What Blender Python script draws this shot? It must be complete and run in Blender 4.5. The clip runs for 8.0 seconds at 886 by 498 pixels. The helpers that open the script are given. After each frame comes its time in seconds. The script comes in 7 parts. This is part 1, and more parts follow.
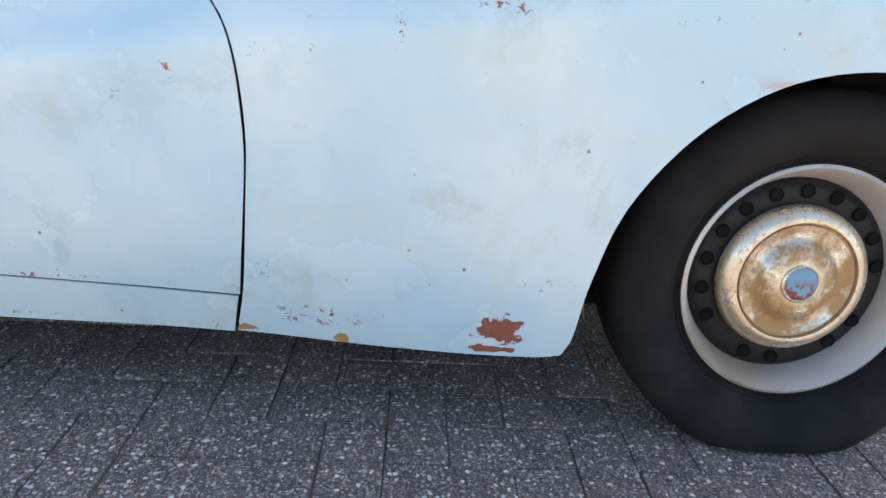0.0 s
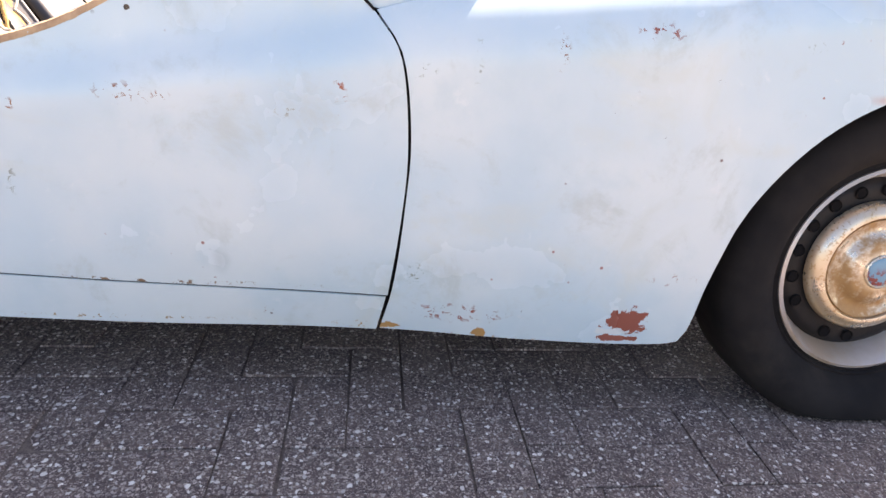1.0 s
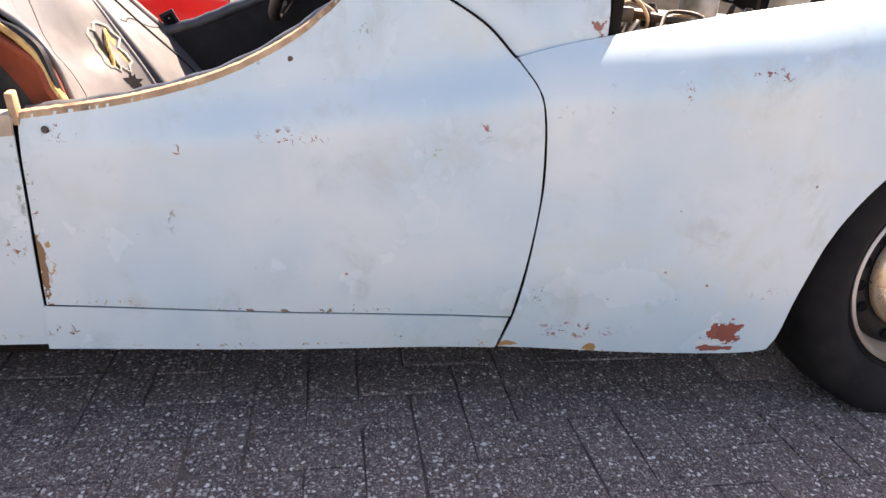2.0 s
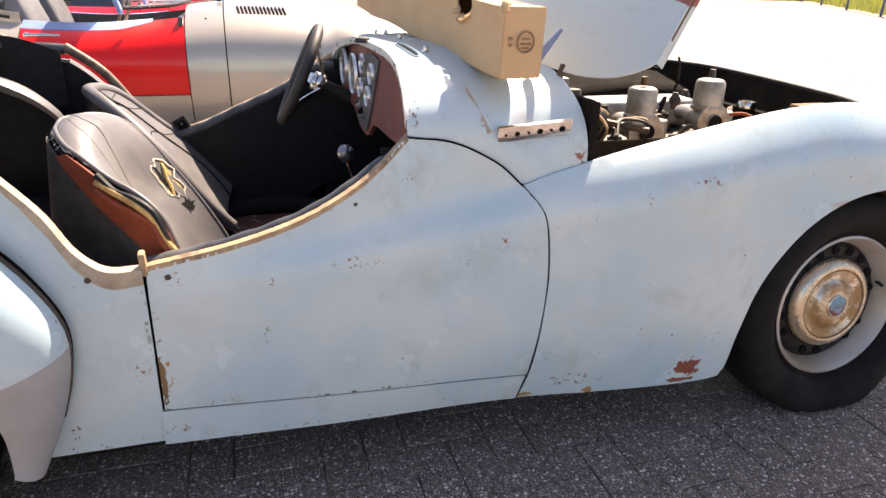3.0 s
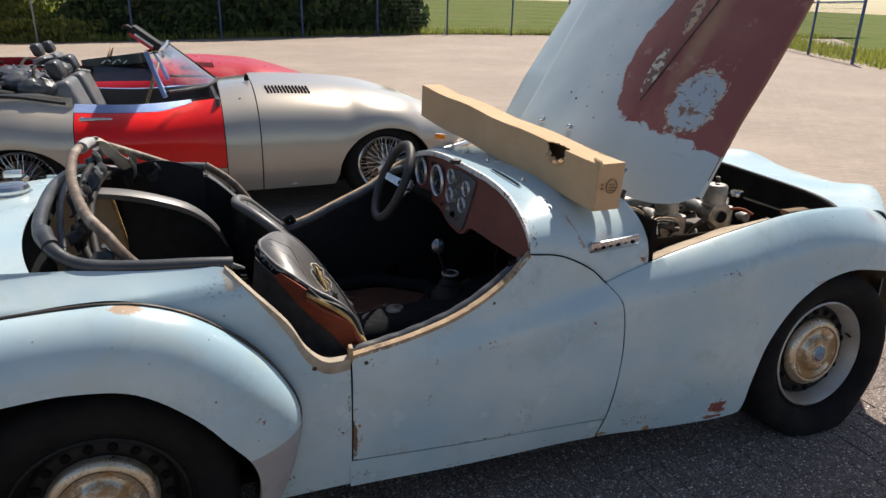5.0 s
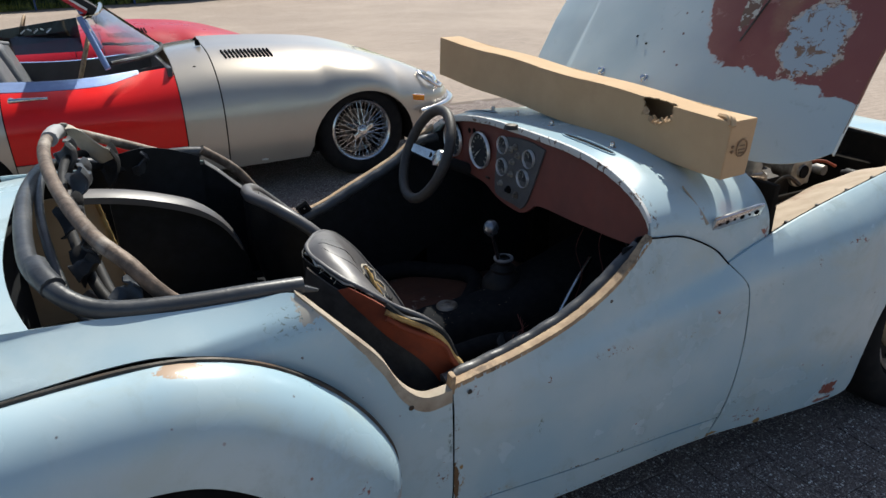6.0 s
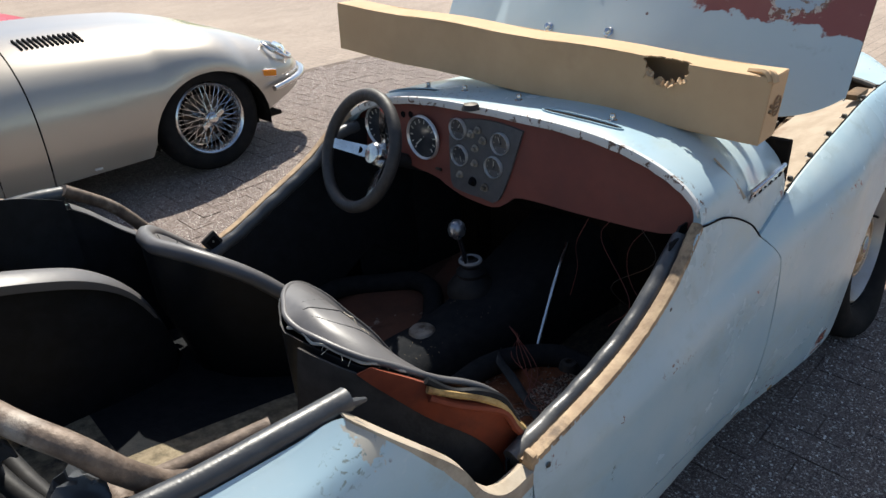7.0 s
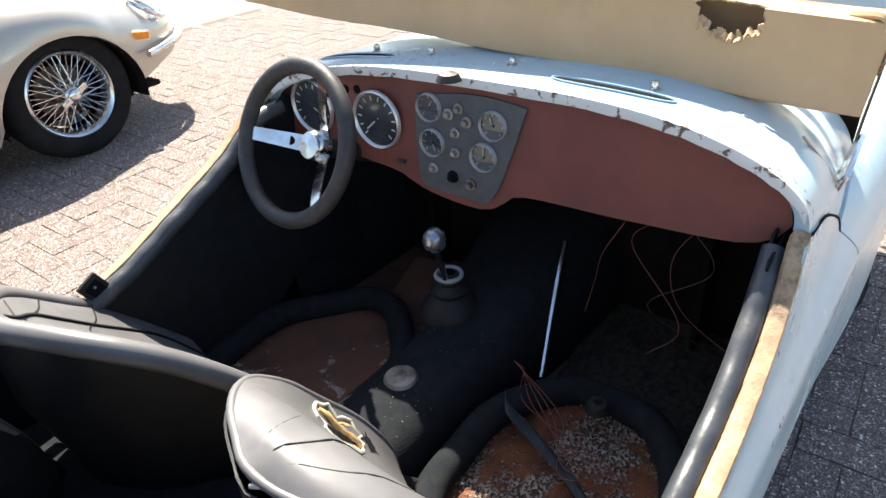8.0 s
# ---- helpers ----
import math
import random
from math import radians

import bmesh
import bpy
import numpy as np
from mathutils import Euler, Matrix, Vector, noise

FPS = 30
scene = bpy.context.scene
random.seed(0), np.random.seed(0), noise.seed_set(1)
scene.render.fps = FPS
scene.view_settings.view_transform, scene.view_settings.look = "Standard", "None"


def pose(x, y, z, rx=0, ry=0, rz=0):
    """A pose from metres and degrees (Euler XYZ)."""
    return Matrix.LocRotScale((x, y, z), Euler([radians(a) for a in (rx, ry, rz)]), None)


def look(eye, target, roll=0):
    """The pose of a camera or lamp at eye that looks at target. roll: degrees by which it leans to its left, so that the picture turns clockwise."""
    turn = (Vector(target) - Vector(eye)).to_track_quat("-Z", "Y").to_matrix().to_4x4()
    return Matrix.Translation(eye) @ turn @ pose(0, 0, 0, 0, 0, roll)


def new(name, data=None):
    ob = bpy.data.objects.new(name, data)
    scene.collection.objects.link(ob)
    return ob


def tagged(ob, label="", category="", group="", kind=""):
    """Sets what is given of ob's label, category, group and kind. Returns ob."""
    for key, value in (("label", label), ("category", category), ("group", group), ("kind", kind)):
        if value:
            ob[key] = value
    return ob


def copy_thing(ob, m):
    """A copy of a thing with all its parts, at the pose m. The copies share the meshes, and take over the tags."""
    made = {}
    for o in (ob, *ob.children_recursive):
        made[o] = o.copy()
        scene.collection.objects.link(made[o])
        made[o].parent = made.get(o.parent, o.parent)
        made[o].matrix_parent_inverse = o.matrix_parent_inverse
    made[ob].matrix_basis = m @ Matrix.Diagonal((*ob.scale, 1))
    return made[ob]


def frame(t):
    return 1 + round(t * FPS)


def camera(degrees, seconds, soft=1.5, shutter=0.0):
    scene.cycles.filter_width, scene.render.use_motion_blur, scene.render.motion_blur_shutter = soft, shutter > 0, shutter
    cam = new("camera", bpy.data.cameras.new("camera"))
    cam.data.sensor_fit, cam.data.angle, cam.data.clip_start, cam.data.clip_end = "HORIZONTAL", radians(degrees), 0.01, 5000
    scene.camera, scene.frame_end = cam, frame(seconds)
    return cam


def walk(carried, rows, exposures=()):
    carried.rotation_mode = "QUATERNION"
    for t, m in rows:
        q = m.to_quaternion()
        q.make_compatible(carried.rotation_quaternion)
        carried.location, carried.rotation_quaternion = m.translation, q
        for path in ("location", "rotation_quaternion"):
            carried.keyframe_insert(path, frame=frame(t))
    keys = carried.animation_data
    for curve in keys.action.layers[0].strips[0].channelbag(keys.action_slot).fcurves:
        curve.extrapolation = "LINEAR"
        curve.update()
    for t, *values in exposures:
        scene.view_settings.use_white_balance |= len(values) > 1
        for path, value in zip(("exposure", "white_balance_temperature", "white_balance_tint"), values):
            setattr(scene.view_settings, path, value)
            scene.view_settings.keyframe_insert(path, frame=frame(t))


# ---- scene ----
cam = camera(68.6, 8.0)
PATH = [
    (0, (1.652, -1.534, 0.682), (1.746, 0.328, -0.041), 3.9),
    (0.2, (1.579, -1.537, 0.75), (1.724, 0.289, -0.051), 4.6),
    (0.5, (1.485, -1.574, 0.723), (1.737, 0.273, -0.001), 4.5),
    (1, (1.341, -1.578, 0.731), (1.583, 0.248, -0.049), 4.4),
    (1.5, (1.186, -1.579, 0.754), (1.554, 0.219, -0.04), 4.1),
    (1.7, (1.134, -1.582, 0.764), (1.484, 0.222, -0.025), 4.3),
    (2.8, (0.847, -1.724, 0.973), (1.308, 0.076, 0.234), 2.1),
    (3, (0.808, -1.772, 1.06), (1.354, -0.002, 0.306), 1.4),
    (3.5, (0.725, -1.925, 1.211), (1.351, -0.18, 0.461), 3.1),
    (4, (0.582, -2.092, 1.3), (1.144, -0.31, 0.588), 2.5),
    (4.5, (0.458, -2.118, 1.367), (0.986, -0.309, 0.696), 1.6),
    (5, (0.274, -2.019, 1.385), (0.962, -0.264, 0.717), 1.2),
    (5.2, (0.207, -1.958, 1.384), (0.902, -0.221, 0.677), -0.9),
    (6.3, (0.072, -1.373, 1.32), (1.05, 0.164, 0.495), 0.8),
    (6.5, (0.062, -1.285, 1.318), (1.145, 0.157, 0.454), 1.4),
    (7, (0.017, -1.024, 1.333), (1.216, 0.29, 0.417), -4.1),
    (7.5, (0.05, -0.822, 1.307), (1.386, 0.346, 0.386), -4.6),
    (8, (0.213, -0.612, 1.263), (1.556, 0.43, 0.21), -4.0),
]
EXPOSURES = [(0, 2.1, 6900, 10), (0.5, 2.2, 7450, 18), (1.5, 2.05, 7800, 24), (3, 1.40, 7900, 21), (3.5, 1.22, 8000, 21), (4.5, 0.55, 7300, 18), (5, 0.12, 6800, 11), (6.5, 0.04, 6350, 7), (7, 0.35, 6500, 8), (7.5, 0.95, 6750, 9), (8, 1.52, 6750, 8)]
walk(cam, [(t, look(eye, target, roll)) for t, eye, target, roll in PATH], EXPOSURES)

# world, sun
SUN = Vector((0.53, 0.58, 1.0)).normalized()
world = bpy.data.worlds.new("sky")
world.use_nodes = True
scene.world = world
sky = world.node_tree.nodes.new("ShaderNodeTexSky")
sky.sky_type, sky.sun_disc = "NISHITA", False
sky.sun_elevation, sky.sun_rotation = math.asin(SUN.z), math.atan2(SUN.x, SUN.y)
sky.air_density, sky.dust_density = 1.0, 1.2
background = world.node_tree.nodes["Background"]
world.node_tree.links.new(sky.outputs[0], background.inputs[0])
background.inputs[1].default_value = 0.105
sun = new("sun", bpy.data.lights.new("sun", "SUN"))
sun.data.energy, sun.data.angle, sun.data.color = 6.0, radians(0.6), (1.0, 0.94, 0.84)
sun.matrix_world = look((6, 12, 14), Vector((6, 12, 14)) - SUN)


# ---- materials ----
class Nodes:
    """A short way to write node materials."""

    def __init__(self, name, rough=0.6, metal=0.0, spec=0.5):
        self.mat = bpy.data.materials.new(name)
        self.mat.use_nodes = True
        self.tree = self.mat.node_tree
        self.bsdf = self.tree.nodes["Principled BSDF"]
        self.bsdf.inputs["Roughness"].default_value = rough
        self.bsdf.inputs["Metallic"].default_value = metal
        self.bsdf.inputs["Specular IOR Level"].default_value = spec
        self.coord = self.tree.nodes.new("ShaderNodeTexCoord").outputs["Object"]

    def link(self, a, socket):
        if hasattr(a, "links"):
            self.tree.links.new(a, socket)
        else:
            socket.default_value = (*a, 1.0) if isinstance(a, tuple) and len(a) == 3 and socket.type == "RGBA" else a

    def noise(self, scale, detail=4.0, rough=0.55, distort=0.0, coord=None, lo=None, hi=None):
        n = self.tree.nodes.new("ShaderNodeTexNoise")
        n.inputs["Scale"].default_value, n.inputs["Detail"].default_value = scale, detail
        n.inputs["Roughness"].default_value, n.inputs["Distortion"].default_value = rough, distort
        self.tree.links.new(coord or self.coord, n.inputs["Vector"])
        return n.outputs["Fac"] if lo is None else self.ramp(n.outputs["Fac"], lo, hi)

    def voronoi(self, scale, lo, hi, feature="F1", random=1.0, out="Distance"):
        n = self.tree.nodes.new("ShaderNodeTexVoronoi")
        n.feature = feature
        n.inputs["Scale"].default_value, n.inputs["Randomness"].default_value = scale, random
        self.tree.links.new(self.coord, n.inputs["Vector"])
        return n.outputs[out] if lo is None else self.ramp(n.outputs[out], lo, hi)

    def ramp(self, a, lo, hi, smooth=True):
        n = self.tree.nodes.new("ShaderNodeMapRange")
        n.interpolation_type = "SMOOTHSTEP" if smooth else "LINEAR"
        n.inputs["From Min"].default_value, n.inputs["From Max"].default_value = lo, hi
        if lo > hi:
            n.inputs["From Min"].default_value, n.inputs["From Max"].default_value = hi, lo
            n.inputs["To Min"].default_value, n.inputs["To Max"].default_value = 1.0, 0.0
        self.tree.links.new(a, n.inputs["Value"])
        return n.outputs[0]

    def math(self, op, a, b=0.0):
        n = self.tree.nodes.new("ShaderNodeMath")
        n.operation = op
        self.link(a, n.inputs[0]), self.link(b, n.inputs[1])
        return n.outputs[0]

    def mix(self, fac, a, b):
        n = self.tree.nodes.new("ShaderNodeMix")
        n.data_type = "RGBA"
        self.link(fac, n.inputs["Factor"]), self.link(a, n.inputs[6]), self.link(b, n.inputs[7])
        return n.outputs[2]

    def axis(self, which):
        n = self.tree.nodes.new("ShaderNodeSeparateXYZ")
        self.tree.links.new(self.coord, n.inputs[0])
        return n.outputs[which]

    def random(self):
        return self.tree.nodes.new("ShaderNodeObjectInfo").outputs["Random"]

    def island(self):
        return self.tree.nodes.new("ShaderNodeNewGeometry").outputs["Random Per Island"]

    def spot(self, centre, radii, edge=0.3, scale=70.0, wobble=0.9):
        """A ragged patch round a point of the object, 0 outside and 1 inside."""
        shift = self.tree.nodes.new("ShaderNodeVectorMath")
        shift.operation = "SUBTRACT"
        self.tree.links.new(self.coord, shift.inputs[0])
        shift.inputs[1].default_value = centre
        part_ = self.tree.nodes.new("ShaderNodeVectorMath")
        part_.operation = "DIVIDE"
        self.tree.links.new(shift.outputs[0], part_.inputs[0])
        part_.inputs[1].default_value = radii
        size = self.tree.nodes.new("ShaderNodeVectorMath")
        size.operation = "LENGTH"
        self.tree.links.new(part_.outputs[0], size.inputs[0])
        ragged = self.math("ADD", size.outputs["Value"], self.math("MULTIPLY", self.math("SUBTRACT", self.noise(scale, 6, 0.65), 0.5), wobble * 2))
        return self.ramp(ragged, 1.0, 1.0 - edge)

    def colour(self, a):
        self.link(a, self.bsdf.inputs["Base Color"])

    def rough(self, a):
        self.link(a, self.bsdf.inputs["Roughness"])

    def bump(self, height, strength=0.3, distance=0.005):
        n = self.tree.nodes.new("ShaderNodeBump")
        n.inputs["Strength"].default_value, n.inputs["Distance"].default_value = strength, distance
        self.tree.links.new(height, n.inputs["Height"])
        self.tree.links.new(n.outputs[0], self.bsdf.inputs["Normal"])
        return self


def plain(name, a, b=None, rough=0.6, metal=0.0, scale=18.0, bump=0.15, spec=0.5, stain=None):
    """A surface of two close tones with grain, a coarse stain and fine relief."""
    n = Nodes(name, rough, metal, spec)
    b = b or tuple(v * 0.7 for v in a)
    tone = n.mix(n.noise(scale, 5, 0.6, lo=0.3, hi=0.7), a, b)
    if stain:
        tone = n.mix(n.noise(scale * 0.3, 6, 0.65, lo=0.52, hi=0.68), tone, stain)
    n.colour(tone)
    n.rough(n.math("ADD", n.math("MULTIPLY", n.noise(scale * 2.3, 3), 0.24), rough - 0.12))
    if bump:
        n.bump(n.noise(scale * 6, 3), bump, 0.003)
    return n.mat


def blue_paint(name, spots=(), chips=1.0):
    """Chalky, hand-rubbed pale blue car paint; spots: (centre, radii, colour, kind), kind "patch" solid and ragged, "chips" a cluster of small flakes."""
    n = Nodes(name, 0.42, 0.0, 0.55)
    tone = n.mix(n.noise(2.6, 4, 0.5, lo=0.35, hi=0.68), (0.36, 0.51, 0.595), (0.475, 0.58, 0.615))
    tone = n.mix(n.math("MULTIPLY", n.noise(7.0, 5, 0.6, lo=0.50, hi=0.70), 0.55), tone, (0.36, 0.50, 0.57))
    tone = n.mix(n.math("MULTIPLY", n.noise(4.3, 6, 0.62, 0.8, lo=0.52, hi=0.70), 0.6), tone, (0.43, 0.515, 0.505))
    tone = n.mix(n.math("MULTIPLY", n.noise(6.5, 7, 0.72, 0.3, lo=0.53, hi=0.70), 0.5), tone, (0.33, 0.40, 0.40))
    tone = n.mix(n.math("MULTIPLY", n.noise(30.0, 5, 0.7, 0.5, lo=0.60, hi=0.80), 0.35), tone, (0.60, 0.66, 0.67))
    flake = n.mix(n.noise(6.0, 2, lo=0.42, hi=0.55), (0.10, 0.075, 0.075), (0.22, 0.07, 0.06))
    dots = n.math("MULTIPLY", n.voronoi(34.0, 0.13, 0.06), n.noise(3.7, 3, 0.6, lo=0.55, hi=0.58))
    dots = n.math("MULTIPLY", dots, n.noise(60.0, 2, 0.6, lo=0.50, hi=0.53))
    scratch = n.math("MULTIPLY", n.noise(48.0, 6, 0.75, 1.6, lo=0.695, hi=0.715), n.noise(4.1, 2, 0.6, lo=0.52, hi=0.58))
    tone = n.mix(n.math("MULTIPLY", n.math("MAXIMUM", dots, scratch), 0.9 * chips), tone, flake)
    for centre, radii, shade, kind in spots:
        if kind == "chips":
            fac = n.math("MULTIPLY", n.spot(centre, radii, 0.7, 40.0, 0.6), n.noise(85.0, 5, 0.65, 0.8, lo=0.575, hi=0.60))
        elif kind == "smudge":
            fac = n.math("MULTIPLY", n.spot(centre, radii, 0.9, 20.0, 0.7), 0.55)
        else:
            fac = n.spot(centre, radii, 0.06, 55.0, 1.5)
        tone = n.mix(fac, tone, shade)
    n.colour(tone)
    n.rough(n.math("ADD", n.math("MULTIPLY", n.noise(6.0, 4), 0.28), 0.10))
    n.bump(n.math("ADD", n.noise(9.0, 3, 0.5), n.math("MULTIPLY", n.noise(120.0, 2), 0.05)), 0.07, 0.01)
    return n.mat


PRIMER, RUST, BARE = (0.22, 0.075, 0.055), (0.19, 0.075, 0.03), (0.36, 0.30, 0.24)
BLUE, OCHRE, SMUT = (0.46, 0.55, 0.58), (0.33, 0.20, 0.08), (0.22, 0.27, 0.26)
M_wing = blue_paint("pale_blue_paint_wing", [
    ((1.796, -0.64, 0.196), (0.034, 0.2, 0.030), PRIMER, "patch"), ((1.778, -0.64, 0.177), (0.030, 0.2, 0.0065), BLUE, "patch"),
    ((1.785, -0.64, 0.164), (0.034, 0.2, 0.007), PRIMER, "patch"), ((1.86, -0.64, 0.285), (0.05, 0.2, 0.014), PRIMER, "chips"),
    ((2.15, -0.66, 0.598), (0.05, 0.2, 0.012), (0.36, 0.20, 0.18), "smudge"),
    ((1.76, -0.61, 0.675), (0.05, 0.2, 0.018), PRIMER, "chips"), ((1.62, -0.61, 0.64), (0.012, 0.2, 0.03), RUST, "chips"), ((1.50, -0.61, 0.61), (0.008, 0.2, 0.045), SMUT, "chips"),
    ((1.42, -0.6, 0.60), (0.025, 0.2, 0.012), SMUT, "chips"), ((1.62, -0.6, 0.142), (0.32, 0.2, 0.012), OCHRE, "chips"), ((1.545, -0.6, 0.152), (0.012, 0.2, 0.013), OCHRE, "patch"),
    ((1.375, -0.6, 0.157), (0.025, 0.2, 0.008), OCHRE, "patch"), ((2.42, -0.56, 0.775), (0.05, 0.05, 0.03), (0.36, 0.20, 0.19), "smudge"), ((1.50, -0.61, 0.195), (0.10, 0.2, 0.025), PRIMER, "chips"),
    ((1.43, -0.61, 0.27), (0.03, 0.2, 0.03), SMUT, "chips"), ((2.0, -0.64, 0.67), (0.02, 0.2, 0.01), SMUT, "chips"), ((2.17, -0.6, 0.78), (0.03, 0.2, 0.02), SMUT, "chips"), ((2.02, -0.64, 0.44), (0.02, 0.2, 0.03), PRIMER, "chips")])
M_door = blue_paint("pale_blue_paint_door", [
    ((0.985, -0.58, 0.54), (0.055, 0.2, 0.018), RUST, "chips"), ((0.825, -0.58, 0.515), (0.014, 0.2, 0.012), RUST, "chips"), ((1.045, -0.58, 0.54), (0.018, 0.2, 0.010), RUST, "chips"),
    ((1.22, -0.6, 0.53), (0.03, 0.2, 0.016), SMUT, "chips"), ((1.11, -0.6, 0.28), (0.02, 0.2, 0.03), (0.30, 0.38, 0.42), "smudge"), ((1.30, -0.6, 0.56), (0.012, 0.2, 0.05), PRIMER, "chips"),
    ((0.615, -0.58, 0.33), (0.014, 0.2, 0.08), OCHRE, "chips"), ((1.10, -0.58, 0.70), (0.03, 0.2, 0.03), SMUT, "chips"), ((0.81, -0.58, 0.40), (0.012, 0.2, 0.03), SMUT, "chips"),
    ((0.70, -0.58, 0.247), (0.08, 0.2, 0.008), OCHRE, "chips"), ((0.66, -0.58, 0.53), (0.03, 0.2, 0.02), PRIMER, "chips"),
    ((0.604, -0.58, 0.30), (0.007, 0.2, 0.060), (0.17, 0.10, 0.05), "patch"), ((0.606, -0.58, 0.42), (0.010, 0.2, 0.10), RUST, "chips"), ((1.0, -0.58, 0.236), (0.35, 0.2, 0.006), (0.17, 0.12, 0.08), "chips")])
M_sill = blue_paint("pale_blue_paint_sill", [
    ((1.33, -0.6, 0.158), (0.05, 0.2, 0.010), OCHRE, "chips"), ((1.18, -0.6, 0.185), (0.012, 0.2, 0.012), PRIMER, "chips"),
    ((0.9, -0.6, 0.163), (0.3, 0.2, 0.005), (0.25, 0.17, 0.08), "chips"), ((0.62, -0.6, 0.19), (0.04, 0.2, 0.018), RUST, "chips")], 1.0)
M_quarter = blue_paint("pale_blue_paint_quarter", [
    ((0.33, -0.5, 0.80), (0.02, 0.2, 0.03), (0.45, 0.42, 0.36), "patch"), ((0.50, -0.56, 0.180), (0.07, 0.2, 0.008), OCHRE, "chips"),
    ((0.57, -0.56, 0.35), (0.02, 0.2, 0.05), RUST, "chips"), ((0.43, -0.56, 0.22), (0.012, 0.2, 0.05), (0.20, 0.12, 0.06), "chips"), ((0.592, -0.56, 0.45), (0.008, 0.2, 0.10), SMUT, "chips"), ((0.45, -0.56, 0.175), (0.10, 0.2, 0.012), RUST, "chips"), ((0.30, -0.5, 0.79), (0.08, 0.2, 0.03), SMUT, "chips")])
M_rear = blue_paint("pale_blue_paint_rear_wing", [((0.106, -0.604, 0.785), (0.030, 0.020, 0.034), (0.42, 0.30, 0.21), "patch"),
    ((0.2, -0.6, 0.74), (0.02, 0.05, 0.03), SMUT, "chips"), ((0.35, -0.66, 0.50), (0.03, 0.1, 0.03), PRIMER, "chips")])
M_guard = plain("grey_primer", (0.36, 0.355, 0.36), (0.30, 0.30, 0.31), 0.6, scale=9, bump=0.05, stain=(0.28, 0.25, 0.22))
M_scuttle = blue_paint("pale_blue_paint_scuttle", [
    ((1.27, -0.53, 0.80), (0.03, 0.04, 0.03), (0.33, 0.22, 0.18), "chips"), ((1.49, -0.53, 0.73), (0.02, 0.04, 0.02), PRIMER, "patch"),
    ((1.125, 0.0, 0.90), (0.02, 0.40, 0.03), (0.40, 0.34, 0.28), "chips"), ((1.36, -0.53, 0.80), (0.05, 0.05, 0.03), (0.45, 0.38, 0.40), "smudge"),
    ((1.12, -0.50, 0.83), (0.02, 0.10, 0.06), (0.16, 0.11, 0.08), "chips"), ((1.2, 0.2, 0.91), (0.06, 0.2, 0.03), SMUT, "chips")])
M_dash = plain("red_oxide_primer", (0.185, 0.050, 0.036), (0.135, 0.038, 0.030), 0.62, scale=7, bump=0.05, stain=(0.10, 0.045, 0.04))
M_black = plain("black_rubber", (0.014, 0.014, 0.015), (0.024, 0.023, 0.023), 0.6, scale=30, bump=0.1, spec=0.25)
M_tyre = plain("tyre_rubber", (0.010, 0.010, 0.011), (0.017, 0.016, 0.016), 0.85, scale=14, bump=0.12, spec=0.12, stain=(0.024, 0.022, 0.020))
M_vinyl = plain("grey_vinyl", (0.135, 0.129, 0.130), (0.098, 0.095, 0.097), 0.42, scale=9, bump=0.08, stain=(0.20, 0.185, 0.175))
M_vinyl_dark = plain("black_vinyl", (0.014, 0.016, 0.019), (0.009, 0.010, 0.012), 0.5, scale=26, bump=0.12, spec=0.18)
M_orange = plain("orange_backing_board", (0.27, 0.052, 0.017), (0.17, 0.032, 0.012), 0.75, scale=12, bump=0.1, stain=(0.11, 0.03, 0.02))
M_felt = plain("grey_felt", (0.085, 0.080, 0.076), (0.055, 0.052, 0.050), 0.95, scale=22, bump=0.3, spec=0.1, stain=(0.12, 0.11, 0.10))
M_foam = plain("yellow_foam", (0.62, 0.42, 0.17), (0.45, 0.28, 0.10), 0.9, scale=60, bump=0.5, stain=(0.30, 0.17, 0.07))
M_tan = plain("worn_tan_trim", (0.46, 0.33, 0.20), (0.30, 0.20, 0.12), 0.7, scale=35, bump=0.3, stain=(0.12, 0.08, 0.05))
M_fibre = plain("tan_fibreboard", (0.50, 0.36, 0.22), (0.42, 0.30, 0.18), 0.8, scale=8, bump=0.08, stain=(0.36, 0.25, 0.15))
M_carton = plain("brown_cardboard", (0.56, 0.385, 0.225), (0.50, 0.34, 0.195), 0.85, scale=6, bump=0.06, stain=(0.42, 0.275, 0.155))
M_ink = plain("faded_ink", (0.33, 0.21, 0.12), rough=0.85)
M_floor = plain("rusty_floor", (0.19, 0.088, 0.056), (0.10, 0.055, 0.04), 0.9, scale=9, bump=0.6, stain=(0.19, 0.16, 0.145))
M_debris = plain("crumbled_debris", (0.34, 0.29, 0.25), (0.06, 0.035, 0.027), 0.95, scale=38, bump=0.9, stain=(0.14, 0.05, 0.024))
base_n = Nodes("rusty_board_under_debris", 0.9, 0.0, 0.25)
N_ = base_n
boards = N_.mix(N_.noise(16, 5, 0.65, lo=0.35, hi=0.65), (0.23, 0.085, 0.040), (0.11, 0.045, 0.026))
grit = N_.mix(N_.noise(150, 4, 0.75, lo=0.47, hi=0.56), (0.045, 0.032, 0.027), (0.40, 0.34, 0.29))
heap = N_.math("MULTIPLY", N_.noise(7.5, 6, 0.7, 0.6, lo=0.46, hi=0.53), N_.noise(60, 4, 0.7, lo=0.36, hi=0.48))
N_.colour(N_.mix(heap, boards, grit))
N_.bump(N_.math("ADD", N_.math("MULTIPLY", heap, 0.8), N_.noise(150, 4, 0.75)), 0.9, 0.006)
M_base = base_n.mat
pan_n = Nodes("red_brown_board", 0.8, 0.0, 0.3)
N_ = pan_n
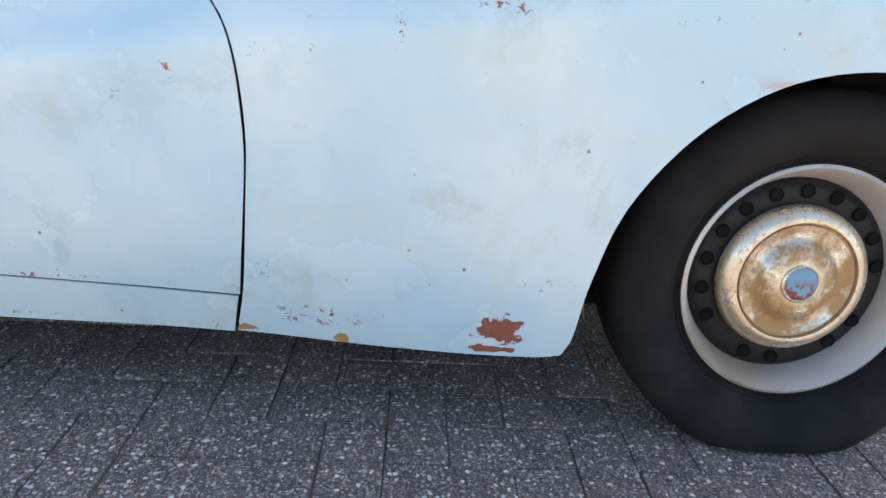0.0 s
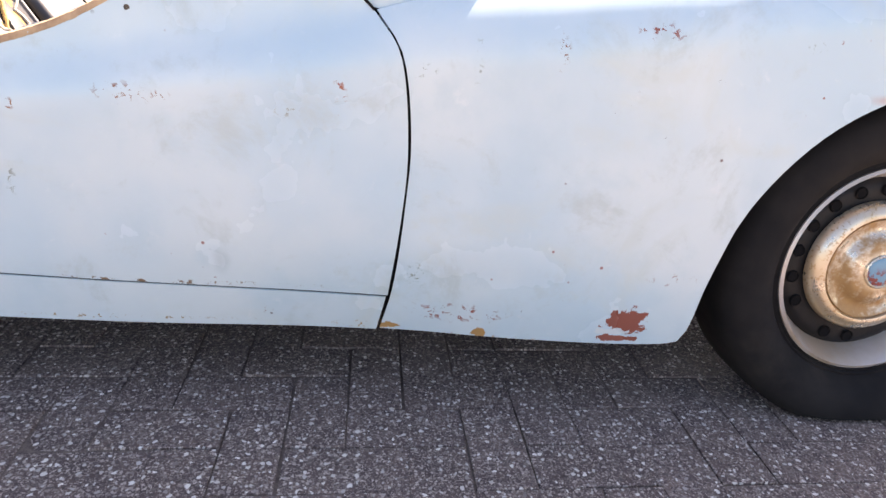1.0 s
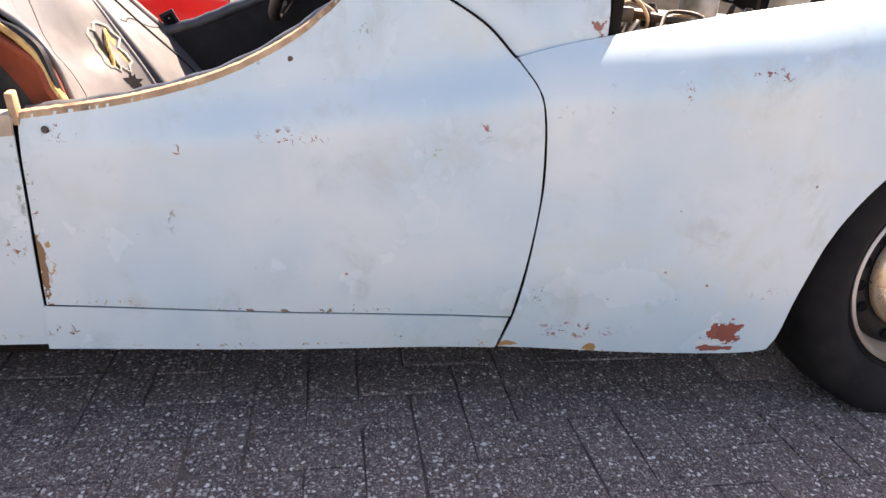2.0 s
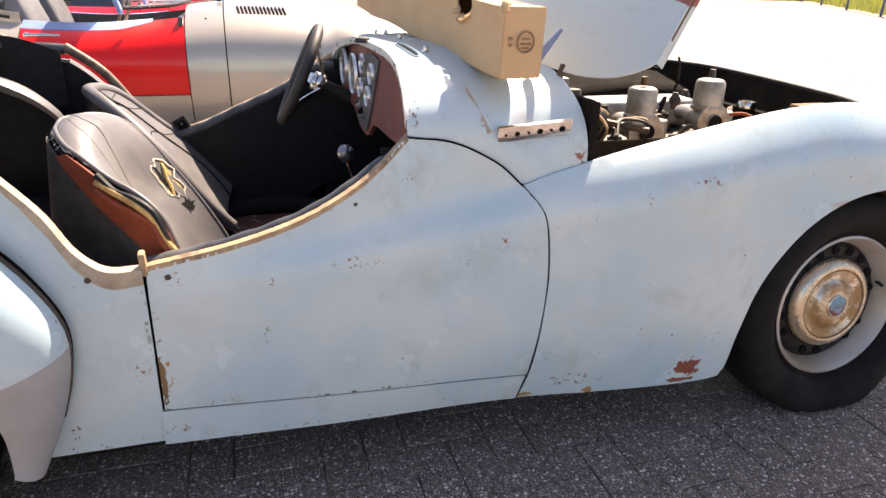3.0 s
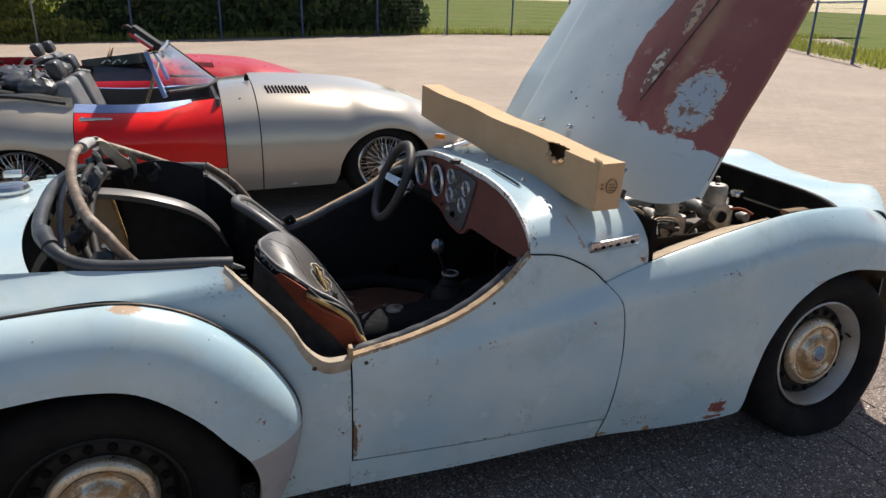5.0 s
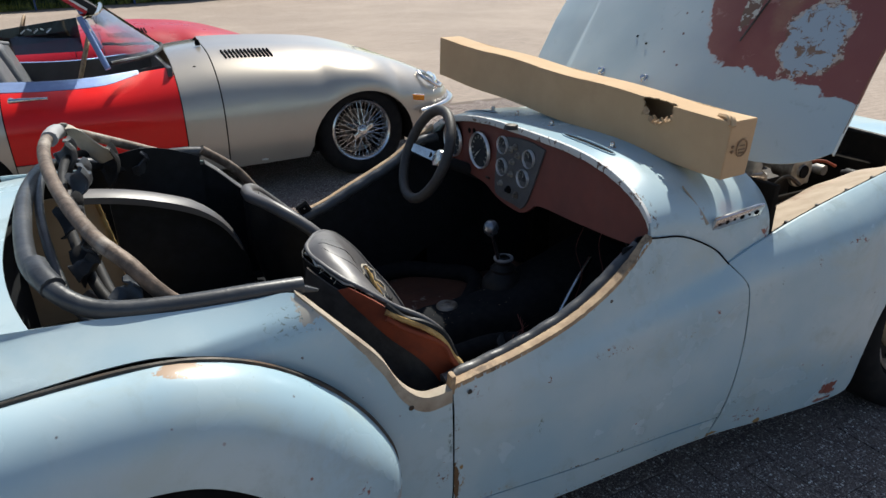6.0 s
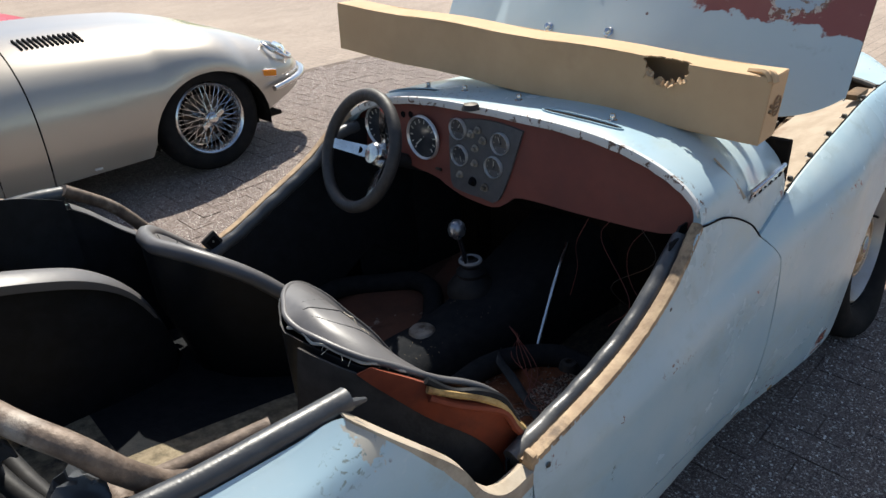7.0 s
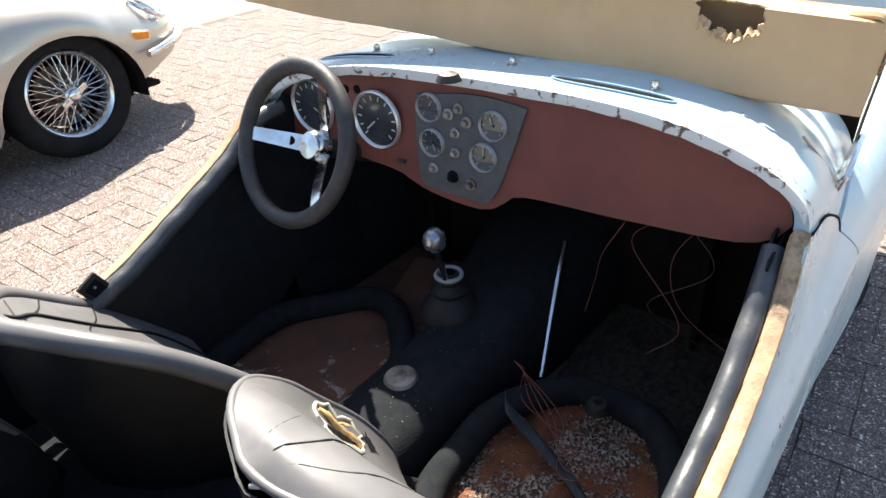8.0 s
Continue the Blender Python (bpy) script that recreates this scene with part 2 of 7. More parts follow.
boards = N_.mix(N_.noise(9, 5, 0.6, lo=0.35, hi=0.65), (0.125, 0.055, 0.036), (0.085, 0.042, 0.030))
N_.colour(N_.mix(N_.noise(11, 6, 0.72, 0.6, lo=0.60, hi=0.64), boards, N_.mix(N_.noise(90, 4), (0.42, 0.36, 0.31), (0.12, 0.08, 0.06))))
N_.bump(N_.noise(60, 4, 0.7), 0.5, 0.004)
M_pan = pan_n.mat
M_strap = plain("limp_grey_webbing", (0.045, 0.050, 0.055), (0.028, 0.030, 0.034), 0.8, scale=40, bump=0.3, spec=0.2)
M_carpet = plain("black_carpet", (0.012, 0.014, 0.017), (0.019, 0.020, 0.022), 0.95, scale=40, bump=0.4, spec=0.1)
M_dirt = plain("dusty_floor_pan", (0.30, 0.245, 0.165), (0.13, 0.105, 0.07), 0.95, scale=45, bump=0.7, stain=(0.05, 0.045, 0.038))
M_fleck = plain("dirty_dark_carpet", (0.022, 0.018, 0.015), (0.075, 0.055, 0.038), 0.95, scale=75, bump=0.8, stain=(0.012, 0.011, 0.011))
M_roll = plain("grey_black_trim_roll", (0.055, 0.060, 0.068), (0.035, 0.038, 0.044), 0.38, scale=18, bump=0.2, stain=(0.10, 0.10, 0.10))
M_chrome = plain("chrome", (0.72, 0.72, 0.73), (0.55, 0.54, 0.53), 0.18, 1.0, scale=20, bump=0.02)
M_alu = plain("dull_aluminium", (0.36, 0.345, 0.32), (0.20, 0.185, 0.165), 0.5, 0.6, scale=24, bump=0.2, stain=(0.09, 0.07, 0.055))
M_steel = plain("oily_steel", (0.085, 0.075, 0.065), (0.04, 0.035, 0.03), 0.55, 0.5, scale=24, bump=0.3, stain=(0.12, 0.07, 0.04))
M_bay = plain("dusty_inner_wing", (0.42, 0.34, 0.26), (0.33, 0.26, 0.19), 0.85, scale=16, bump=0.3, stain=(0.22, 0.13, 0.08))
M_nearblack = plain("near_black_matt", (0.010, 0.009, 0.008), (0.018, 0.015, 0.012), 0.95, scale=16, bump=0.4, spec=0.08)
M_archrust = plain("rusty_arch", (0.20, 0.125, 0.062), (0.08, 0.052, 0.032), 0.85, scale=20, bump=0.4)
M_rim = plain("silver_wheel_paint", (0.50, 0.48, 0.47), (0.42, 0.38, 0.33), 0.38, 0.35, scale=9, bump=0.05, stain=(0.42, 0.33, 0.24))
M_rimdark = plain("near_black_wheel_paint", (0.014, 0.013, 0.012), (0.009, 0.009, 0.009), 0.5, scale=16, bump=0.1, spec=0.2, stain=(0.05, 0.038, 0.028))
M_discblack = plain("sooty_wheel_disc", (0.007, 0.008, 0.010), (0.013, 0.012, 0.012), 0.5, scale=30, bump=0.15, spec=0.2)
M_panelgrey = plain("crackle_grey_panel", (0.085, 0.085, 0.09), (0.065, 0.065, 0.07), 0.6, scale=40, bump=0.3)
M_dial = plain("gauge_face", (0.035, 0.040, 0.048), (0.06, 0.064, 0.07), 0.14)
M_mark = plain("dial_marking", (0.55, 0.53, 0.48), rough=0.6)
M_leather = plain("worn_black_leather", (0.024, 0.022, 0.022), (0.045, 0.04, 0.038), 0.55, scale=45, bump=0.3)
M_tube = plain("rusty_hood_tube", (0.20, 0.15, 0.115), (0.09, 0.065, 0.05), 0.6, 0.2, scale=40, bump=0.3, stain=(0.30, 0.26, 0.22))
M_cloth = plain("cream_hood_cloth", (0.60, 0.56, 0.47), (0.48, 0.43, 0.35), 0.9, scale=18, bump=0.2)
M_edging = plain("grimy_beige_edging", (0.44, 0.38, 0.30), (0.34, 0.28, 0.21), 0.8, scale=16, bump=0.25, stain=(0.20, 0.15, 0.11))
M_knob = plain("worn_polished_knob", (0.34, 0.35, 0.38), (0.22, 0.23, 0.26), 0.3, 0.8, scale=30, bump=0.05)
M_bright = plain("bright_gauge_ring", (0.80, 0.80, 0.80), (0.70, 0.70, 0.70), 0.32, 0.7, scale=30, bump=0.02)
flaky_n = Nodes("flaking_white_edge", 0.7)
flaky_n.colour(flaky_n.mix(flaky_n.noise(26, 6, 0.7, 0.8, lo=0.565, hi=0.60), (0.66, 0.67, 0.66), (0.14, 0.10, 0.08)))
flaky_n.bump(flaky_n.noise(34, 6, 0.7, 0.8), 0.4, 0.004)
M_flaky = flaky_n.mat
M_gap = plain("dark_gap", (0.008, 0.008, 0.009), rough=0.9, spec=0.1)

hubcap_n = Nodes("rusted_chrome_cap", 0.3, 0.7)
C = hubcap_n
reach = C.math("SQRT", C.math("ADD", C.math("MULTIPLY", C.axis(0), C.axis(0)), C.math("MULTIPLY", C.axis(2), C.axis(2))))
band = C.math("MULTIPLY", C.ramp(reach, 0.101, 0.096), C.ramp(reach, 0.030, 0.046))
groove = C.math("MULTIPLY", C.ramp(reach, 0.1005, 0.0985), C.ramp(reach, 0.0925, 0.0955))
rusty = C.math("MULTIPLY", C.noise(20, 6, 0.7, lo=0.38, hi=0.56), C.math("ADD", C.math("MULTIPLY", band, 0.8), 0.14))
freckle = C.math("MAXIMUM", C.math("MULTIPLY", C.noise(120, 4, 0.7, lo=0.56, hi=0.62), 0.7), C.math("MULTIPLY", groove, 0.85))
metal_tone = C.mix(C.noise(9, 4, lo=0.4, hi=0.65), (0.62, 0.57, 0.48), (0.55, 0.46, 0.32))
C.colour(C.mix(C.math("MAXIMUM", rusty, freckle), metal_tone, C.mix(C.noise(45, 5), (0.21, 0.095, 0.030), (0.42, 0.25, 0.09))))
C.rough(C.math("ADD", C.math("MULTIPLY", rusty, 0.4), 0.26))
C.link(C.math("SUBTRACT", 0.75, C.math("MULTIPLY", C.math("MAXIMUM", rusty, freckle), 0.65)), C.bsdf.inputs["Metallic"])
C.bump(C.noise(70, 4), 0.15, 0.002)
M_cap = hubcap_n.mat
badge_n = Nodes("flaked_enamel_badge", 0.35)
badge_n.colour(badge_n.mix(badge_n.math("MULTIPLY", badge_n.noise(70, 4, lo=0.46, hi=0.52), badge_n.ramp(badge_n.axis(2), 0.012, -0.008)), (0.12, 0.27, 0.38), (0.20, 0.035, 0.03)))
M_badge = badge_n.mat

bonnet_n = Nodes("blue_paint_over_primer", 0.45)
B = bonnet_n
tone = B.mix(B.noise(3.2, 4, 0.5, lo=0.35, hi=0.68), (0.44, 0.54, 0.575), (0.52, 0.60, 0.62))
tone = B.mix(B.math("MULTIPLY", B.noise(13.0, 6, 0.7, 1.0, lo=0.60, hi=0.74), 0.5), tone, (0.31, 0.38, 0.385))
tone = B.mix(B.math("MULTIPLY", B.voronoi(20.0, 0.10, 0.05), B.noise(4.0, 3, lo=0.52, hi=0.55)), tone, (0.16, 0.10, 0.09))
wave = B.math("MULTIPLY", B.math("SUBTRACT", B.noise(9.0, 5, 0.6), 0.5), 0.16)
flank = B.math("MULTIPLY", B.ramp(B.math("ADD", B.axis(0), wave), 0.084, 0.089), B.ramp(B.math("ADD", B.axis(1), B.math("MULTIPLY", B.axis(0), 0.14)), -0.280, -0.284))
prim = B.math("MAXIMUM", flank, B.spot((0.335, -0.30, 0.0), (0.245, 0.135, 1.0), 0.03, 12.0, 0.26))
prim = B.math("MAXIMUM", prim, B.spot((0.72, -0.36, 0.0), (0.30, 0.16, 1.0), 0.03, 9.0, 0.4))
oxide = B.mix(B.noise(2.6, 4, 0.6, lo=0.4, hi=0.65), (0.24, 0.078, 0.068), (0.29, 0.115, 0.092))
oxide = B.mix(B.spot((0.42, -0.375, 0.0), (0.28, 0.05, 1.0), 0.9, 12.0, 0.6), oxide, (0.36, 0.20, 0.12))
oxide = B.mix(B.math("MULTIPLY", B.noise(17.0, 5, 0.7, lo=0.60, hi=0.66), 0.6), oxide, (0.42, 0.24, 0.20))
edge_line = B.math("MULTIPLY", B.spot((0.335, -0.30, 0.0), (0.252, 0.141, 1.0), 0.03, 12.0, 0.26), 0.6)
tone = B.mix(edge_line, tone, (0.55, 0.52, 0.50))
tone = B.mix(prim, tone, oxide)
bare = B.spot((0.205, -0.468, -0.07), (0.098, 0.064, 1.0), 0.04, 22.0, 0.62)
rim = B.spot((0.205, -0.468, -0.07), (0.110, 0.075, 1.0), 0.04, 22.0, 0.62)
tone = B.mix(rim, tone, B.mix(B.noise(60, 5, 0.7, lo=0.48, hi=0.54), (0.52, 0.45, 0.38), (0.20, 0.10, 0.07)))
tone = B.mix(bare, tone, B.mix(B.noise(26, 6, 0.7, 0.5, lo=0.56, hi=0.59), (0.38, 0.46, 0.52), (0.24, 0.15, 0.10)))
bare2 = B.spot((0.27, -0.289, -0.02), (0.078, 0.022, 1.0), 0.05, 26.0, 0.6)
tone = B.mix(bare2, tone, B.mix(B.noise(40, 5, lo=0.46, hi=0.50), (0.60, 0.57, 0.48), (0.20, 0.12, 0.08)))
bare3 = B.spot((0.475, -0.305, -0.02), (0.075, 0.024, 1.0), 0.05, 26.0, 0.6)
tone = B.mix(bare3, tone, B.mix(B.noise(40, 5, lo=0.47, hi=0.52), (0.50, 0.36, 0.24), (0.22, 0.13, 0.10)))
B.colour(tone)
B.rough(B.math("ADD", B.math("MULTIPLY", prim, 0.22), 0.36))
B.bump(B.math("ADD", B.math("MULTIPLY", B.math("ADD", prim, bare), -0.6), B.math("MULTIPLY", B.noise(40, 3), 0.3)), 0.16, 0.004)
M_bonnet = B.mat

gold_n = Nodes("champagne_metallic_paint", 0.34, 0.45)
gold_n.colour(gold_n.mix(gold_n.noise(2.0, 3, lo=0.35, hi=0.65), (0.45, 0.405, 0.345), (0.42, 0.375, 0.32)))
gold_n.bsdf.inputs["Coat Weight"].default_value = 1.0
gold_n.bsdf.inputs["Coat Roughness"].default_value = 0.05
M_gold = gold_n.mat
red_n = Nodes("gloss_red_paint", 0.3)
red_n.colour(red_n.mix(red_n.noise(2.5, 3, lo=0.35, hi=0.65), (0.72, 0.009, 0.008), (0.66, 0.008, 0.008)))
red_n.bsdf.inputs["Coat Weight"].default_value = 0.35
red_n.bsdf.inputs["Coat Roughness"].default_value = 0.08
red_n.bsdf.inputs["Specular IOR Level"].default_value = 0.25
M_red = red_n.mat
M_crimson = plain("crimson_paint", (0.50, 0.008, 0.022), (0.42, 0.006, 0.02), 0.3, scale=2, bump=0.0)
M_masking = plain("blue_masking_film", (0.15, 0.23, 0.44), (0.12, 0.19, 0.38), 0.5, scale=20, bump=0.08)
M_amber = plain("amber_lens", (0.85, 0.27, 0.01), (0.75, 0.21, 0.01), 0.25, scale=60)
glass_n = Nodes("window_glass", 0.02, 0.0)
glass_n.bsdf.inputs["Transmission Weight"].default_value = 1.0
glass_n.bsdf.inputs["IOR"].default_value = 1.45
glass_n.colour((0.93, 0.96, 0.97))
M_glass = glass_n.mat
tint_n = Nodes("tinted_side_glass", 0.03)
tint_n.bsdf.inputs["Transmission Weight"].default_value = 1.0
tint_n.colour((0.015, 0.03, 0.045))
M_tint = tint_n.mat
M_seatdark = plain("dark_leather_seat", (0.045, 0.045, 0.05), (0.03, 0.03, 0.034), 0.4, scale=12)
M_seatgrey = plain("grey_leather_seat", (0.16, 0.165, 0.175), (0.11, 0.115, 0.125), 0.45, scale=12)

paver_n = Nodes("exposed_aggregate_paver", 0.88)
P = paver_n
chance = P.random()
spread = P.tree.nodes.new("ShaderNodeCombineXYZ")
P.link(P.math("MULTIPLY", chance, 37.0), spread.inputs[0]), P.link(P.math("MULTIPLY", chance, 91.0), spread.inputs[1])
drift = P.tree.nodes.new("ShaderNodeVectorMath")
P.tree.links.new(P.coord, drift.inputs[0]), P.tree.links.new(spread.outputs[0], drift.inputs[1])
P.coord = drift.outputs[0]
wobble = P.tree.nodes.new("ShaderNodeTexNoise")
wobble.inputs["Scale"].default_value, wobble.inputs["Detail"].default_value = 140.0, 3.0
P.tree.links.new(P.coord, wobble.inputs["Vector"])
shift_ = P.tree.nodes.new("ShaderNodeVectorMath")
shift_.operation = "MULTIPLY_ADD"
P.tree.links.new(wobble.outputs["Color"], shift_.inputs[0])
shift_.inputs[1].default_value = (0.011, 0.011, 0.0)
P.tree.links.new(P.coord, shift_.inputs[2])
P.coord = shift_.outputs[0]


def pebbles(scale, share, big, small):
    """Round grains of random size: which cells hold one, and a random tone for each."""
    v = P.tree.nodes.new("ShaderNodeTexVoronoi")
    v.voronoi_dimensions = "2D"
    v.inputs["Scale"].default_value = scale
    P.tree.links.new(P.coord, v.inputs["Vector"])
    tint = P.tree.nodes.new("ShaderNodeSeparateColor")
    P.tree.links.new(v.outputs["Color"], tint.inputs[0])
    size = P.math("ADD", P.math("MULTIPLY", tint.outputs[1], big - small), small)
    body = P.ramp(P.math("SUBTRACT", size, v.outputs["Distance"]), 0.0, 0.07)
    return P.math("MULTIPLY", body, P.ramp(tint.outputs[0], 1.0 - share, 1.001 - share)), tint.outputs[2]


base = P.mix(chance, (0.125, 0.085, 0.072), (0.175, 0.125, 0.108))
base = P.mix(P.noise(14, 5, 0.7, lo=0.35, hi=0.7), base, (0.070, 0.048, 0.046))
fine, fine_tone = pebbles(330, 0.9, 0.52, 0.30)
base = P.mix(P.math("MULTIPLY", fine, 0.9), base, P.mix(fine_tone, (0.06, 0.042, 0.040), (0.40, 0.33, 0.29)))
mid_, mid_tone = pebbles(170, 0.75, 0.50, 0.22)
base = P.mix(mid_, base, P.mix(mid_tone, (0.055, 0.04, 0.037), (0.50, 0.42, 0.37)))
coarse, coarse_tone = pebbles(100, 0.34, 0.44, 0.16)
base = P.mix(coarse, base, P.mix(coarse_tone, (0.20, 0.16, 0.145), (0.80, 0.76, 0.70)))
P.colour(base)
P.bump(P.math("ADD", P.math("ADD", coarse, P.math("MULTIPLY", mid_, 0.6)), P.math("MULTIPLY", P.noise(300, 3), 0.5)), 0.8, 0.004)
M_paver = P.mat
M_joint = plain("sandy_joint", (0.085, 0.062, 0.052), (0.17, 0.13, 0.108), 0.95, scale=120, bump=0.6)
ground_n = Nodes("worn_paving", 0.9)
brick = ground_n.tree.nodes.new("ShaderNodeTexBrick")
ground_n.tree.links.new(ground_n.coord, brick.inputs["Vector"])
for key, value in (("Scale", 1.0), ("Brick Width", 0.21), ("Row Height", 0.105), ("Mortar Size", 0.006), ("Mortar Smooth", 0.3)):
    brick.inputs[key].default_value = value
brick.inputs["Color1"].default_value, brick.inputs["Color2"].default_value = (0.278, 0.218, 0.176, 1), (0.345, 0.274, 0.222, 1)
brick.inputs["Mortar"].default_value = (0.17, 0.135, 0.112, 1)
lot = ground_n.mix(ground_n.noise(0.35, 6, 0.6, lo=0.4, hi=0.7), brick.outputs["Color"], (0.365, 0.292, 0.237))
lot = ground_n.mix(ground_n.math("MULTIPLY", ground_n.noise(2.5, 5, 0.65, lo=0.5, hi=0.75), 0.5), lot, (0.22, 0.18, 0.15))
lot = ground_n.mix(ground_n.math("MULTIPLY", ground_n.noise(24.0, 5, 0.75, lo=0.42, hi=0.66), 0.5), lot, (0.19, 0.15, 0.125))
lot = ground_n.mix(ground_n.math("MULTIPLY", ground_n.noise(130.0, 3, 0.7, lo=0.55, hi=0.65), 0.5), lot, (0.50, 0.43, 0.37))
ground_n.colour(lot)
ground_n.bump(ground_n.noise(45, 4), 0.5, 0.01)
M_lot = ground_n.mat
M_grass = plain("meadow_grass", (0.075, 0.115, 0.016), (0.115, 0.13, 0.028), 0.95, scale=0.9, bump=0.0, spec=0.1, stain=(0.15, 0.135, 0.05))


def leaf_material(name, dark, light, share):
    """Leaves of varied green that let some light through."""
    n = Nodes(name, 0.5)
    tone = n.mix(n.island(), dark, light)
    n.colour(tone)
    thin = n.tree.nodes.new("ShaderNodeBsdfTranslucent")
    n.link(tone, thin.inputs["Color"])
    both = n.tree.nodes.new("ShaderNodeMixShader")
    both.inputs[0].default_value = share
    n.tree.links.new(n.bsdf.outputs[0], both.inputs[1])
    n.tree.links.new(thin.outputs[0], both.inputs[2])
    n.tree.links.new(both.outputs[0], n.tree.nodes["Material Output"].inputs["Surface"])
    return n.mat


M_leaf = leaf_material("hedge_leaf", (0.015, 0.040, 0.010), (0.075, 0.13, 0.025), 0.3)
M_leaf2 = leaf_material("bright_leaf", (0.16, 0.19, 0.035), (0.40, 0.42, 0.085), 0.45)
M_bark = plain("grey_bark", (0.10, 0.08, 0.06), (0.06, 0.05, 0.04), 0.9)
M_bluepost = plain("blue_post_paint", (0.05, 0.09, 0.22), (0.04, 0.07, 0.17), 0.5)
M_greypost = plain("galvanised_post", (0.30, 0.31, 0.32), (0.22, 0.23, 0.24), 0.5, 0.4)
M_wire = plain("green_wire", (0.03, 0.06, 0.06), rough=0.5)
M_brick = plain("yellow_brick", (0.38, 0.22, 0.14), (0.30, 0.165, 0.105), 0.9, scale=5, bump=0.3)
M_mortar = plain("mortar", (0.42, 0.36, 0.29), rough=0.95)
M_white = plain("white_window_paint", (0.75, 0.75, 0.74), (0.66, 0.66, 0.65), 0.4)


# ---- mesh tools ----
def mesh_of(name, verts, faces, material, smooth=True, angle=40):
    me = bpy.data.meshes.new(name)
    me.from_pydata([tuple(v) for v in verts], [], faces)
    me.validate()
    if smooth:
        me.polygons.foreach_set("use_smooth", [True] * len(me.polygons))
        me.set_sharp_from_angle(angle=radians(angle))
        seen = np.zeros(len(me.edges), int)
        of_loop = np.zeros(len(me.loops), int)
        me.loops.foreach_get("edge_index", of_loop)
        np.add.at(seen, of_loop, 1)
        rims = me.attributes.get("sharp_edge") or me.attributes.new("sharp_edge", "BOOLEAN", "EDGE")
        flags = np.zeros(len(me.edges), bool)
        rims.data.foreach_get("value", flags)
        rims.data.foreach_set("value", flags | (seen == 1))
    me.materials.append(material)
    return me


def stands(ob):
    """The pose in which an object of the file stands."""
    if not ob.parent:
        return ob.matrix_basis.copy()
    return stands(ob.parent) @ ob.matrix_parent_inverse @ ob.matrix_basis


def under(ob, parent):
    """Hangs ob under parent without moving it."""
    ob.parent = parent
    ob.matrix_parent_inverse = stands(parent).inverted()
    return ob


def part(name, bm, material, parent, label="", smooth=True, angle=40, solid=0.0):
    """Links a bmesh, or a pair of verts and faces, as one mesh under a thing or a part."""
    if isinstance(bm, tuple):
        me = mesh_of(name, bm[0], bm[1], material, smooth, angle)
    else:
        me = bpy.data.meshes.new(name)
        bm.normal_update()
        bm.to_mesh(me)
        bm.free()
        if smooth:
            me.polygons.foreach_set("use_smooth", [True] * len(me.polygons))
            me.set_sharp_from_angle(angle=radians(angle))
        me.materials.append(material)
    ob = new(name, me)
    if parent:
        under(ob, parent)
    if label:
        tagged(ob, label)
    if solid:
        m = ob.modifiers.new("thickness", "SOLIDIFY")
        m.thickness, m.offset = solid, 0.0
    return ob


def thing(name, at, label, category, group="", kind=""):
    ob = new(name)
    ob.empty_display_size = 0.1
    ob.location = at
    return tagged(ob, label, category, group, kind)


def spline(pts, n):
    """n points, evenly spaced, on a smooth curve through pts."""
    p = np.array(pts, float)
    if len(p) > 2:
        q = np.vstack([2 * p[0] - p[1], p, 2 * p[-1] - p[-2]])
        fine = []
        for i in range(len(p) - 1):
            a, b, c, d = q[i:i + 4]
            for t in np.linspace(0, 1, 12, endpoint=False):
                fine.append(0.5 * (2 * b + (c - a) * t + (2 * a - 5 * b + 4 * c - d) * t * t + (3 * b - 3 * c + d - a) * t ** 3))
        fine.append(p[-1])
        p = np.array(fine)
    s = np.concatenate([[0], np.cumsum(np.linalg.norm(np.diff(p, axis=0), axis=1))])
    u = np.linspace(0, s[-1], n)
    return np.stack([np.interp(u, s, p[:, k]) for k in range(p.shape[1])], 1)


def table(x, pairs):
    """Smooth value at x from a table of pairs."""
    xs, ys = [p[0] for p in pairs], [p[1] for p in pairs]
    if x <= xs[0] or x >= xs[-1]:
        return ys[0] if x <= xs[0] else ys[-1]
    i = max(k for k in range(len(xs)) if xs[k] <= x)
    slope = lambda k: 0.0 if k in (0, len(xs) - 1) else (ys[k + 1] - ys[k - 1]) / (xs[k + 1] - xs[k - 1])
    h = xs[i + 1] - xs[i]
    t = (x - xs[i]) / h
    m0 = slope(i) if i else (ys[1] - ys[0]) / (xs[1] - xs[0])
    m1 = slope(i + 1) if i + 2 < len(xs) else (ys[-1] - ys[-2]) / (xs[-1] - xs[-2])
    return (2 * t ** 3 - 3 * t * t + 1) * ys[i] + (t ** 3 - 2 * t * t + t) * h * m0 + (3 * t * t - 2 * t ** 3) * ys[i + 1] + (t ** 3 - t * t) * h * m1


def grid_faces(rows, cols, flip=False, start=0):
    f = []
    for r in range(rows - 1):
        for c in range(cols - 1):
            a = start + r * cols + c
            q = (a, a + 1, a + cols + 1, a + cols)
            f.append(q[::-1] if flip else q)
    return f


def sheet(rows, flip=False):
    """Verts and faces from rows of points, all equally long."""
    return [p for r in rows for p in r], grid_faces(len(rows), len(rows[0]), flip)


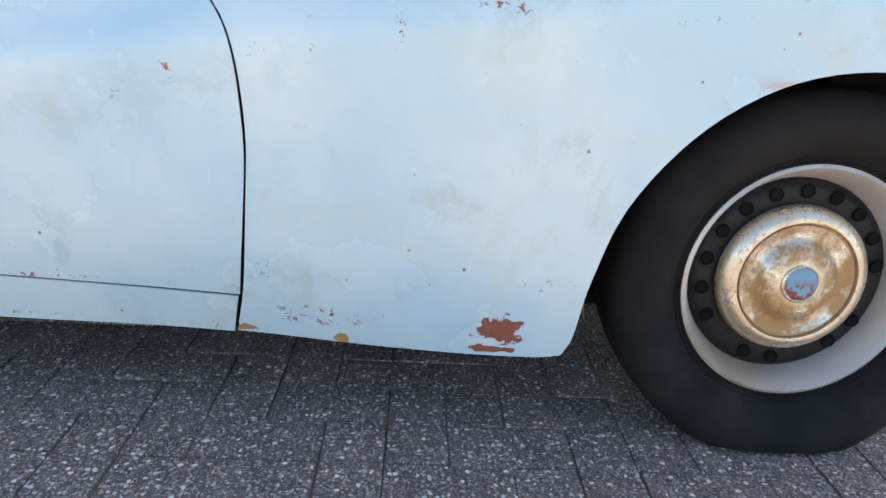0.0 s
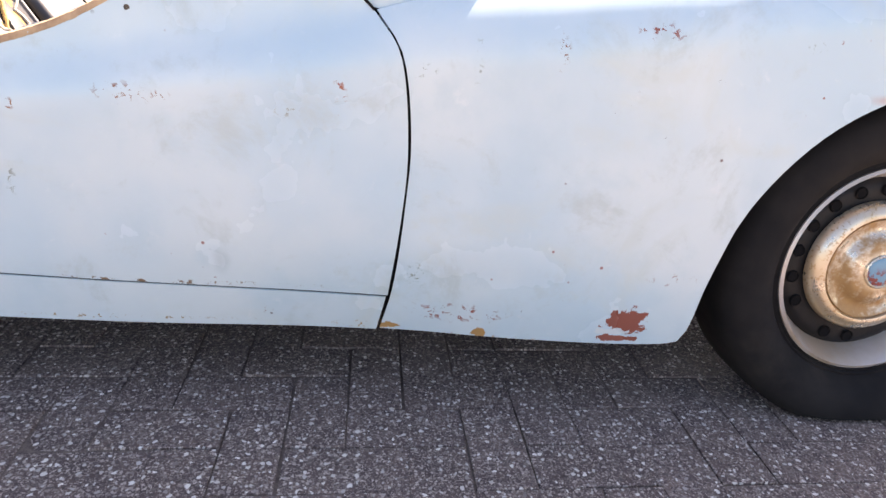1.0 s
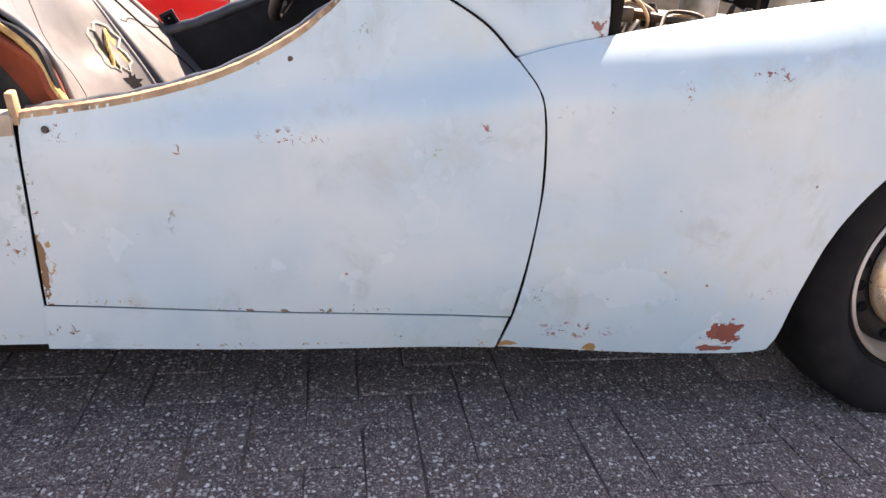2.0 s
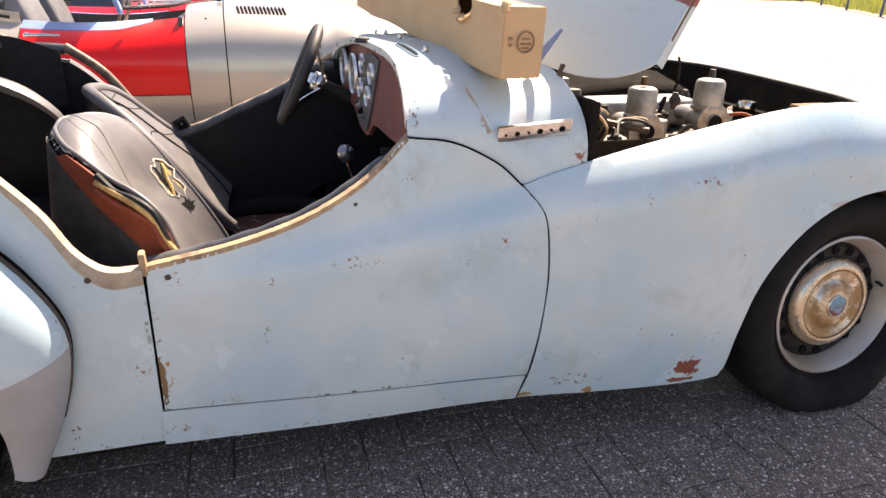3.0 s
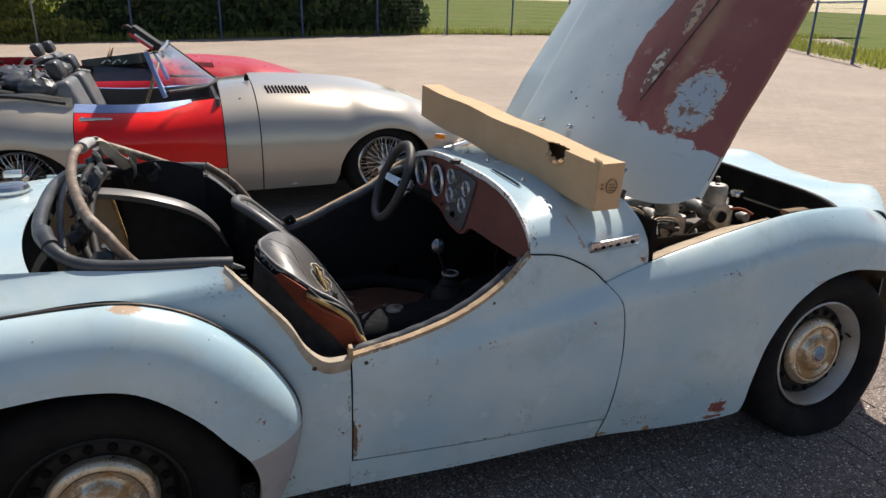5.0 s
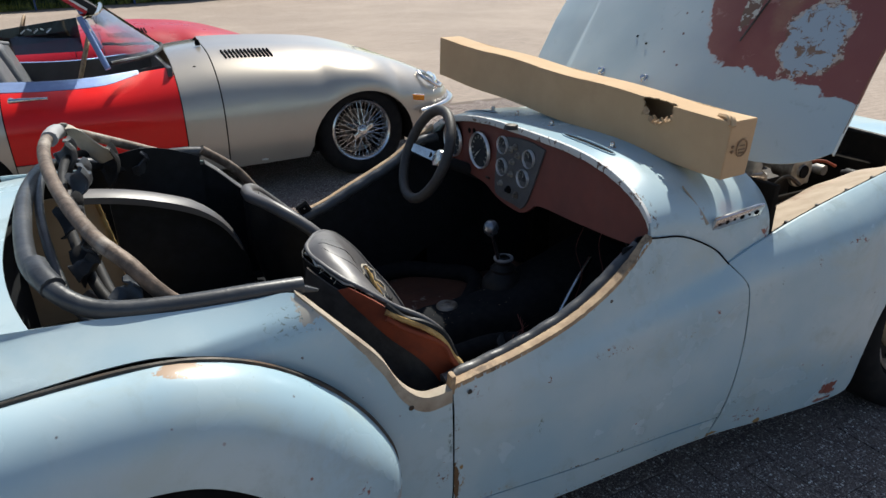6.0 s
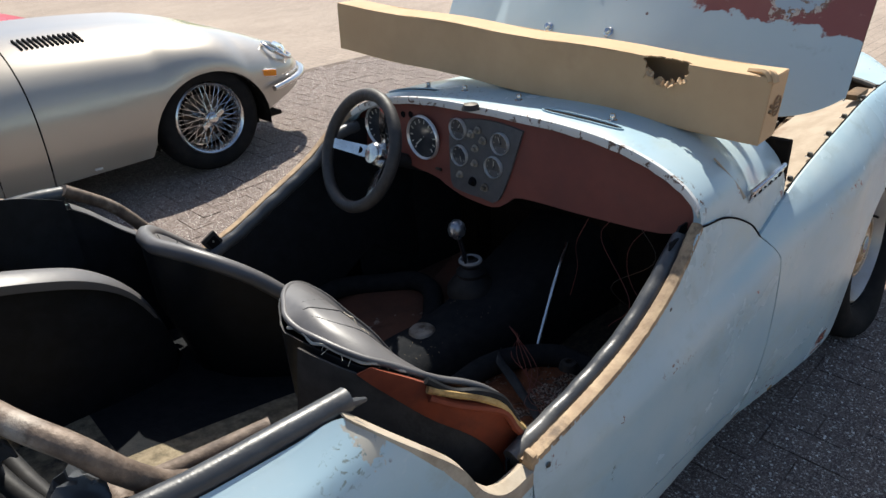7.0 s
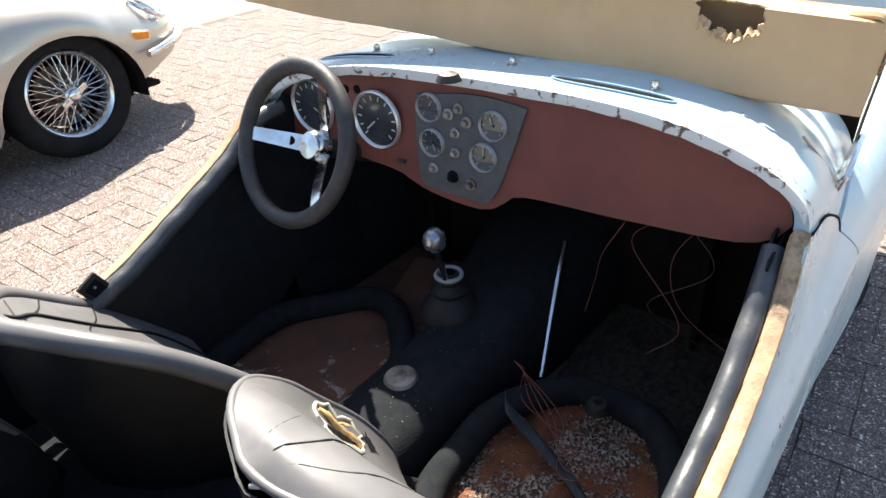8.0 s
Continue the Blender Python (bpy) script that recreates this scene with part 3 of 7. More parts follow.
def coons(bottom, top, left, right, nu, nv):
    """A grid of (x, z) between four curves."""
    b, t, l, r = spline(bottom, nu), spline(top, nu), spline(left, nv), spline(right, nv)
    out = []
    for j in range(nv):
        v = j / (nv - 1)
        row = []
        for i in range(nu):
            u = i / (nu - 1)
            row.append((1 - v) * b[i] + v * t[i] + (1 - u) * l[j] + u * r[j] - ((1 - u) * (1 - v) * b[0] + u * (1 - v) * b[-1] + (1 - u) * v * t[0] + u * v * t[-1]))
        out.append(row)
    return out


def tube(points, radius, sides=10, n=0, closed=False, taper=None):
    """Verts and faces of a round bar along a smooth curve."""
    p = spline(points, n or 6 * len(points)) if not closed else np.array(points, float)
    count = len(p)
    verts, faces, s = [], [], None
    for i in range(count):
        a, b = p[(i - 1) % count if closed else max(i - 1, 0)], p[(i + 1) % count if closed else min(i + 1, count - 1)]
        d = Vector(b - a).normalized()
        if s is None:
            s = d.cross(Vector((0, 0, 1)) if abs(d.z) < 0.9 else Vector((1, 0, 0)))
        s = (s - d * s.dot(d)).normalized()
        w = s.cross(d)
        r = radius * (taper[0] + (taper[1] - taper[0]) * i / (count - 1) if taper else 1)
        for k in range(sides):
            c = 2 * math.pi * k / sides
            verts.append(Vector(p[i]) + s * r * math.cos(c) + w * r * math.sin(c))
    for i in range(count if closed else count - 1):
        for k in range(sides):
            j = (i + 1) % count
            faces.append((i * sides + k, i * sides + (k + 1) % sides, j * sides + (k + 1) % sides, j * sides + k))
    if not closed:
        faces.append(tuple(range(sides))[::-1])
        faces.append(tuple((count - 1) * sides + k for k in range(sides)))
    return verts, faces


def lathe(profile, n=48, axis="y", at=(0, 0, 0)):
    """A turned form: profile of (radius, height along the axis)."""
    verts, faces = [], []
    for r, h in profile:
        for k in range(n):
            a = 2 * math.pi * k / n
            c, s = r * math.cos(a), r * math.sin(a)
            v = {"y": (c, h, s), "z": (c, s, h), "x": (h, c, s)}[axis]
            verts.append(Vector(v) + Vector(at))
    for i in range(len(profile) - 1):
        for k in range(n):
            a, b = i * n + k, i * n + (k + 1) % n
            faces.append((a, b, b + n, a + n))
    return verts, faces


def block(size, at=(0, 0, 0), bevel=0.004, turn=(0, 0, 0), segments=2, taper=0.0):
    """A bmesh box with rounded edges; taper narrows its top."""
    bm = bmesh.new()
    bmesh.ops.create_cube(bm, size=1)
    for v in bm.verts:
        k = 1 - taper if v.co.z > 0 else 1
        v.co = Vector((v.co.x * size[0] * k, v.co.y * size[1] * k, v.co.z * size[2]))
    if bevel:
        bmesh.ops.bevel(bm, geom=bm.edges[:], offset=bevel, segments=segments, profile=0.6, affect="EDGES")
    bm.transform(pose(*at, *turn))
    return bm


def join(*pieces):
    """One pair of verts and faces out of several pairs."""
    verts, faces = [], []
    for v, f in pieces:
        k = len(verts)
        verts += list(v)
        faces += [tuple(i + k for i in q) for q in f]
    return verts, faces


def moved(piece, m):
    return [m @ Vector(v) for v in piece[0]], piece[1]


def disc(r, at, axis="x", n=24, depth=0.004):
    """A thin turned plate with a rounded edge, facing against the axis."""
    return lathe([(0.0001, -depth), (r * 0.93, -depth), (r, -depth * 0.5), (r, 0.0)], n, axis, at)


def plate(outline, depth, place):
    """A flat plate of that outline (2D), thickened; place maps (a, b, depth) to a point."""
    n = len(outline)
    verts = [place(a, b, 0.0) for a, b in outline] + [place(a, b, depth) for a, b in outline]
    faces = [tuple(range(n)), tuple(range(2 * n - 1, n - 1, -1))] + [(i, (i + 1) % n, n + (i + 1) % n, n + i) for i in range(n)]
    return verts, [f[::-1] for f in faces]


# ---- the roadster ----
# Its rear axle lies near x = 0 and the front one at 2.283; it heads along x.
AXLE, TRACK, HUB = 2.285, 0.580, 0.283
roadster = thing("roadster", (1.1, 0, 0), "weathered pale blue open two-seater with raised bonnet, no windscreen", "car")

SIDE = [(-0.9, 0.50), (0.3, 0.545), (0.6, 0.557), (0.94, 0.585), (1.39, 0.611), (1.6, 0.630), (1.78, 0.643), (1.9, 0.640), (2.05, 0.636), (2.25, 0.636), (2.45, 0.63), (2.6, 0.60), (2.72, 0.55), (2.83, 0.46)]
SHOULDER = [(0.3, 0.50), (0.66, 0.50), (0.97, 0.555), (1.35, 0.610), (1.526, 0.628), (1.685, 0.655), (1.85, 0.68), (2.02, 0.70), (2.2, 0.71), (2.45, 0.67), (2.6, 0.58), (2.78, 0.42)]
CREST = [(1.30, 0.66), (1.352, 0.675), (1.42, 0.695), (1.6, 0.735), (1.8, 0.775), (2.0, 0.808), (2.15, 0.82), (2.3, 0.812), (2.45, 0.79), (2.62, 0.725), (2.775, 0.54), (2.84, 0.4)]
CRESTY = [(1.3, 0.575), (1.6, 0.558), (1.93, 0.553), (2.3, 0.54), (2.6, 0.47), (2.8, 0.41)]


def side_y(x, z):
    """Half-width of the body side at x, z, below the wing's crest."""
    y = table(x, SIDE) - 0.035 * max(0.0, (0.40 - z) / 0.25) ** 2 * table(x, [(0.6, 0.1), (1.0, 0.6), (1.3, 1.0), (1.6, 0.75), (1.9, 0.35)])
    zs = table(x, SHOULDER)
    wing = min(1.0, max(0.0, (x - 1.22) / 0.25))
    step = table(x, [(0.5, 0.52), (0.66, 0.535), (0.97, 0.583), (1.12, 0.611), (1.355, 0.655)])
    q = min(1.0, max(0.0, (z - step + 0.045) / 0.07))
    depth = table(x, [(0.55, 0.004), (0.8, 0.016), (1.1, 0.026), (1.35, 0.032)])
    door = y - depth * q * q * (3 - 2 * q) - 0.10 * max(0.0, z - step)
    if z <= zs:
        return door * (1 - wing) + y * wing
    w = min(1.0, (z - zs) / max(0.02, table(x, CREST) - zs))
    inner = table(x, CRESTY)
    crown = inner + (y - inner) * max(0.0, 1 - w ** 1.5) ** 0.85
    return door * (1 - wing) + crown * wing


SEAM = [(1.372, 0.150), (1.392, 0.25), (1.405, 0.40), (1.408, 0.50), (1.392, 0.615), (1.352, 0.675)]
DOORTOP = [(0.603, 0.553), (0.755, 0.582), (0.896, 0.627), (0.999, 0.683), (1.055, 0.728), (1.108, 0.781)]
DOORTOP_FAR = [(0.587, 0.590), (0.68, 0.618), (0.785, 0.664), (0.87, 0.700), (0.95, 0.738), (1.03, 0.792), (1.108, 0.832)]
SCUTTLESEAM = [(1.108, 0.781), (1.20, 0.768), (1.29, 0.725), (1.348, 0.674)]
SCUTTLESEAM_FAR = [(1.108, 0.832), (1.20, 0.795), (1.29, 0.735), (1.348, 0.674)]
CUT_FAR = [(0.582, 0.590), (0.535, 0.592), (0.495, 0.622), (0.455, 0.680), (0.399, 0.735), (0.351, 0.787), (0.315, 0.822)]
CUT = [(0.597, 0.553), (0.535, 0.556), (0.488, 0.598), (0.45, 0.668), (0.399, 0.731), (0.351, 0.785), (0.315, 0.822)]
DECKEDGE = [(0.315, 0.822), (0.24, 0.828), (0.119, 0.835), (0.0, 0.845), (-0.10, 0.852)]
BEAD = [(-0.88, 0.36), (-0.80, 0.50), (-0.62, 0.67), (-0.40, 0.765), (-0.2, 0.787), (0.016, 0.797), (0.127, 0.787), (0.24, 0.740), (0.35, 0.648), (0.425, 0.545), (0.460, 0.44), (0.434, 0.304), (0.375, 0.165)]


def lifted(grid, s, fn=side_y, inward=0.0):
    return [[Vector((x, s * (fn(x, z) - inward), z)) for x, z in row] for row in grid]


def quarter_y(x, z):
    swell = 0.05 * min(1.0, max(0.0, (0.42 - x) / 0.3)) * min(1.0, max(0.0, (z - 0.60) / 0.15)) * min(1.0, max(0.0, (0.845 - z) / 0.05))
    return swell + table(z, [(0.16, 0.548), (0.30, 0.558), (0.42, 0.558), (0.58, 0.555), (0.70, 0.549), (0.77, 0.532), (0.83, 0.494), (0.88, 0.478)])


def bead_y(z):
    """Half-width at the bead between quarter panel and rear wing."""
    return table(z, [(0.17, 0.590), (0.40, 0.580), (0.70, 0.583), (0.80, 0.586)])


def body_side(s):
    mat = {"wing": M_wing, "door": M_door, "sill": M_sill, "quarter": M_quarter}
    # front wing
    arch = [(1.372, 0.150), (1.6, 0.148), (1.79, 0.152), (1.872, 0.154), (1.900, 0.162), (1.912, 0.20), (1.924, 0.287), (1.962, 0.413), (2.048, 0.528), (2.158, 0.600),
            (2.28, 0.625), (2.40, 0.611), (2.52, 0.585), (2.61, 0.553), (2.675, 0.505), (2.72, 0.44), (2.745, 0.36), (2.752, 0.27)]
    crest = [(1.352, 0.675), (1.42, 0.695), (1.6, 0.735), (1.8, 0.775), (2.0, 0.808), (2.15, 0.82), (2.3, 0.812), (2.45, 0.79), (2.62, 0.72), (2.755, 0.54)]
    front = [(2.752, 0.27), (2.772, 0.31), (2.785, 0.40), (2.755, 0.54)]
    g = coons(arch, crest, SEAM, front, 72, 26)
    rows = lifted(g, s)
    lip = [Vector((p.x, p.y - s * 0.022, p.z + 0.002)) for p in rows[0]]
    inner = []
    for k, (drop, into) in enumerate(((0.0, 0.004), (0.004, 0.010), (0.014, 0.013), (0.03, 0.014))):
        inner.append([Vector((p.x, s * max(0.05, abs(p.y) - into), p.z - drop)) for p in rows[-1]])
    wing = part("front_wing", sheet([lip] + rows + inner, s > 0), mat["wing"], roadster, "pale blue rubbed-down front wing with rust patches", solid=0.003)
    # door, sill, quarter
    top = (DOORTOP if s < 0 else DOORTOP_FAR) + (SCUTTLESEAM if s < 0 else SCUTTLESEAM_FAR)[1:]
    rear_edge = [(0.598, 0.243), (0.601, 0.4), (0.603, 0.553)] if s < 0 else [(0.598, 0.243), (0.594, 0.42), (0.587, 0.590)]
    g = coons([(0.598, 0.243), (1.0, 0.234), (1.383, 0.224)], top, rear_edge, [(1.383, 0.224), (1.398, 0.36), (1.404, 0.48), (1.389, 0.613), (1.348, 0.674)], 44, 26)
    rows = lifted(g, s)
    edge = [Vector((p.x, p.y - s * 0.006, p.z)) for p in rows[0]]
    door = part("door", sheet([edge] + rows, s > 0), mat["door"], roadster, "pale blue door with chipped paint and cut-down top", solid=0.003)
    g = coons([(0.588, 0.157), (1.0, 0.152), (1.366, 0.147)], [(0.590, 0.2385), (1.0, 0.2295), (1.380, 0.2185)], [(0.588, 0.157), (0.590, 0.239)], [(1.366, 0.147), (1.380, 0.219)], 30, 6)
    rows = lifted(g, s)
    tuck = [Vector((p.x, p.y - s * 0.04, p.z - 0.006)) for p in rows[0]]
    part("sill", sheet([tuck] + rows, s > 0), mat["sill"], roadster, "pale blue sill with rusty lower edge", solid=0.003)
    g = coons([(0.56, 0.20), (1.0, 0.19), (1.42, 0.18)], [(0.56, 0.50), (1.0, 0.56), (1.42, 0.64)], [(0.56, 0.20), (0.56, 0.50)], [(1.42, 0.18), (1.42, 0.64)], 20, 10)
    part("door_frame", sheet(lifted(g, s, inward=0.011), s > 0), M_gap, roadster, "dark door frame behind the gaps", solid=0.003)
    bead = BEAD[4:]
    cut = [(-0.2, 0.857)] + DECKEDGE[::-1] + (CUT[::-1][1:-1] + [(0.585, 0.553), (0.5965, 0.5525), (0.597, 0.54)] if s < 0 else CUT_FAR[::-1][1:-1] + [(0.572, 0.590), (0.581, 0.588), (0.583, 0.57)]) + [(0.596, 0.40), (0.591, 0.163)]
    g = coons(bead, cut, [(-0.2, 0.787), (-0.2, 0.857)], [(0.375, 0.165), (0.48, 0.164), (0.591, 0.163)], 130, 14)
    part("quarter_panel", sheet(lifted(g, s, quarter_y), s > 0), mat["quarter"], roadster, "pale blue panel behind the door with worn edge", solid=0.003)
    # rear wing, between its bead and the wheel opening
    n = 64
    b = spline(BEAD, n)
    a = spline([(-0.62, 0.24), (-0.60, 0.30), (-0.52, 0.45), (-0.40, 0.57), (-0.25, 0.635), (-0.097, 0.656), (0.01, 0.657), (0.118, 0.632), (0.225, 0.545), (0.302, 0.44), (0.336, 0.375), (0.348, 0.30), (0.342, 0.215), (0.34, 0.19)], n)
    rows = []
    for j in range(13):
        v = j / 12 * math.pi / 2
        row = []
        for i in range(n):
            yb = bead_y(b[i][1])
            low = max(0.0, min(1.0, (b[i][1] - 0.2) / 0.35))
            ya = 0.635 + 0.065 * low
            k = 1 - math.cos(v)
            row.append(Vector((b[i][0] + (a[i][0] - b[i][0]) * k, s * (yb + (ya - yb) * math.sin(v) ** 0.9), b[i][1] + (a[i][1] - b[i][1]) * k)))
        rows.append(row)
    rows.append([Vector((p.x, p.y - s * 0.03, p.z)) for p in rows[-1]])
    cutcol = 55
    rear = part("rear_wing", sheet([r[:cutcol] for r in rows], s < 0), M_rear, roadster, "bulging pale blue rear wing with a bare filler patch", solid=0.003)
    part("stone_guard", sheet([r[cutcol - 1:] for r in rows], s < 0), M_guard, rear, "grey primed lower end of the rear wing", solid=0.003)
    part("wing_bead", tube([Vector((p[0], s * (bead_y(p[1]) + 0.002), p[1] + 0.002)) for p in b[8:60:3]], 0.005, 8), M_steel, rear, "dark seam bead")
    return wing, door, rear


wings = [body_side(-1), body_side(1)]

# scuttle, a vault from door to door
rows = []
for i in range(26):
    u = i / 25
    row = []
    for j in range(49):
        a = math.pi * j / 48
        c, sn = math.cos(a), math.sin(a)
        x0 = 1.108 + 0.035 * abs(sn) ** 3
        x1 = 1.50 - 0.02 * abs(sn) ** 2
        x = x0 + (x1 - x0) * u
        low = table(x, [(1.1, 0.779), (1.2, 0.766), (1.29, 0.723), (1.348, 0.678), (1.42, 0.693), (1.51, 0.712)])
        high = table(x, [(1.1, 0.902), (1.2, 0.922), (1.35, 0.925), (1.5, 0.912)])
        w = table(x, [(1.1, 0.548), (1.2, 0.555), (1.348, 0.566), (1.42, 0.562), (1.51, 0.556)])
        row.append(Vector((x, -w * math.copysign(abs(c) ** 0.62, c), low + (high - low) * abs(sn) ** 0.80)))
    rows.append(row)
scuttle_edge = rows[0]
lip = [Vector((p.x + 0.012, p.y * 0.965, p.z - 0.016 * abs(math.sin(math.pi * k / 48)))) for k, p in enumerate(rows[0])]
back = [Vector((p.x, p.y * 0.97, p.z - 0.03)) for p in rows[-1]]
scuttle = part("scuttle", sheet([lip] + rows + [back]), M_scuttle, roadster, "pale blue scuttle in front of the dashboard, paint flaking", solid=0.003)

rows = [[p + Vector(d) for d in ((0.004, 0, 0.0035), (-0.003, 0, 0.0028), (-0.0045, 0, -0.005), (-0.002, 0, -0.015 - 0.001 * math.sin(2.3 * k)))] for k, p in enumerate(scuttle_edge[3:46])]
part("dash_edging", sheet(rows, True), M_flaky, scuttle, "edge strip of flaking white paint", solid=0.0015)


def scuttle_z(x, y):
    """Height of the scuttle's skin."""
    w = table(x, [(1.1, 0.548), (1.2, 0.555), (1.348, 0.566)])
    low, high = table(x, [(1.1, 0.779), (1.2, 0.766), (1.29, 0.723)]), table(x, [(1.1, 0.902), (1.2, 0.922), (1.35, 0.925)])
    c = min(1.0, abs(y) / w) ** (1 / 0.62)
    return low + (high - low) * math.sqrt(1 - c * c) ** 0.80


for s in (-1, 1):
    part("scuttle_seam", tube([(x, s * (side_y(x, z) + 0.0015), z + 0.0015) for x, z in spline(SCUTTLESEAM, 16)], 0.0023, 6), M_gap, scuttle, "dark seam between scuttle and door")

# rear deck
rows = []
for i in range(20):
    u = i / 19
    row = []
    for j in range(31):
        y = -0.492 + 0.984 * j / 30
        x = -0.13 + 0.05 * (abs(y) / 0.49) ** 4 + u * -0.95
        z = table(x, [(-1.1, 0.56), (-0.8, 0.74), (-0.5, 0.84), (-0.2, 0.89), (0.0, 0.90)]) - 0.055 * (abs(y) / 0.49) ** 3
        row.append(Vector((x, y, z)))
    rows.append(row)
side_l = [[Vector((r[0].x, -0.56, r[0].z - 0.12 if r[0].x > -0.5 else r[0].z - 0.2)) for r in rows], [Vector((r[-1].x, 0.56, r[-1].z - 0.12 if r[-1].x > -0.5 else r[-1].z - 0.2)) for r in rows]]
for i, r in enumerate(rows):
    r.insert(0, side_l[0][i])
    r.append(side_l[1][i])
part("rear_deck", sheet(rows, True), M_quarter, roadster, "sunlit pale blue rear deck", solid=0.003)
cap = part("fuel_cap", lathe([(0.0001, 0.034), (0.03, 0.033), (0.046, 0.028), (0.052, 0.018), (0.05, 0.008), (0.06, 0.004), (0.062, -0.01)], 32, "z", (-0.225, 0.10, 0.888)), M_chrome, roadster, "chrome flip-up fuel filler cap")
part("hinge_lug", block((0.03, 0.025, 0.018), (-0.285, 0.10, 0.905), 0.004), M_chrome, cap)
part("mirror_base", block((0.05, 0.035, 0.02), (-0.26, 0.33, 0.90), 0.006), M_chrome, roadster, "chrome fitting on the rear deck")


# wheels
def steel_wheel(rim_paint, lab):
    """A right-hand wheel, which looks along -y."""
    rim = lathe([(0.198, 0.002), (0.197, -0.009), (0.191, -0.012), (0.186, -0.004), (0.178, 0.014), (0.171, 0.034), (0.167, 0.044)], 64)
    w = part("wheel", rim, rim_paint, roadster, lab)
    tyre = [(0.193, 0.016), (0.195, -0.003), (0.199, -0.009), (0.203, -0.006), (0.206, -0.012), (0.210, -0.010), (0.224, -0.030), (0.240, -0.040), (0.257, -0.045), (0.277, -0.042), (0.290, -0.036), (0.294, -0.033), (0.304, -0.024),
            (0.310, -0.008), (0.313, 0.016), (0.314, 0.046), (0.313, 0.086), (0.310, 0.111), (0.29, 0.134), (0.25, 0.136), (0.20, 0.116)]
    tv, tf = lathe(tyre, 96)
    for p in tv:
        if p.z < -0.16 and p.y < 0.03:
            p.y -= 0.024 * ((-0.16 - p.z) / 0.13) ** 2
        if p.z < 0.002 - HUB:
            p.z = 0.002 - HUB
    part("tyre", (tv, tf), M_tyre, w, "worn black tyre, slightly soft")
    disc_ = lathe([(0.169, 0.043), (0.161, 0.035), (0.150, 0.031), (0.130, 0.033), (0.02, 0.037)], 64)
    part("wheel_disc", disc_, M_discblack, w, "soot-black wheel disc")
    for k in range(18):
        a = 2 * math.pi * (k + 0.5) / 18
        if k % 3 != 2 or k < 9:
            part("vent_hole", lathe([(0.0001, 0.0285), (0.009, 0.0285), (0.0105, 0.0265), (0.0122, 0.0300)], 14, "y", (0.147 * math.cos(a), 0, 0.147 * math.sin(a))), M_gap, w)
    capp = [(0.0001, -0.006), (0.030, -0.006), (0.050, -0.004), (0.060, -0.001), (0.066, 0.008), (0.074, 0.013), (0.084, 0.012), (0.092, 0.007), (0.0955, 0.006), (0.097, 0.010), (0.099, 0.010), (0.1005, 0.003), (0.104, 0.002), (0.113, 0.006), (0.120, 0.010), (0.1245, 0.017), (0.126, 0.030)]
    part("hubcap", lathe(capp, 64), M_cap, w, "rust-freckled chrome hubcap")
    part("valve_stem", tube([(0.172, 0.036, 0.040), (0.164, 0.014, 0.038), (0.160, 0.004, 0.037)], 0.0045, 8), M_black, w, "black valve stem")
    badge = part("badge", lathe([(0.0001, -0.0105), (0.018, -0.010), (0.026, -0.0085), (0.029, -0.0065)], 32), M_badge, w, "flaked blue and red enamel badge")
    part("badge_ring", tube([(0.030 * math.cos(a), -0.0072, 0.030 * math.sin(a)) for a in np.linspace(0, 2 * math.pi, 32, endpoint=False)], 0.0028, 6, closed=True), M_cap, w)
    return w


# front rims silver, rear rims near-black with brown stains
for paint, lab, x, y, spin in ((M_rim, "silver steel road wheel with rusty cap", AXLE, TRACK, 0), (M_rimdark, "near-black steel road wheel with rusty cap", -0.01, 0.586, 35)):
    first = steel_wheel(paint, lab)
    for child in first.children:
        child.matrix_parent_inverse = Matrix.Identity(4)
    first.matrix_parent_inverse = Matrix.Translation((-1.1, 0, 0))
    lean = -4.5 if spin == 0 else 0
    first.matrix_basis = pose(x, -y, HUB, lean, spin, 0)
    copy_thing(first, pose(x, y, HUB, lean, spin, 180))

# dark inner arches and underside
for s in (-1, 1):
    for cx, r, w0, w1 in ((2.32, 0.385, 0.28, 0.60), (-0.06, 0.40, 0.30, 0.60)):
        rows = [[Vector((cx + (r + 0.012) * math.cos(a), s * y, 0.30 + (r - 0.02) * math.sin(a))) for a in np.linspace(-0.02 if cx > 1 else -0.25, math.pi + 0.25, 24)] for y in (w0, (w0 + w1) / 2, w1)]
        # front lining rusty brown, rear lining plain near-black
        part("inner_arch", sheet(rows), M_archrust if cx > 1 else M_nearblack, roadster, "wheel arch lining, rusty brown in front and near-black behind", solid=0.003)
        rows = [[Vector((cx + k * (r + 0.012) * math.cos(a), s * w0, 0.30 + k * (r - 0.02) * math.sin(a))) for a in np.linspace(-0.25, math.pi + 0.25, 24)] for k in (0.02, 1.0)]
        part("arch_wall", sheet(rows), M_nearblack, roadster, "dark inner wall of the wheel arch", solid=0.003)
part("underside", block((2.9, 0.96, 0.02), (1.1, 0, 0.19), 0.004), M_nearblack, roadster, "near-black underside")
# block added to keep light from the far side off the near ground
part("chassis", block((1.52, 1.00, 0.06), (1.13, 0, 0.145), 0.01), M_nearblack, roadster, "added near-black block that stops light passing under the car")

# bonnet, hinged at the scuttle and raised
SLOPE = 57.0


def bonnet_crease(u):
    return 0.277 + 0.14 * u


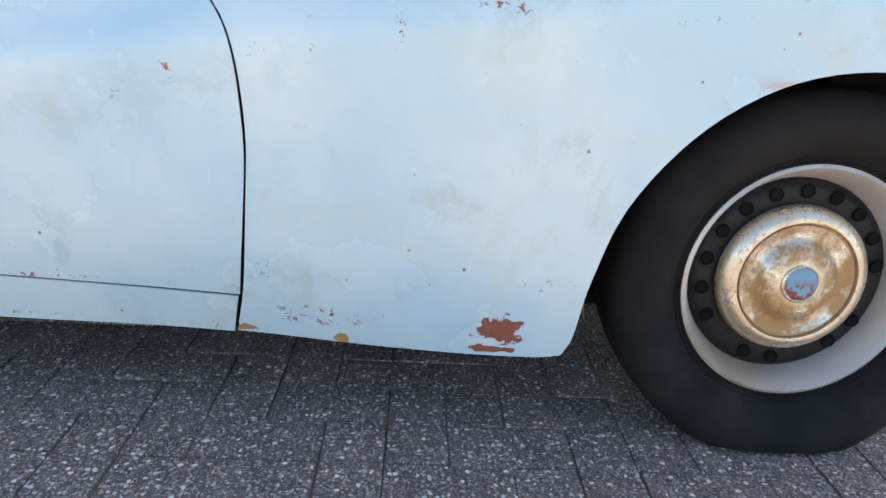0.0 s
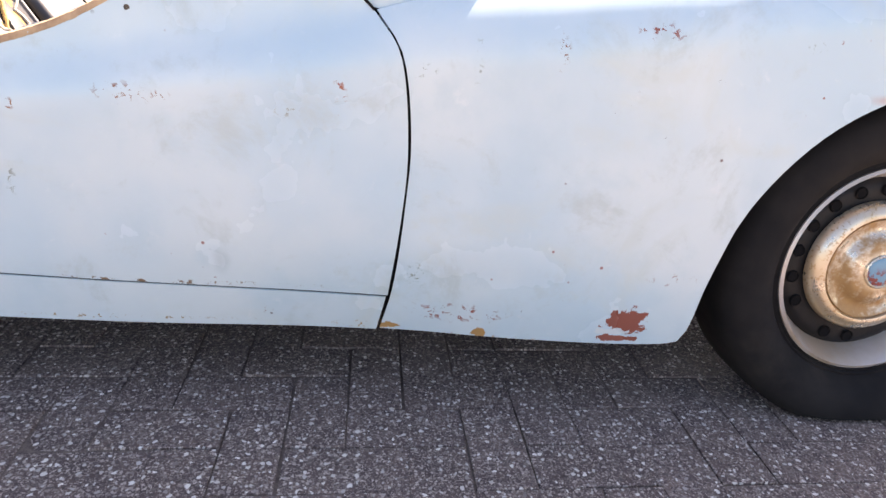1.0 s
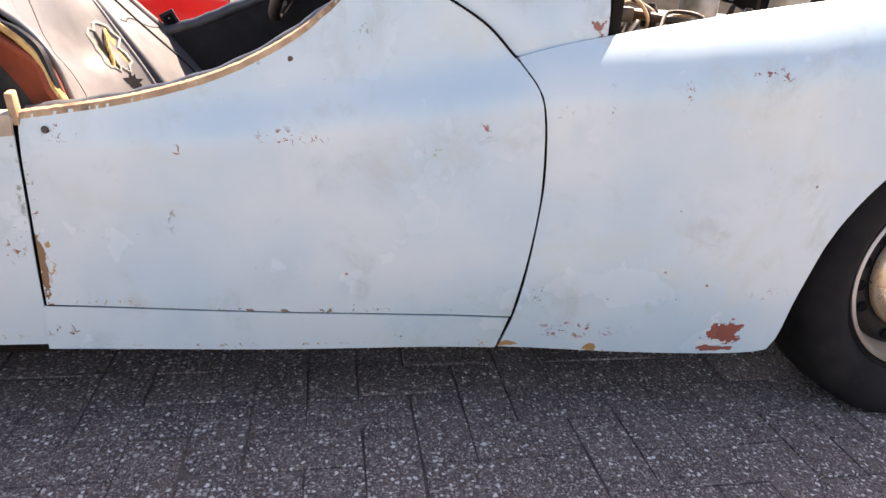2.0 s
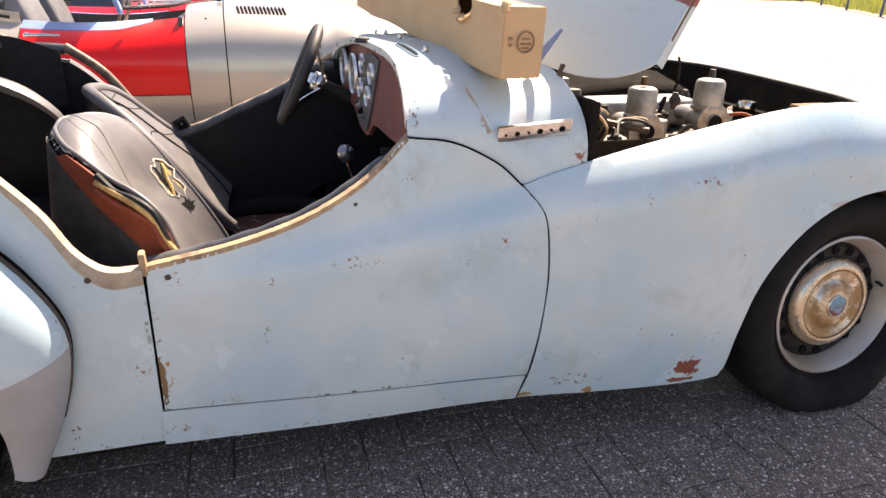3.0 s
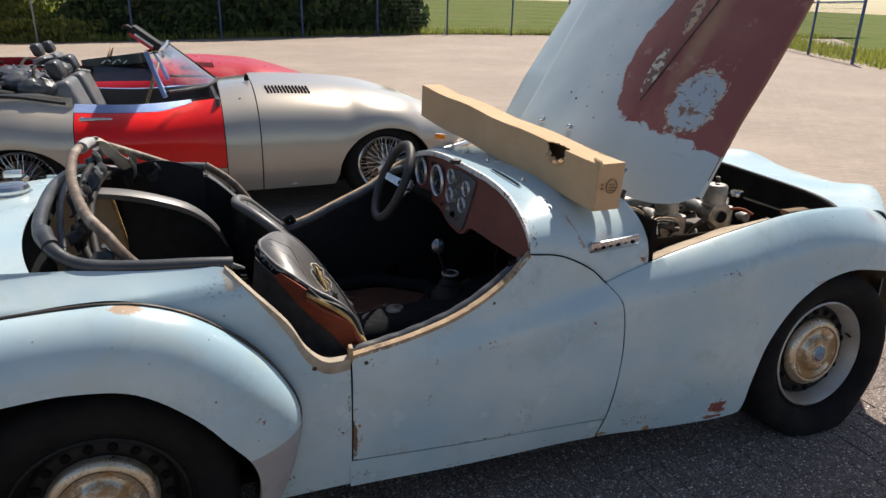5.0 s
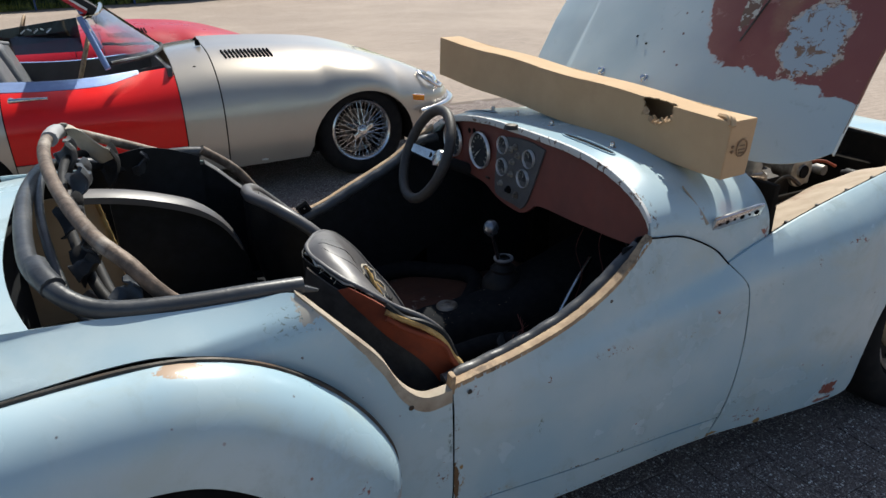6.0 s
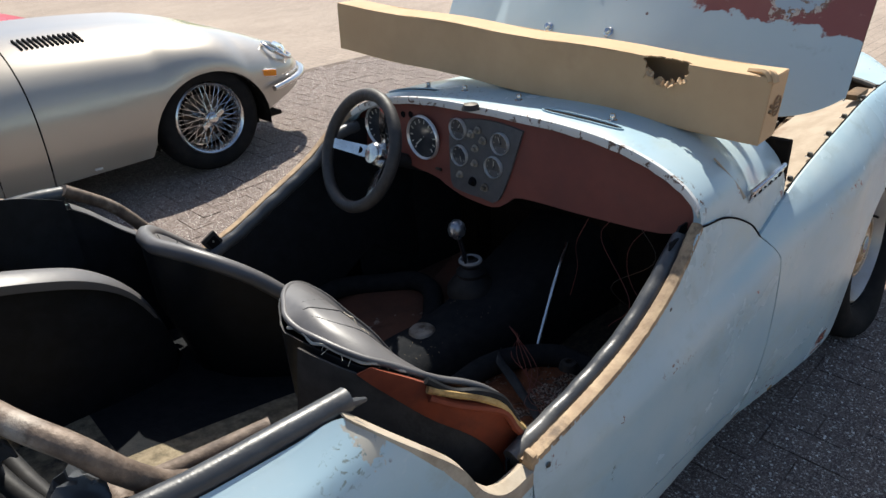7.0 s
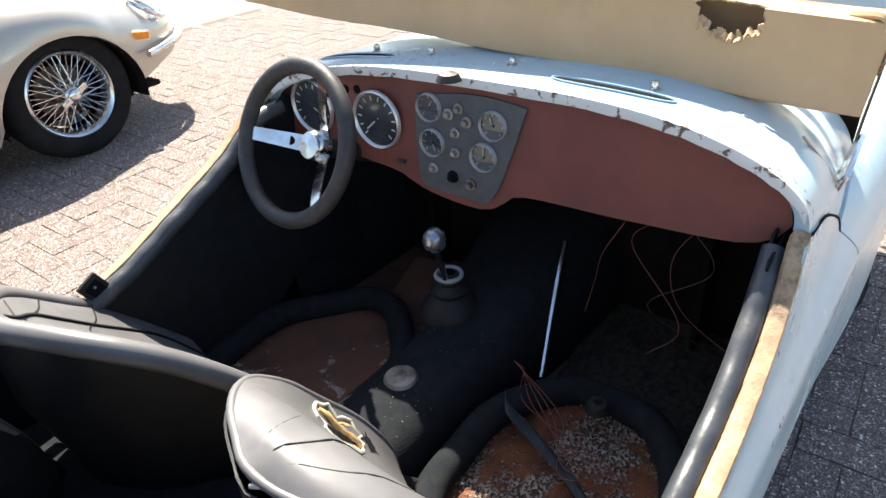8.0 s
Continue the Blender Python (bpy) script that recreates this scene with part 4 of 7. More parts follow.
def bonnet_z(u, y):
    """The bonnet's crown, with a raised centre whose step fades towards the nose."""
    k = abs(y)
    z = -(0.13 if y < 0 else 0.085) * (k / 0.6) ** 2.2 - 0.12 * max(0.0, u - 0.55) ** 2
    drop = 0.004 + 0.024 * min(1.0, max(0.0, 1 - (u + 0.12) / 0.32))
    wide = 0.007 + 0.055 * min(1.0, max(0.0, 1 - u / 0.22))
    q = min(1.0, max(0.0, (k - bonnet_crease(u)) / wide))
    return z - drop * q


rows = []
for i in range(61):
    row = []
    for j in range(121):
        q = -1 + 2 * j / 120
        k = abs(q) ** 0.9 * 0.615
        foot = -0.128 + 0.10 * (k / 0.62) ** 8
        u = foot + (1.10 - 0.10 * abs(q) ** 6 - foot) * i / 60
        y = math.copysign(k, q) * table(u, [(-0.13, 1.0), (0.1, 0.985), (0.55, 0.955), (0.9, 0.88), (1.1, 0.80)])
        row.append(Vector((u, y, bonnet_z(u, y) + 0.0015 * noise.noise((7 * u, 7 * y, 2.0)))))
    rows.append(row)
# edge turned under along the sides
rows = [[r[0] + Vector((0, 0.006, -0.02))] + r + [r[-1] + Vector((0, -0.006, -0.02))] for r in rows]
bonnet = part("bonnet", sheet(rows), M_bonnet, None, "raised bonnet, pale blue paint rubbed through to red primer", angle=30, solid=0.004)
bonnet.parent = roadster
bonnet.matrix_parent_inverse = Matrix.Translation((-1.1, 0, 0))
bonnet.matrix_basis = pose(1.49, 0, 1.037, 0, -SLOPE, 0)
# dark bar laid along the step in place of its slope's shade
crease = part("bonnet_crease", tube([(u, -bonnet_crease(u) - 0.004, bonnet_z(u, -bonnet_crease(u)) + 0.0005) for u in np.linspace(0.16, 1.04, 16)], 0.0026, 6), M_steel, None, "dark line that stands for the shade along the raised centre's step")
crease.parent = bonnet
hem = part("bonnet_hem", tube([r[1] + Vector((0, 0.002, -0.004)) for r in rows[3::4]], 0.004, 6), M_archrust, None, "rusty worn edge of the bonnet")
hem.parent = bonnet
for y in (0.105, -0.083):
    bolt = part("bonnet_bolt", lathe([(0.0001, 0.012), (0.006, 0.012), (0.008, 0.009), (0.008, 0.003), (0.013, 0.001), (0.014, -0.002)], 16, "z", (0.006, y, 0.002)), M_chrome, None, "bright badge stud")
    bolt.parent = bonnet
for u, y in ((0.13, 0.03), (0.11, -0.02)):
    hole = part("badge_hole", disc(0.004, (u, y, 0.0045), "z", 12, 0.001), M_gap, None)
    hole.parent = bonnet
for y in (-0.42, 0.42):
    arm = part("bonnet_hinge", tube([(1.44, y, 0.80), (1.48, y * 0.99, 0.85), (1.50, y * 0.98, 0.90)], 0.008, 8), M_steel, roadster, "dark bonnet hinge arm")
part("stay_hook", tube([(2.40, 0.40, 0.74), (2.39, 0.39, 0.80), (2.375, 0.385, 0.83)], 0.005, 8), M_steel, roadster, "bent end of the bonnet stay")
part("wiper_arm", tube([(1.415, -0.43, 0.905), (1.44, -0.44, 0.94), (1.468, -0.45, 0.978)], 0.013, 8, taper=(1.0, 0.3)), M_masking, roadster, "blue-wrapped wiper stub")

# engine bay
rows = [[Vector((x, -(table(x, CRESTY) - 0.010) + t * table(x, [(1.36, 0.10), (1.5, 0.17), (2.45, 0.17)]), table(x, CREST) - 0.026 - 0.060 * t + 0.004 * noise.noise((9 * x, 6 * t, 1.0)))) for x in np.linspace(1.53, 2.42, 30)] for t in np.linspace(0, 1, 7)]
rows.append([Vector((p.x, p.y + 0.015, p.z - 0.02)) for p in rows[-1]])
rows.append([Vector((p.x, p.y + 0.02, p.z - 0.24)) for p in rows[-1]])
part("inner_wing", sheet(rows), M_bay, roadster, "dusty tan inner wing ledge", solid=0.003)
# far ledge: the same form mirrored, near-black instead of tan
part("inner_wing", sheet([[Vector((p.x, -p.y, p.z)) for p in r] for r in rows], True), M_nearblack, roadster, "dark inner wing ledge", solid=0.003)
for s in (-1, 1):
    part("wing_seam", tube([(x, s * (table(x, CRESTY) - 0.007), table(x, CREST) - 0.003) for x in np.linspace(1.345, 2.40, 14)], 0.0045, 6), M_gap, roadster, "dark seam along the wing")
part("bay_lip", tube([(x, table(x, CRESTY) - 0.02, table(x, CREST) - 0.012) for x in np.linspace(1.5, 2.44, 12)], 0.012, 8), M_black, roadster, "black rubber lip of the engine bay")
for x in (1.60, 1.72, 1.84, 1.95, 2.1, 2.25):
    part("wing_bolt", lathe([(0.0001, 0.008), (0.006, 0.008), (0.007, 0.0), (0.011, -0.002)], 10, "z", (x, -table(x, CRESTY) + 0.024, table(x, CREST) - 0.018)), M_steel, roadster)
part("ledge_bracket", block((0.10, 0.035, 0.016), (2.13, -0.50, 0.803), 0.004), M_archrust, roadster, "rusty bracket on the wing edge")
part("wing_plug", lathe([(0.0001, 0.0), (0.008, 0.001), (0.011, 0.003), (0.013, 0.0)], 16, "z", (1.838, -0.572, 0.756)), M_gap, roadster, "dark bolt hole in the wing")
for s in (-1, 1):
    part("bay_wall", block((1.1, 0.012, 0.5), (1.98, s * 0.36, 0.46), 0.003), M_nearblack, roadster, "dark engine bay wall")
part("bulkhead", block((0.02, 1.10, 0.66), (1.515, 0, 0.51), 0.004), M_nearblack, roadster, "dark bulkhead between cockpit and engine")
def bay_front(y):
    return 2.49 + 0.04 * y - 0.12 * (abs(y) / 0.5) ** 4, 0.795 + 0.03 * y


nose = []
for i in range(25):
    u = i / 24
    row = []
    for y in np.linspace(-0.5, 0.5, 41):
        x0, z0 = bay_front(y)
        x = x0 + (2.92 - 0.26 * (abs(y) / 0.5) ** 2.5 - x0) * math.sin(u * math.pi / 2) ** 0.9
        pod = 0.05 * math.exp(-((abs(y) - 0.33) / 0.13) ** 2 - ((u - 0.5) / 0.22) ** 2)
        row.append(Vector((x, y, z0 - table(u, [(0.0, 0.0), (0.3, 0.008), (0.55, 0.055), (0.8, 0.22), (1.0, 0.50)]) + pod)))
    nose.append(row)
part("front_apron", sheet(nose, True), M_scuttle, roadster, "pale blue nose panel in front of the engine bay", solid=0.003)
edge_pts = [(bay_front(y)[0] - 0.004, y, bay_front(y)[1] - 0.006) for y in np.linspace(-0.5, 0.5, 15)]
part("bay_lip", tube(edge_pts, 0.009, 8, 40), M_black, roadster, "black rubber lip along the front of the engine bay")
part("bay_front_wall", sheet([[Vector((p[0] - 0.004 - d * 0.25, p[1], p[2] - d)) for p in edge_pts] for d in (0.0, 0.06, 0.2, 0.42)]), M_nearblack, roadster, "dark front wall of the engine bay", solid=0.003)

engine = part("engine_block", block((0.62, 0.24, 0.36), (1.93, 0.02, 0.47), 0.02), M_steel, roadster, "oily iron engine block")
part("rocker_cover", block((0.52, 0.13, 0.085), (1.93, 0.06, 0.70), 0.025, segments=3), M_alu, engine, "dull aluminium rocker cover")
part("oil_filler", lathe([(0.0001, 0.03), (0.022, 0.03), (0.026, 0.02), (0.026, 0.0)], 18, "z", (1.78, 0.06, 0.742)), M_steel, engine)
part("radiator", block((0.06, 0.52, 0.40), (2.44, 0, 0.50), 0.012), M_nearblack, roadster, "black radiator")
part("radiator_cap", lathe([(0.0001, 0.02), (0.026, 0.02), (0.03, 0.012), (0.03, 0.0)], 20, "z", (2.40, 0.02, 0.705)), M_chrome, roadster)


def carburettor(x, y, z):
    """A side-draught carburettor: damper pot, flange towards the wing, float bowl and arms."""
    pot = lathe([(0.0001, 0.070), (0.030, 0.070), (0.036, 0.067), (0.040, 0.060), (0.041, 0.0), (0.046, -0.004), (0.044, -0.012), (0.0001, -0.014)], 28, "z", (x, y, z))
    c = part("carburettor", pot, M_alu, engine, "dull aluminium side-draught carburettor")
    body = join(lathe([(0.0001, -0.028), (0.020, -0.028), (0.024, -0.020), (0.052, -0.018), (0.053, -0.008), (0.034, -0.004), (0.032, 0.07)], 28, "y", (x, y - 0.02, z - 0.045)))
    part("throat", body, M_alu, engine)
    part("intake", lathe([(0.0001, -0.029), (0.021, -0.0295), (0.022, -0.026)], 20, "y", (x, y - 0.0205, z - 0.045)), M_gap, engine)
    part("float_bowl", lathe([(0.0001, 0.03), (0.024, 0.028), (0.026, 0.02), (0.026, -0.05), (0.0001, -0.055)], 20, "z", (x + 0.065, y + 0.005, z - 0.05)), M_alu, engine)
    part("damper_cap", lathe([(0.0001, 0.022), (0.008, 0.022), (0.010, 0.0)], 12, "z", (x, y, z + 0.075)), M_steel, engine)
    part("inlet_pipe", tube([(x, y + 0.04, z - 0.045), (x + 0.01, y + 0.09, z - 0.04), (x + 0.03, y + 0.15, z - 0.05)], 0.024, 12), M_alu, engine)


carburettor(1.850, -0.205, 0.745)
carburettor(2.065, -0.205, 0.762)
rng = random.Random(4)
for k in range(56):
    x, y, z = rng.uniform(1.58, 2.3), rng.uniform(-0.30, 0.16), rng.uniform(0.60, 0.74)
    if k % 2:
        d = [(x, y, z), (x + rng.uniform(-0.06, 0.06), y + rng.uniform(-0.05, 0.05), z + rng.uniform(-0.01, 0.04)), (x + rng.uniform(-0.14, 0.14), y + rng.uniform(-0.1, 0.1), z - rng.uniform(0.0, 0.08))]
        part("engine_pipe", tube(d, rng.uniform(0.004, 0.012), 8), rng.choice([M_steel, M_black, M_black, M_alu]), engine)
    else:
        part("engine_fitting", lathe([(0.0001, 0.03), (0.008, 0.03), (0.012, 0.02), (0.018, 0.012), (0.018, -0.02), (0.0001, -0.02)], 12, rng.choice("xyz"), (x, y, z)), rng.choice([M_steel, M_steel, M_black, M_alu]), engine)
for k in range(7):
    x, y = 1.57 + 0.03 * k, -0.36 + 0.05 * (k % 4)
    part("loose_wire", tube([(x, y, 0.72), (x + 0.04, y + 0.05, 0.79 - 0.01 * k), (x + 0.10, y + 0.02, 0.74), (x + 0.12, y + 0.1, 0.66)], 0.004, 6), rng.choice([M_black, M_steel, M_tan]), roadster)
part("heater_box", block((0.16, 0.18, 0.09), (1.62, 0.02, 0.78), 0.012), M_alu, roadster, "dull metal heater box")
part("battery_clamp", block((0.12, 0.05, 0.03), (1.60, -0.28, 0.74), 0.008), M_steel, roadster)
part("red_lead", tube([(2.13, -0.22, 0.735), (2.16, -0.25, 0.74), (2.185, -0.28, 0.725)], 0.005, 8), M_orange, engine, "red cable end")

# windscreen bracket on the scuttle, with its holes
for s in (-1, 1):
    base = pose(1.352, s * 0.560, 0.786, 0, -4, 0) @ pose(0, 0, 0, s * -20 if s < 0 else 20, 0, 0)
    b = block((0.165, 0.010, 0.036), (0.02, 0, 0.0), 0.004)
    b.transform(base)
    bracket = part("screen_bracket", b, M_chrome, roadster, "bright windscreen bracket with bolt holes")
    for k in range(6):
        r = (0.003, 0.0055, 0.003, 0.006, 0.003, 0.0065)[k]
        part("bolt_hole", moved(disc(r, (0, 0, 0), "y", 14, 0.0015), base @ pose(-0.045 + 0.025 * k, -0.0053 if s < 0 else 0.0053, 0, 0, 0, 0 if s < 0 else 180)), M_gap, bracket)
    part("torn_gasket", tube([(1.24, s * 0.50, 0.868), (1.262, s * 0.535, 0.82), (1.275, s * 0.556, 0.785)], 0.005, 8, taper=(0.4, 1.0)), M_edging, bracket, "torn tan gasket")
for y in (0.30, 0.16, -0.02, -0.28):
    part("scuttle_stud", lathe([(0.0001, 0.012), (0.005, 0.011), (0.007, 0.006), (0.006, 0.0), (0.011, -0.002)], 14, "z", (1.215, y, scuttle_z(1.215, y) + 0.003)), M_chrome, scuttle, "chrome windscreen stud")
for y in (0.33, -0.22):
    rim = [Vector((1.185 + a, y + b, scuttle_z(1.185 + a, y + b) + 0.003)) for a, b in [(0.009 * math.sin(q), 0.105 * math.copysign(abs(math.cos(q)) ** 0.5, math.cos(q))) for q in np.linspace(0, 2 * math.pi, 40, endpoint=False)]]
    slot = part("demister_slot", tube(rim, 0.0018, 6, closed=True), M_scuttle, scuttle, "demister slot with a raised rim")
    rows = [[Vector((1.185 + a, y + b, scuttle_z(1.185 + a, y + b) + 0.0032)) for b in np.linspace(-0.102, 0.102, 12)] for a in (-0.0038, 0.0038)]
    part("slot_hole", sheet(rows), M_gap, slot)
part("scuttle_latch", lathe([(0.0001, 0.016), (0.018, 0.012), (0.024, 0.0)], 16, "z", (1.13, 0.06, scuttle_z(1.13, 0.06) + 0.001)), M_steel, scuttle, "dark rusty catch")
# dashboard
TOPEDGE = [(0.555, 0.76), (0.545, 0.80), (0.50, 0.845), (0.42, 0.872), (0.30, 0.888), (0.127, 0.896), (-0.087, 0.898), (-0.29, 0.892), (-0.40, 0.878), (-0.475, 0.848), (-0.515, 0.81), (-0.525, 0.775)]
LOWEDGE = [(-0.51, 0.752), (-0.454, 0.730), (-0.274, 0.720), (-0.09, 0.714), (-0.045, 0.686), (-0.004, 0.669), (0.09, 0.673), (0.15, 0.686), (0.20, 0.703), (0.313, 0.714), (0.546, 0.735)]
outline = [tuple(p) for p in spline(TOPEDGE, 40)] + [tuple(p) for p in spline(LOWEDGE, 40)]
lean = lambda z: 1.140 + 0.12 * (z - 0.80)
dash = part("dashboard", plate(outline, 0.012, lambda y, z, d: Vector((lean(z) + d, y, z))), M_dash, roadster, "dashboard in dull red primer", angle=30)
panel = [(0.148, 0.868), (0.148, 0.80), (0.138, 0.712), (0.122, 0.692), (0.03, 0.687), (-0.032, 0.700), (-0.086, 0.860), (-0.084, 0.876), (0.02, 0.884)]
part("instrument_panel", plate([tuple(p) for p in spline(panel + panel[:1], 40)[:-1]], 0.006, lambda y, z, d: Vector((lean(z) - 0.006 + d, y, z))), M_panelgrey, dash, "grey crackle instrument panel")


def gauge(y, z, r, needle):
    x = lean(z) - 0.007
    g = part("gauge", lathe([(r * 0.91, -0.001), (r * 0.94, -0.006), (r * 0.97, -0.008), (r, -0.006), (r * 1.02, 0.002)], 36, "x", (x, y, z)), M_bright, dash, "round chrome-rimmed gauge")
    part("gauge_face", lathe([(0.0001, 0.0), (r * 0.94, 0.0)], 36, "x", (x, y, z)), M_dial, dash)
    n = 12 if r > 0.04 else 7
    for k in range(n):
        a = radians(-45 + 270 * k / (n - 1))
        at = Vector((x - 0.0012, y + 0.74 * r * math.cos(a), z + 0.74 * r * math.sin(a)))
        part("dial_mark", block((0.0008, r * 0.16, r * 0.05), tuple(at), 0, (math.degrees(a), 0, 0)), M_mark, g)
    part("needle", block((0.001, r * 0.7, r * 0.05), (x - 0.002, y + 0.25 * r * math.cos(needle), z + 0.25 * r * math.sin(needle)), 0, (math.degrees(needle), 0, 0)), M_mark, g)
    part("hub_dot", lathe([(0.0001, -0.004), (r * 0.09, -0.003), (r * 0.1, 0)], 12, "x", (x, y, z)), M_dial, g)


gauge(0.247, 0.803, 0.060, radians(-40))
gauge(0.430, 0.803, 0.060, radians(210))
gauge(0.116, 0.848, 0.0275, radians(120))
gauge(0.107, 0.782, 0.0275, radians(250))
gauge(-0.026, 0.836, 0.0275, radians(70))
gauge(-0.009, 0.775, 0.0275, radians(95))
for y, z, r in ((0.070, 0.843, 0.011), (0.048, 0.856, 0.010), (0.030, 0.834, 0.011), (0.054, 0.810, 0.010), (0.053, 0.773, 0.010), (0.103, 0.733, 0.010), (0.058, 0.724, 0.012), (0.016, 0.718, 0.011)):
    x = lean(z) - 0.007
    part("switch", lathe([(0.0001, -0.012), (r * 0.5, -0.012), (r * 0.6, -0.004), (r, -0.003), (r * 1.05, 0.0)], 16, "x", (x, y, z)), M_gap if r > 0.0115 else M_alu, dash, "small switch")
for y, z in ((0.500, 0.80), (0.335, 0.850), (0.304, 0.854)):
    part("dash_hole", disc(0.009, (lean(z) - 0.001, y, z), "x", 16, 0.0015), M_gap, dash)
part("dash_clip", block((0.006, 0.02, 0.006), (lean(0.725) - 0.004, 0.187, 0.728), 0.001), M_steel, dash)

# steering wheel, three drilled spokes, dished
RAKE = 24.8
wheel_at = pose(0.98, 0.331, 0.792, 0, RAKE, -4.4)
ring = [tuple((wheel_at @ Vector((0, 0.149 * math.cos(a), 0.149 * math.sin(a))))) for a in np.linspace(0, 2 * math.pi, 64, endpoint=False)]
steering = part("steering_wheel", tube(ring, 0.0165, 12, closed=True), M_leather, roadster, "sports steering wheel with worn dark leather rim")
for a in (358, 228, 113):
    c, sn = math.cos(radians(a)), math.sin(radians(a))
    # spoke with three holes, built as a ladder of ribs between two edges
    edge_pts = []
    for k in range(13):
        t = k / 12
        r = 0.028 + (0.140 - 0.028) * t
        edge_pts.append((r, 0.017 - 0.004 * t, 0.066 * (1 - t) ** 1.3))
    verts, faces = [], []
    for r, w, d in edge_pts:
        for side in (-1, 1):
            for th in (0.0, 0.004):
                p = Vector((d + th, r * c - side * w * sn, r * sn + side * w * c))
                verts.append(wheel_at @ p)
    for k in range(12):
        b0 = 4 * k
        for q in ((0, 4, 6, 2), (1, 3, 7, 5), (0, 1, 5, 4), (2, 6, 7, 3)):
            faces.append(tuple(b0 + i for i in q))
    spoke = part("spoke", (verts, faces), M_chrome, steering, "brushed metal spoke")
    for r, hole in ((0.062, 0.0095), (0.090, 0.0085), (0.117, 0.0075)):
        t = (r - 0.028) / 0.13
        d = 0.066 * (1 - t) ** 1.3
        for off in (-0.0032, 0.0075):
            ring_ = [(wheel_at @ Vector((d + off - (q * math.cos(b)) * 0.62, (r + q * math.cos(b)) * c - q * math.sin(b) * sn, (r + q * math.cos(b)) * sn + q * math.sin(b) * c))) for q in (0.0001, hole) for b in np.linspace(0, 2 * math.pi, 18, endpoint=False)]
            part("spoke_hole", (ring_, [(i, (i + 1) % 18, 18 + (i + 1) % 18, 18 + i) for i in range(18)]), M_gap, steering)
part("wheel_boss", moved(lathe([(0.0001, 0.036), (0.026, 0.038), (0.031, 0.044), (0.033, 0.066), (0.030, 0.075), (0.0001, 0.078)], 28, "x"), wheel_at), M_chrome, steering, "polished boss")
part("steering_column", tube([wheel_at @ Vector((0.07, 0, 0)), wheel_at @ Vector((0.45, 0, 0))], 0.02, 12), M_black, steering)

# cockpit floor, tunnel and seat pans
part("floor_pan", block((0.97, 1.06, 0.02), (1.035, 0, 0.215), 0.004), M_floor, roadster, "rusty flaking floor")
rows = []
for i in range(24):
    x = 0.50 + 1.0 * i / 23
    hw = table(x, [(0.5, 0.09), (0.95, 0.10), (1.15, 0.13), (1.5, 0.19)])
    h = table(x, [(0.5, 0.36), (0.9, 0.385), (1.05, 0.39), (1.2, 0.43), (1.5, 0.50)])
    rows.append([Vector((x, 0.03 + hw * math.copysign(abs(math.cos(a)) ** 0.55, math.cos(a)), 0.22 + (h - 0.22) * math.sin(a) ** 0.55)) for a in np.linspace(0, math.pi, 21)])
tunnel = part("tunnel", sheet([[p + Vector((0, 0, 0.006 * noise.noise(p * 22) + 0.004 * noise.noise(p * 60))) for p in r] for r in rows]), M_carpet, roadster, "black carpeted transmission tunnel", solid=0.004)
part("tunnel_cap", lathe([(0.0001, 0.010), (0.008, 0.010), (0.012, 0.006), (0.030, 0.005), (0.034, 0.0), (0.036, -0.008)], 28, "z", (0.902, 0.048, 0.388)), M_alu, tunnel, "grey metal cover plate")
lever = part("gear_lever", tube([(1.125, 0.085, 0.42), (1.105, 0.082, 0.50), (1.077, 0.077, 0.588)], 0.007, 10), M_chrome, roadster, "gear lever with a polished knob")
part("knob", lathe([(0.0001, 0.026), (0.012, 0.024), (0.021, 0.014), (0.024, 0.0), (0.021, -0.014), (0.010, -0.023), (0.006, -0.028)], 28, "z", (1.075, 0.077, 0.601)), M_knob, lever, "polished round knob")
part("gaiter", lathe([(0.014, 0.085), (0.026, 0.075), (0.030, 0.07), (0.026, 0.06), (0.042, 0.045), (0.040, 0.035), (0.055, 0.018), (0.068, 0.0), (0.07, -0.02)], 28, "z", (1.13, 0.088, 0.405)), M_black, lever, "black rubber gaiter")
part("gaiter_ring", tube([(1.132 + 0.028 * math.cos(a), 0.090 + 0.028 * math.sin(a), 0.482) for a in np.linspace(0, 2 * math.pi, 24, endpoint=False)], 0.005, 8, closed=True), M_guard, lever)
dust = []
rg0 = random.Random(23)
for k in range(150):
    x, y = (rg0.gauss(1.06, 0.025), rg0.gauss(0.06, 0.05)) if k % 3 else (rg0.gauss(0.86, 0.03), rg0.gauss(-0.02, 0.04))
    d = rg0.uniform(0.0008, 0.0024)
    z = table(x, [(0.5, 0.36), (0.9, 0.385), (1.05, 0.39), (1.2, 0.43), (1.5, 0.50)]) + 0.001
    if abs(y - 0.03) > 0.085 or math.hypot(x - 1.13, y - 0.088) < 0.075:
        continue
    t = pose(x, y, z, rg0.uniform(-30, 30), rg0.uniform(-30, 30), rg0.uniform(0, 360))
    dust.append(([t @ Vector(v) for v in ((d, 0, 0), (-d, d * 0.6, 0), (-d * 0.5, -d, 0), (0, 0, d * 0.6))], [(0, 1, 2), (0, 3, 1), (1, 3, 2), (2, 3, 0)]))
tagged(part("tunnel_dust", join(*dust), M_dirt, roadster, "grey flakes and dust on the tunnel", smooth=False), "", "", "", "stuff")
part("handbrake", tube([(1.150, -0.128, 0.28), (1.25, -0.100, 0.395), (1.35, -0.075, 0.50)], 0.008, 10), M_chrome, roadster, "bright handbrake lever")
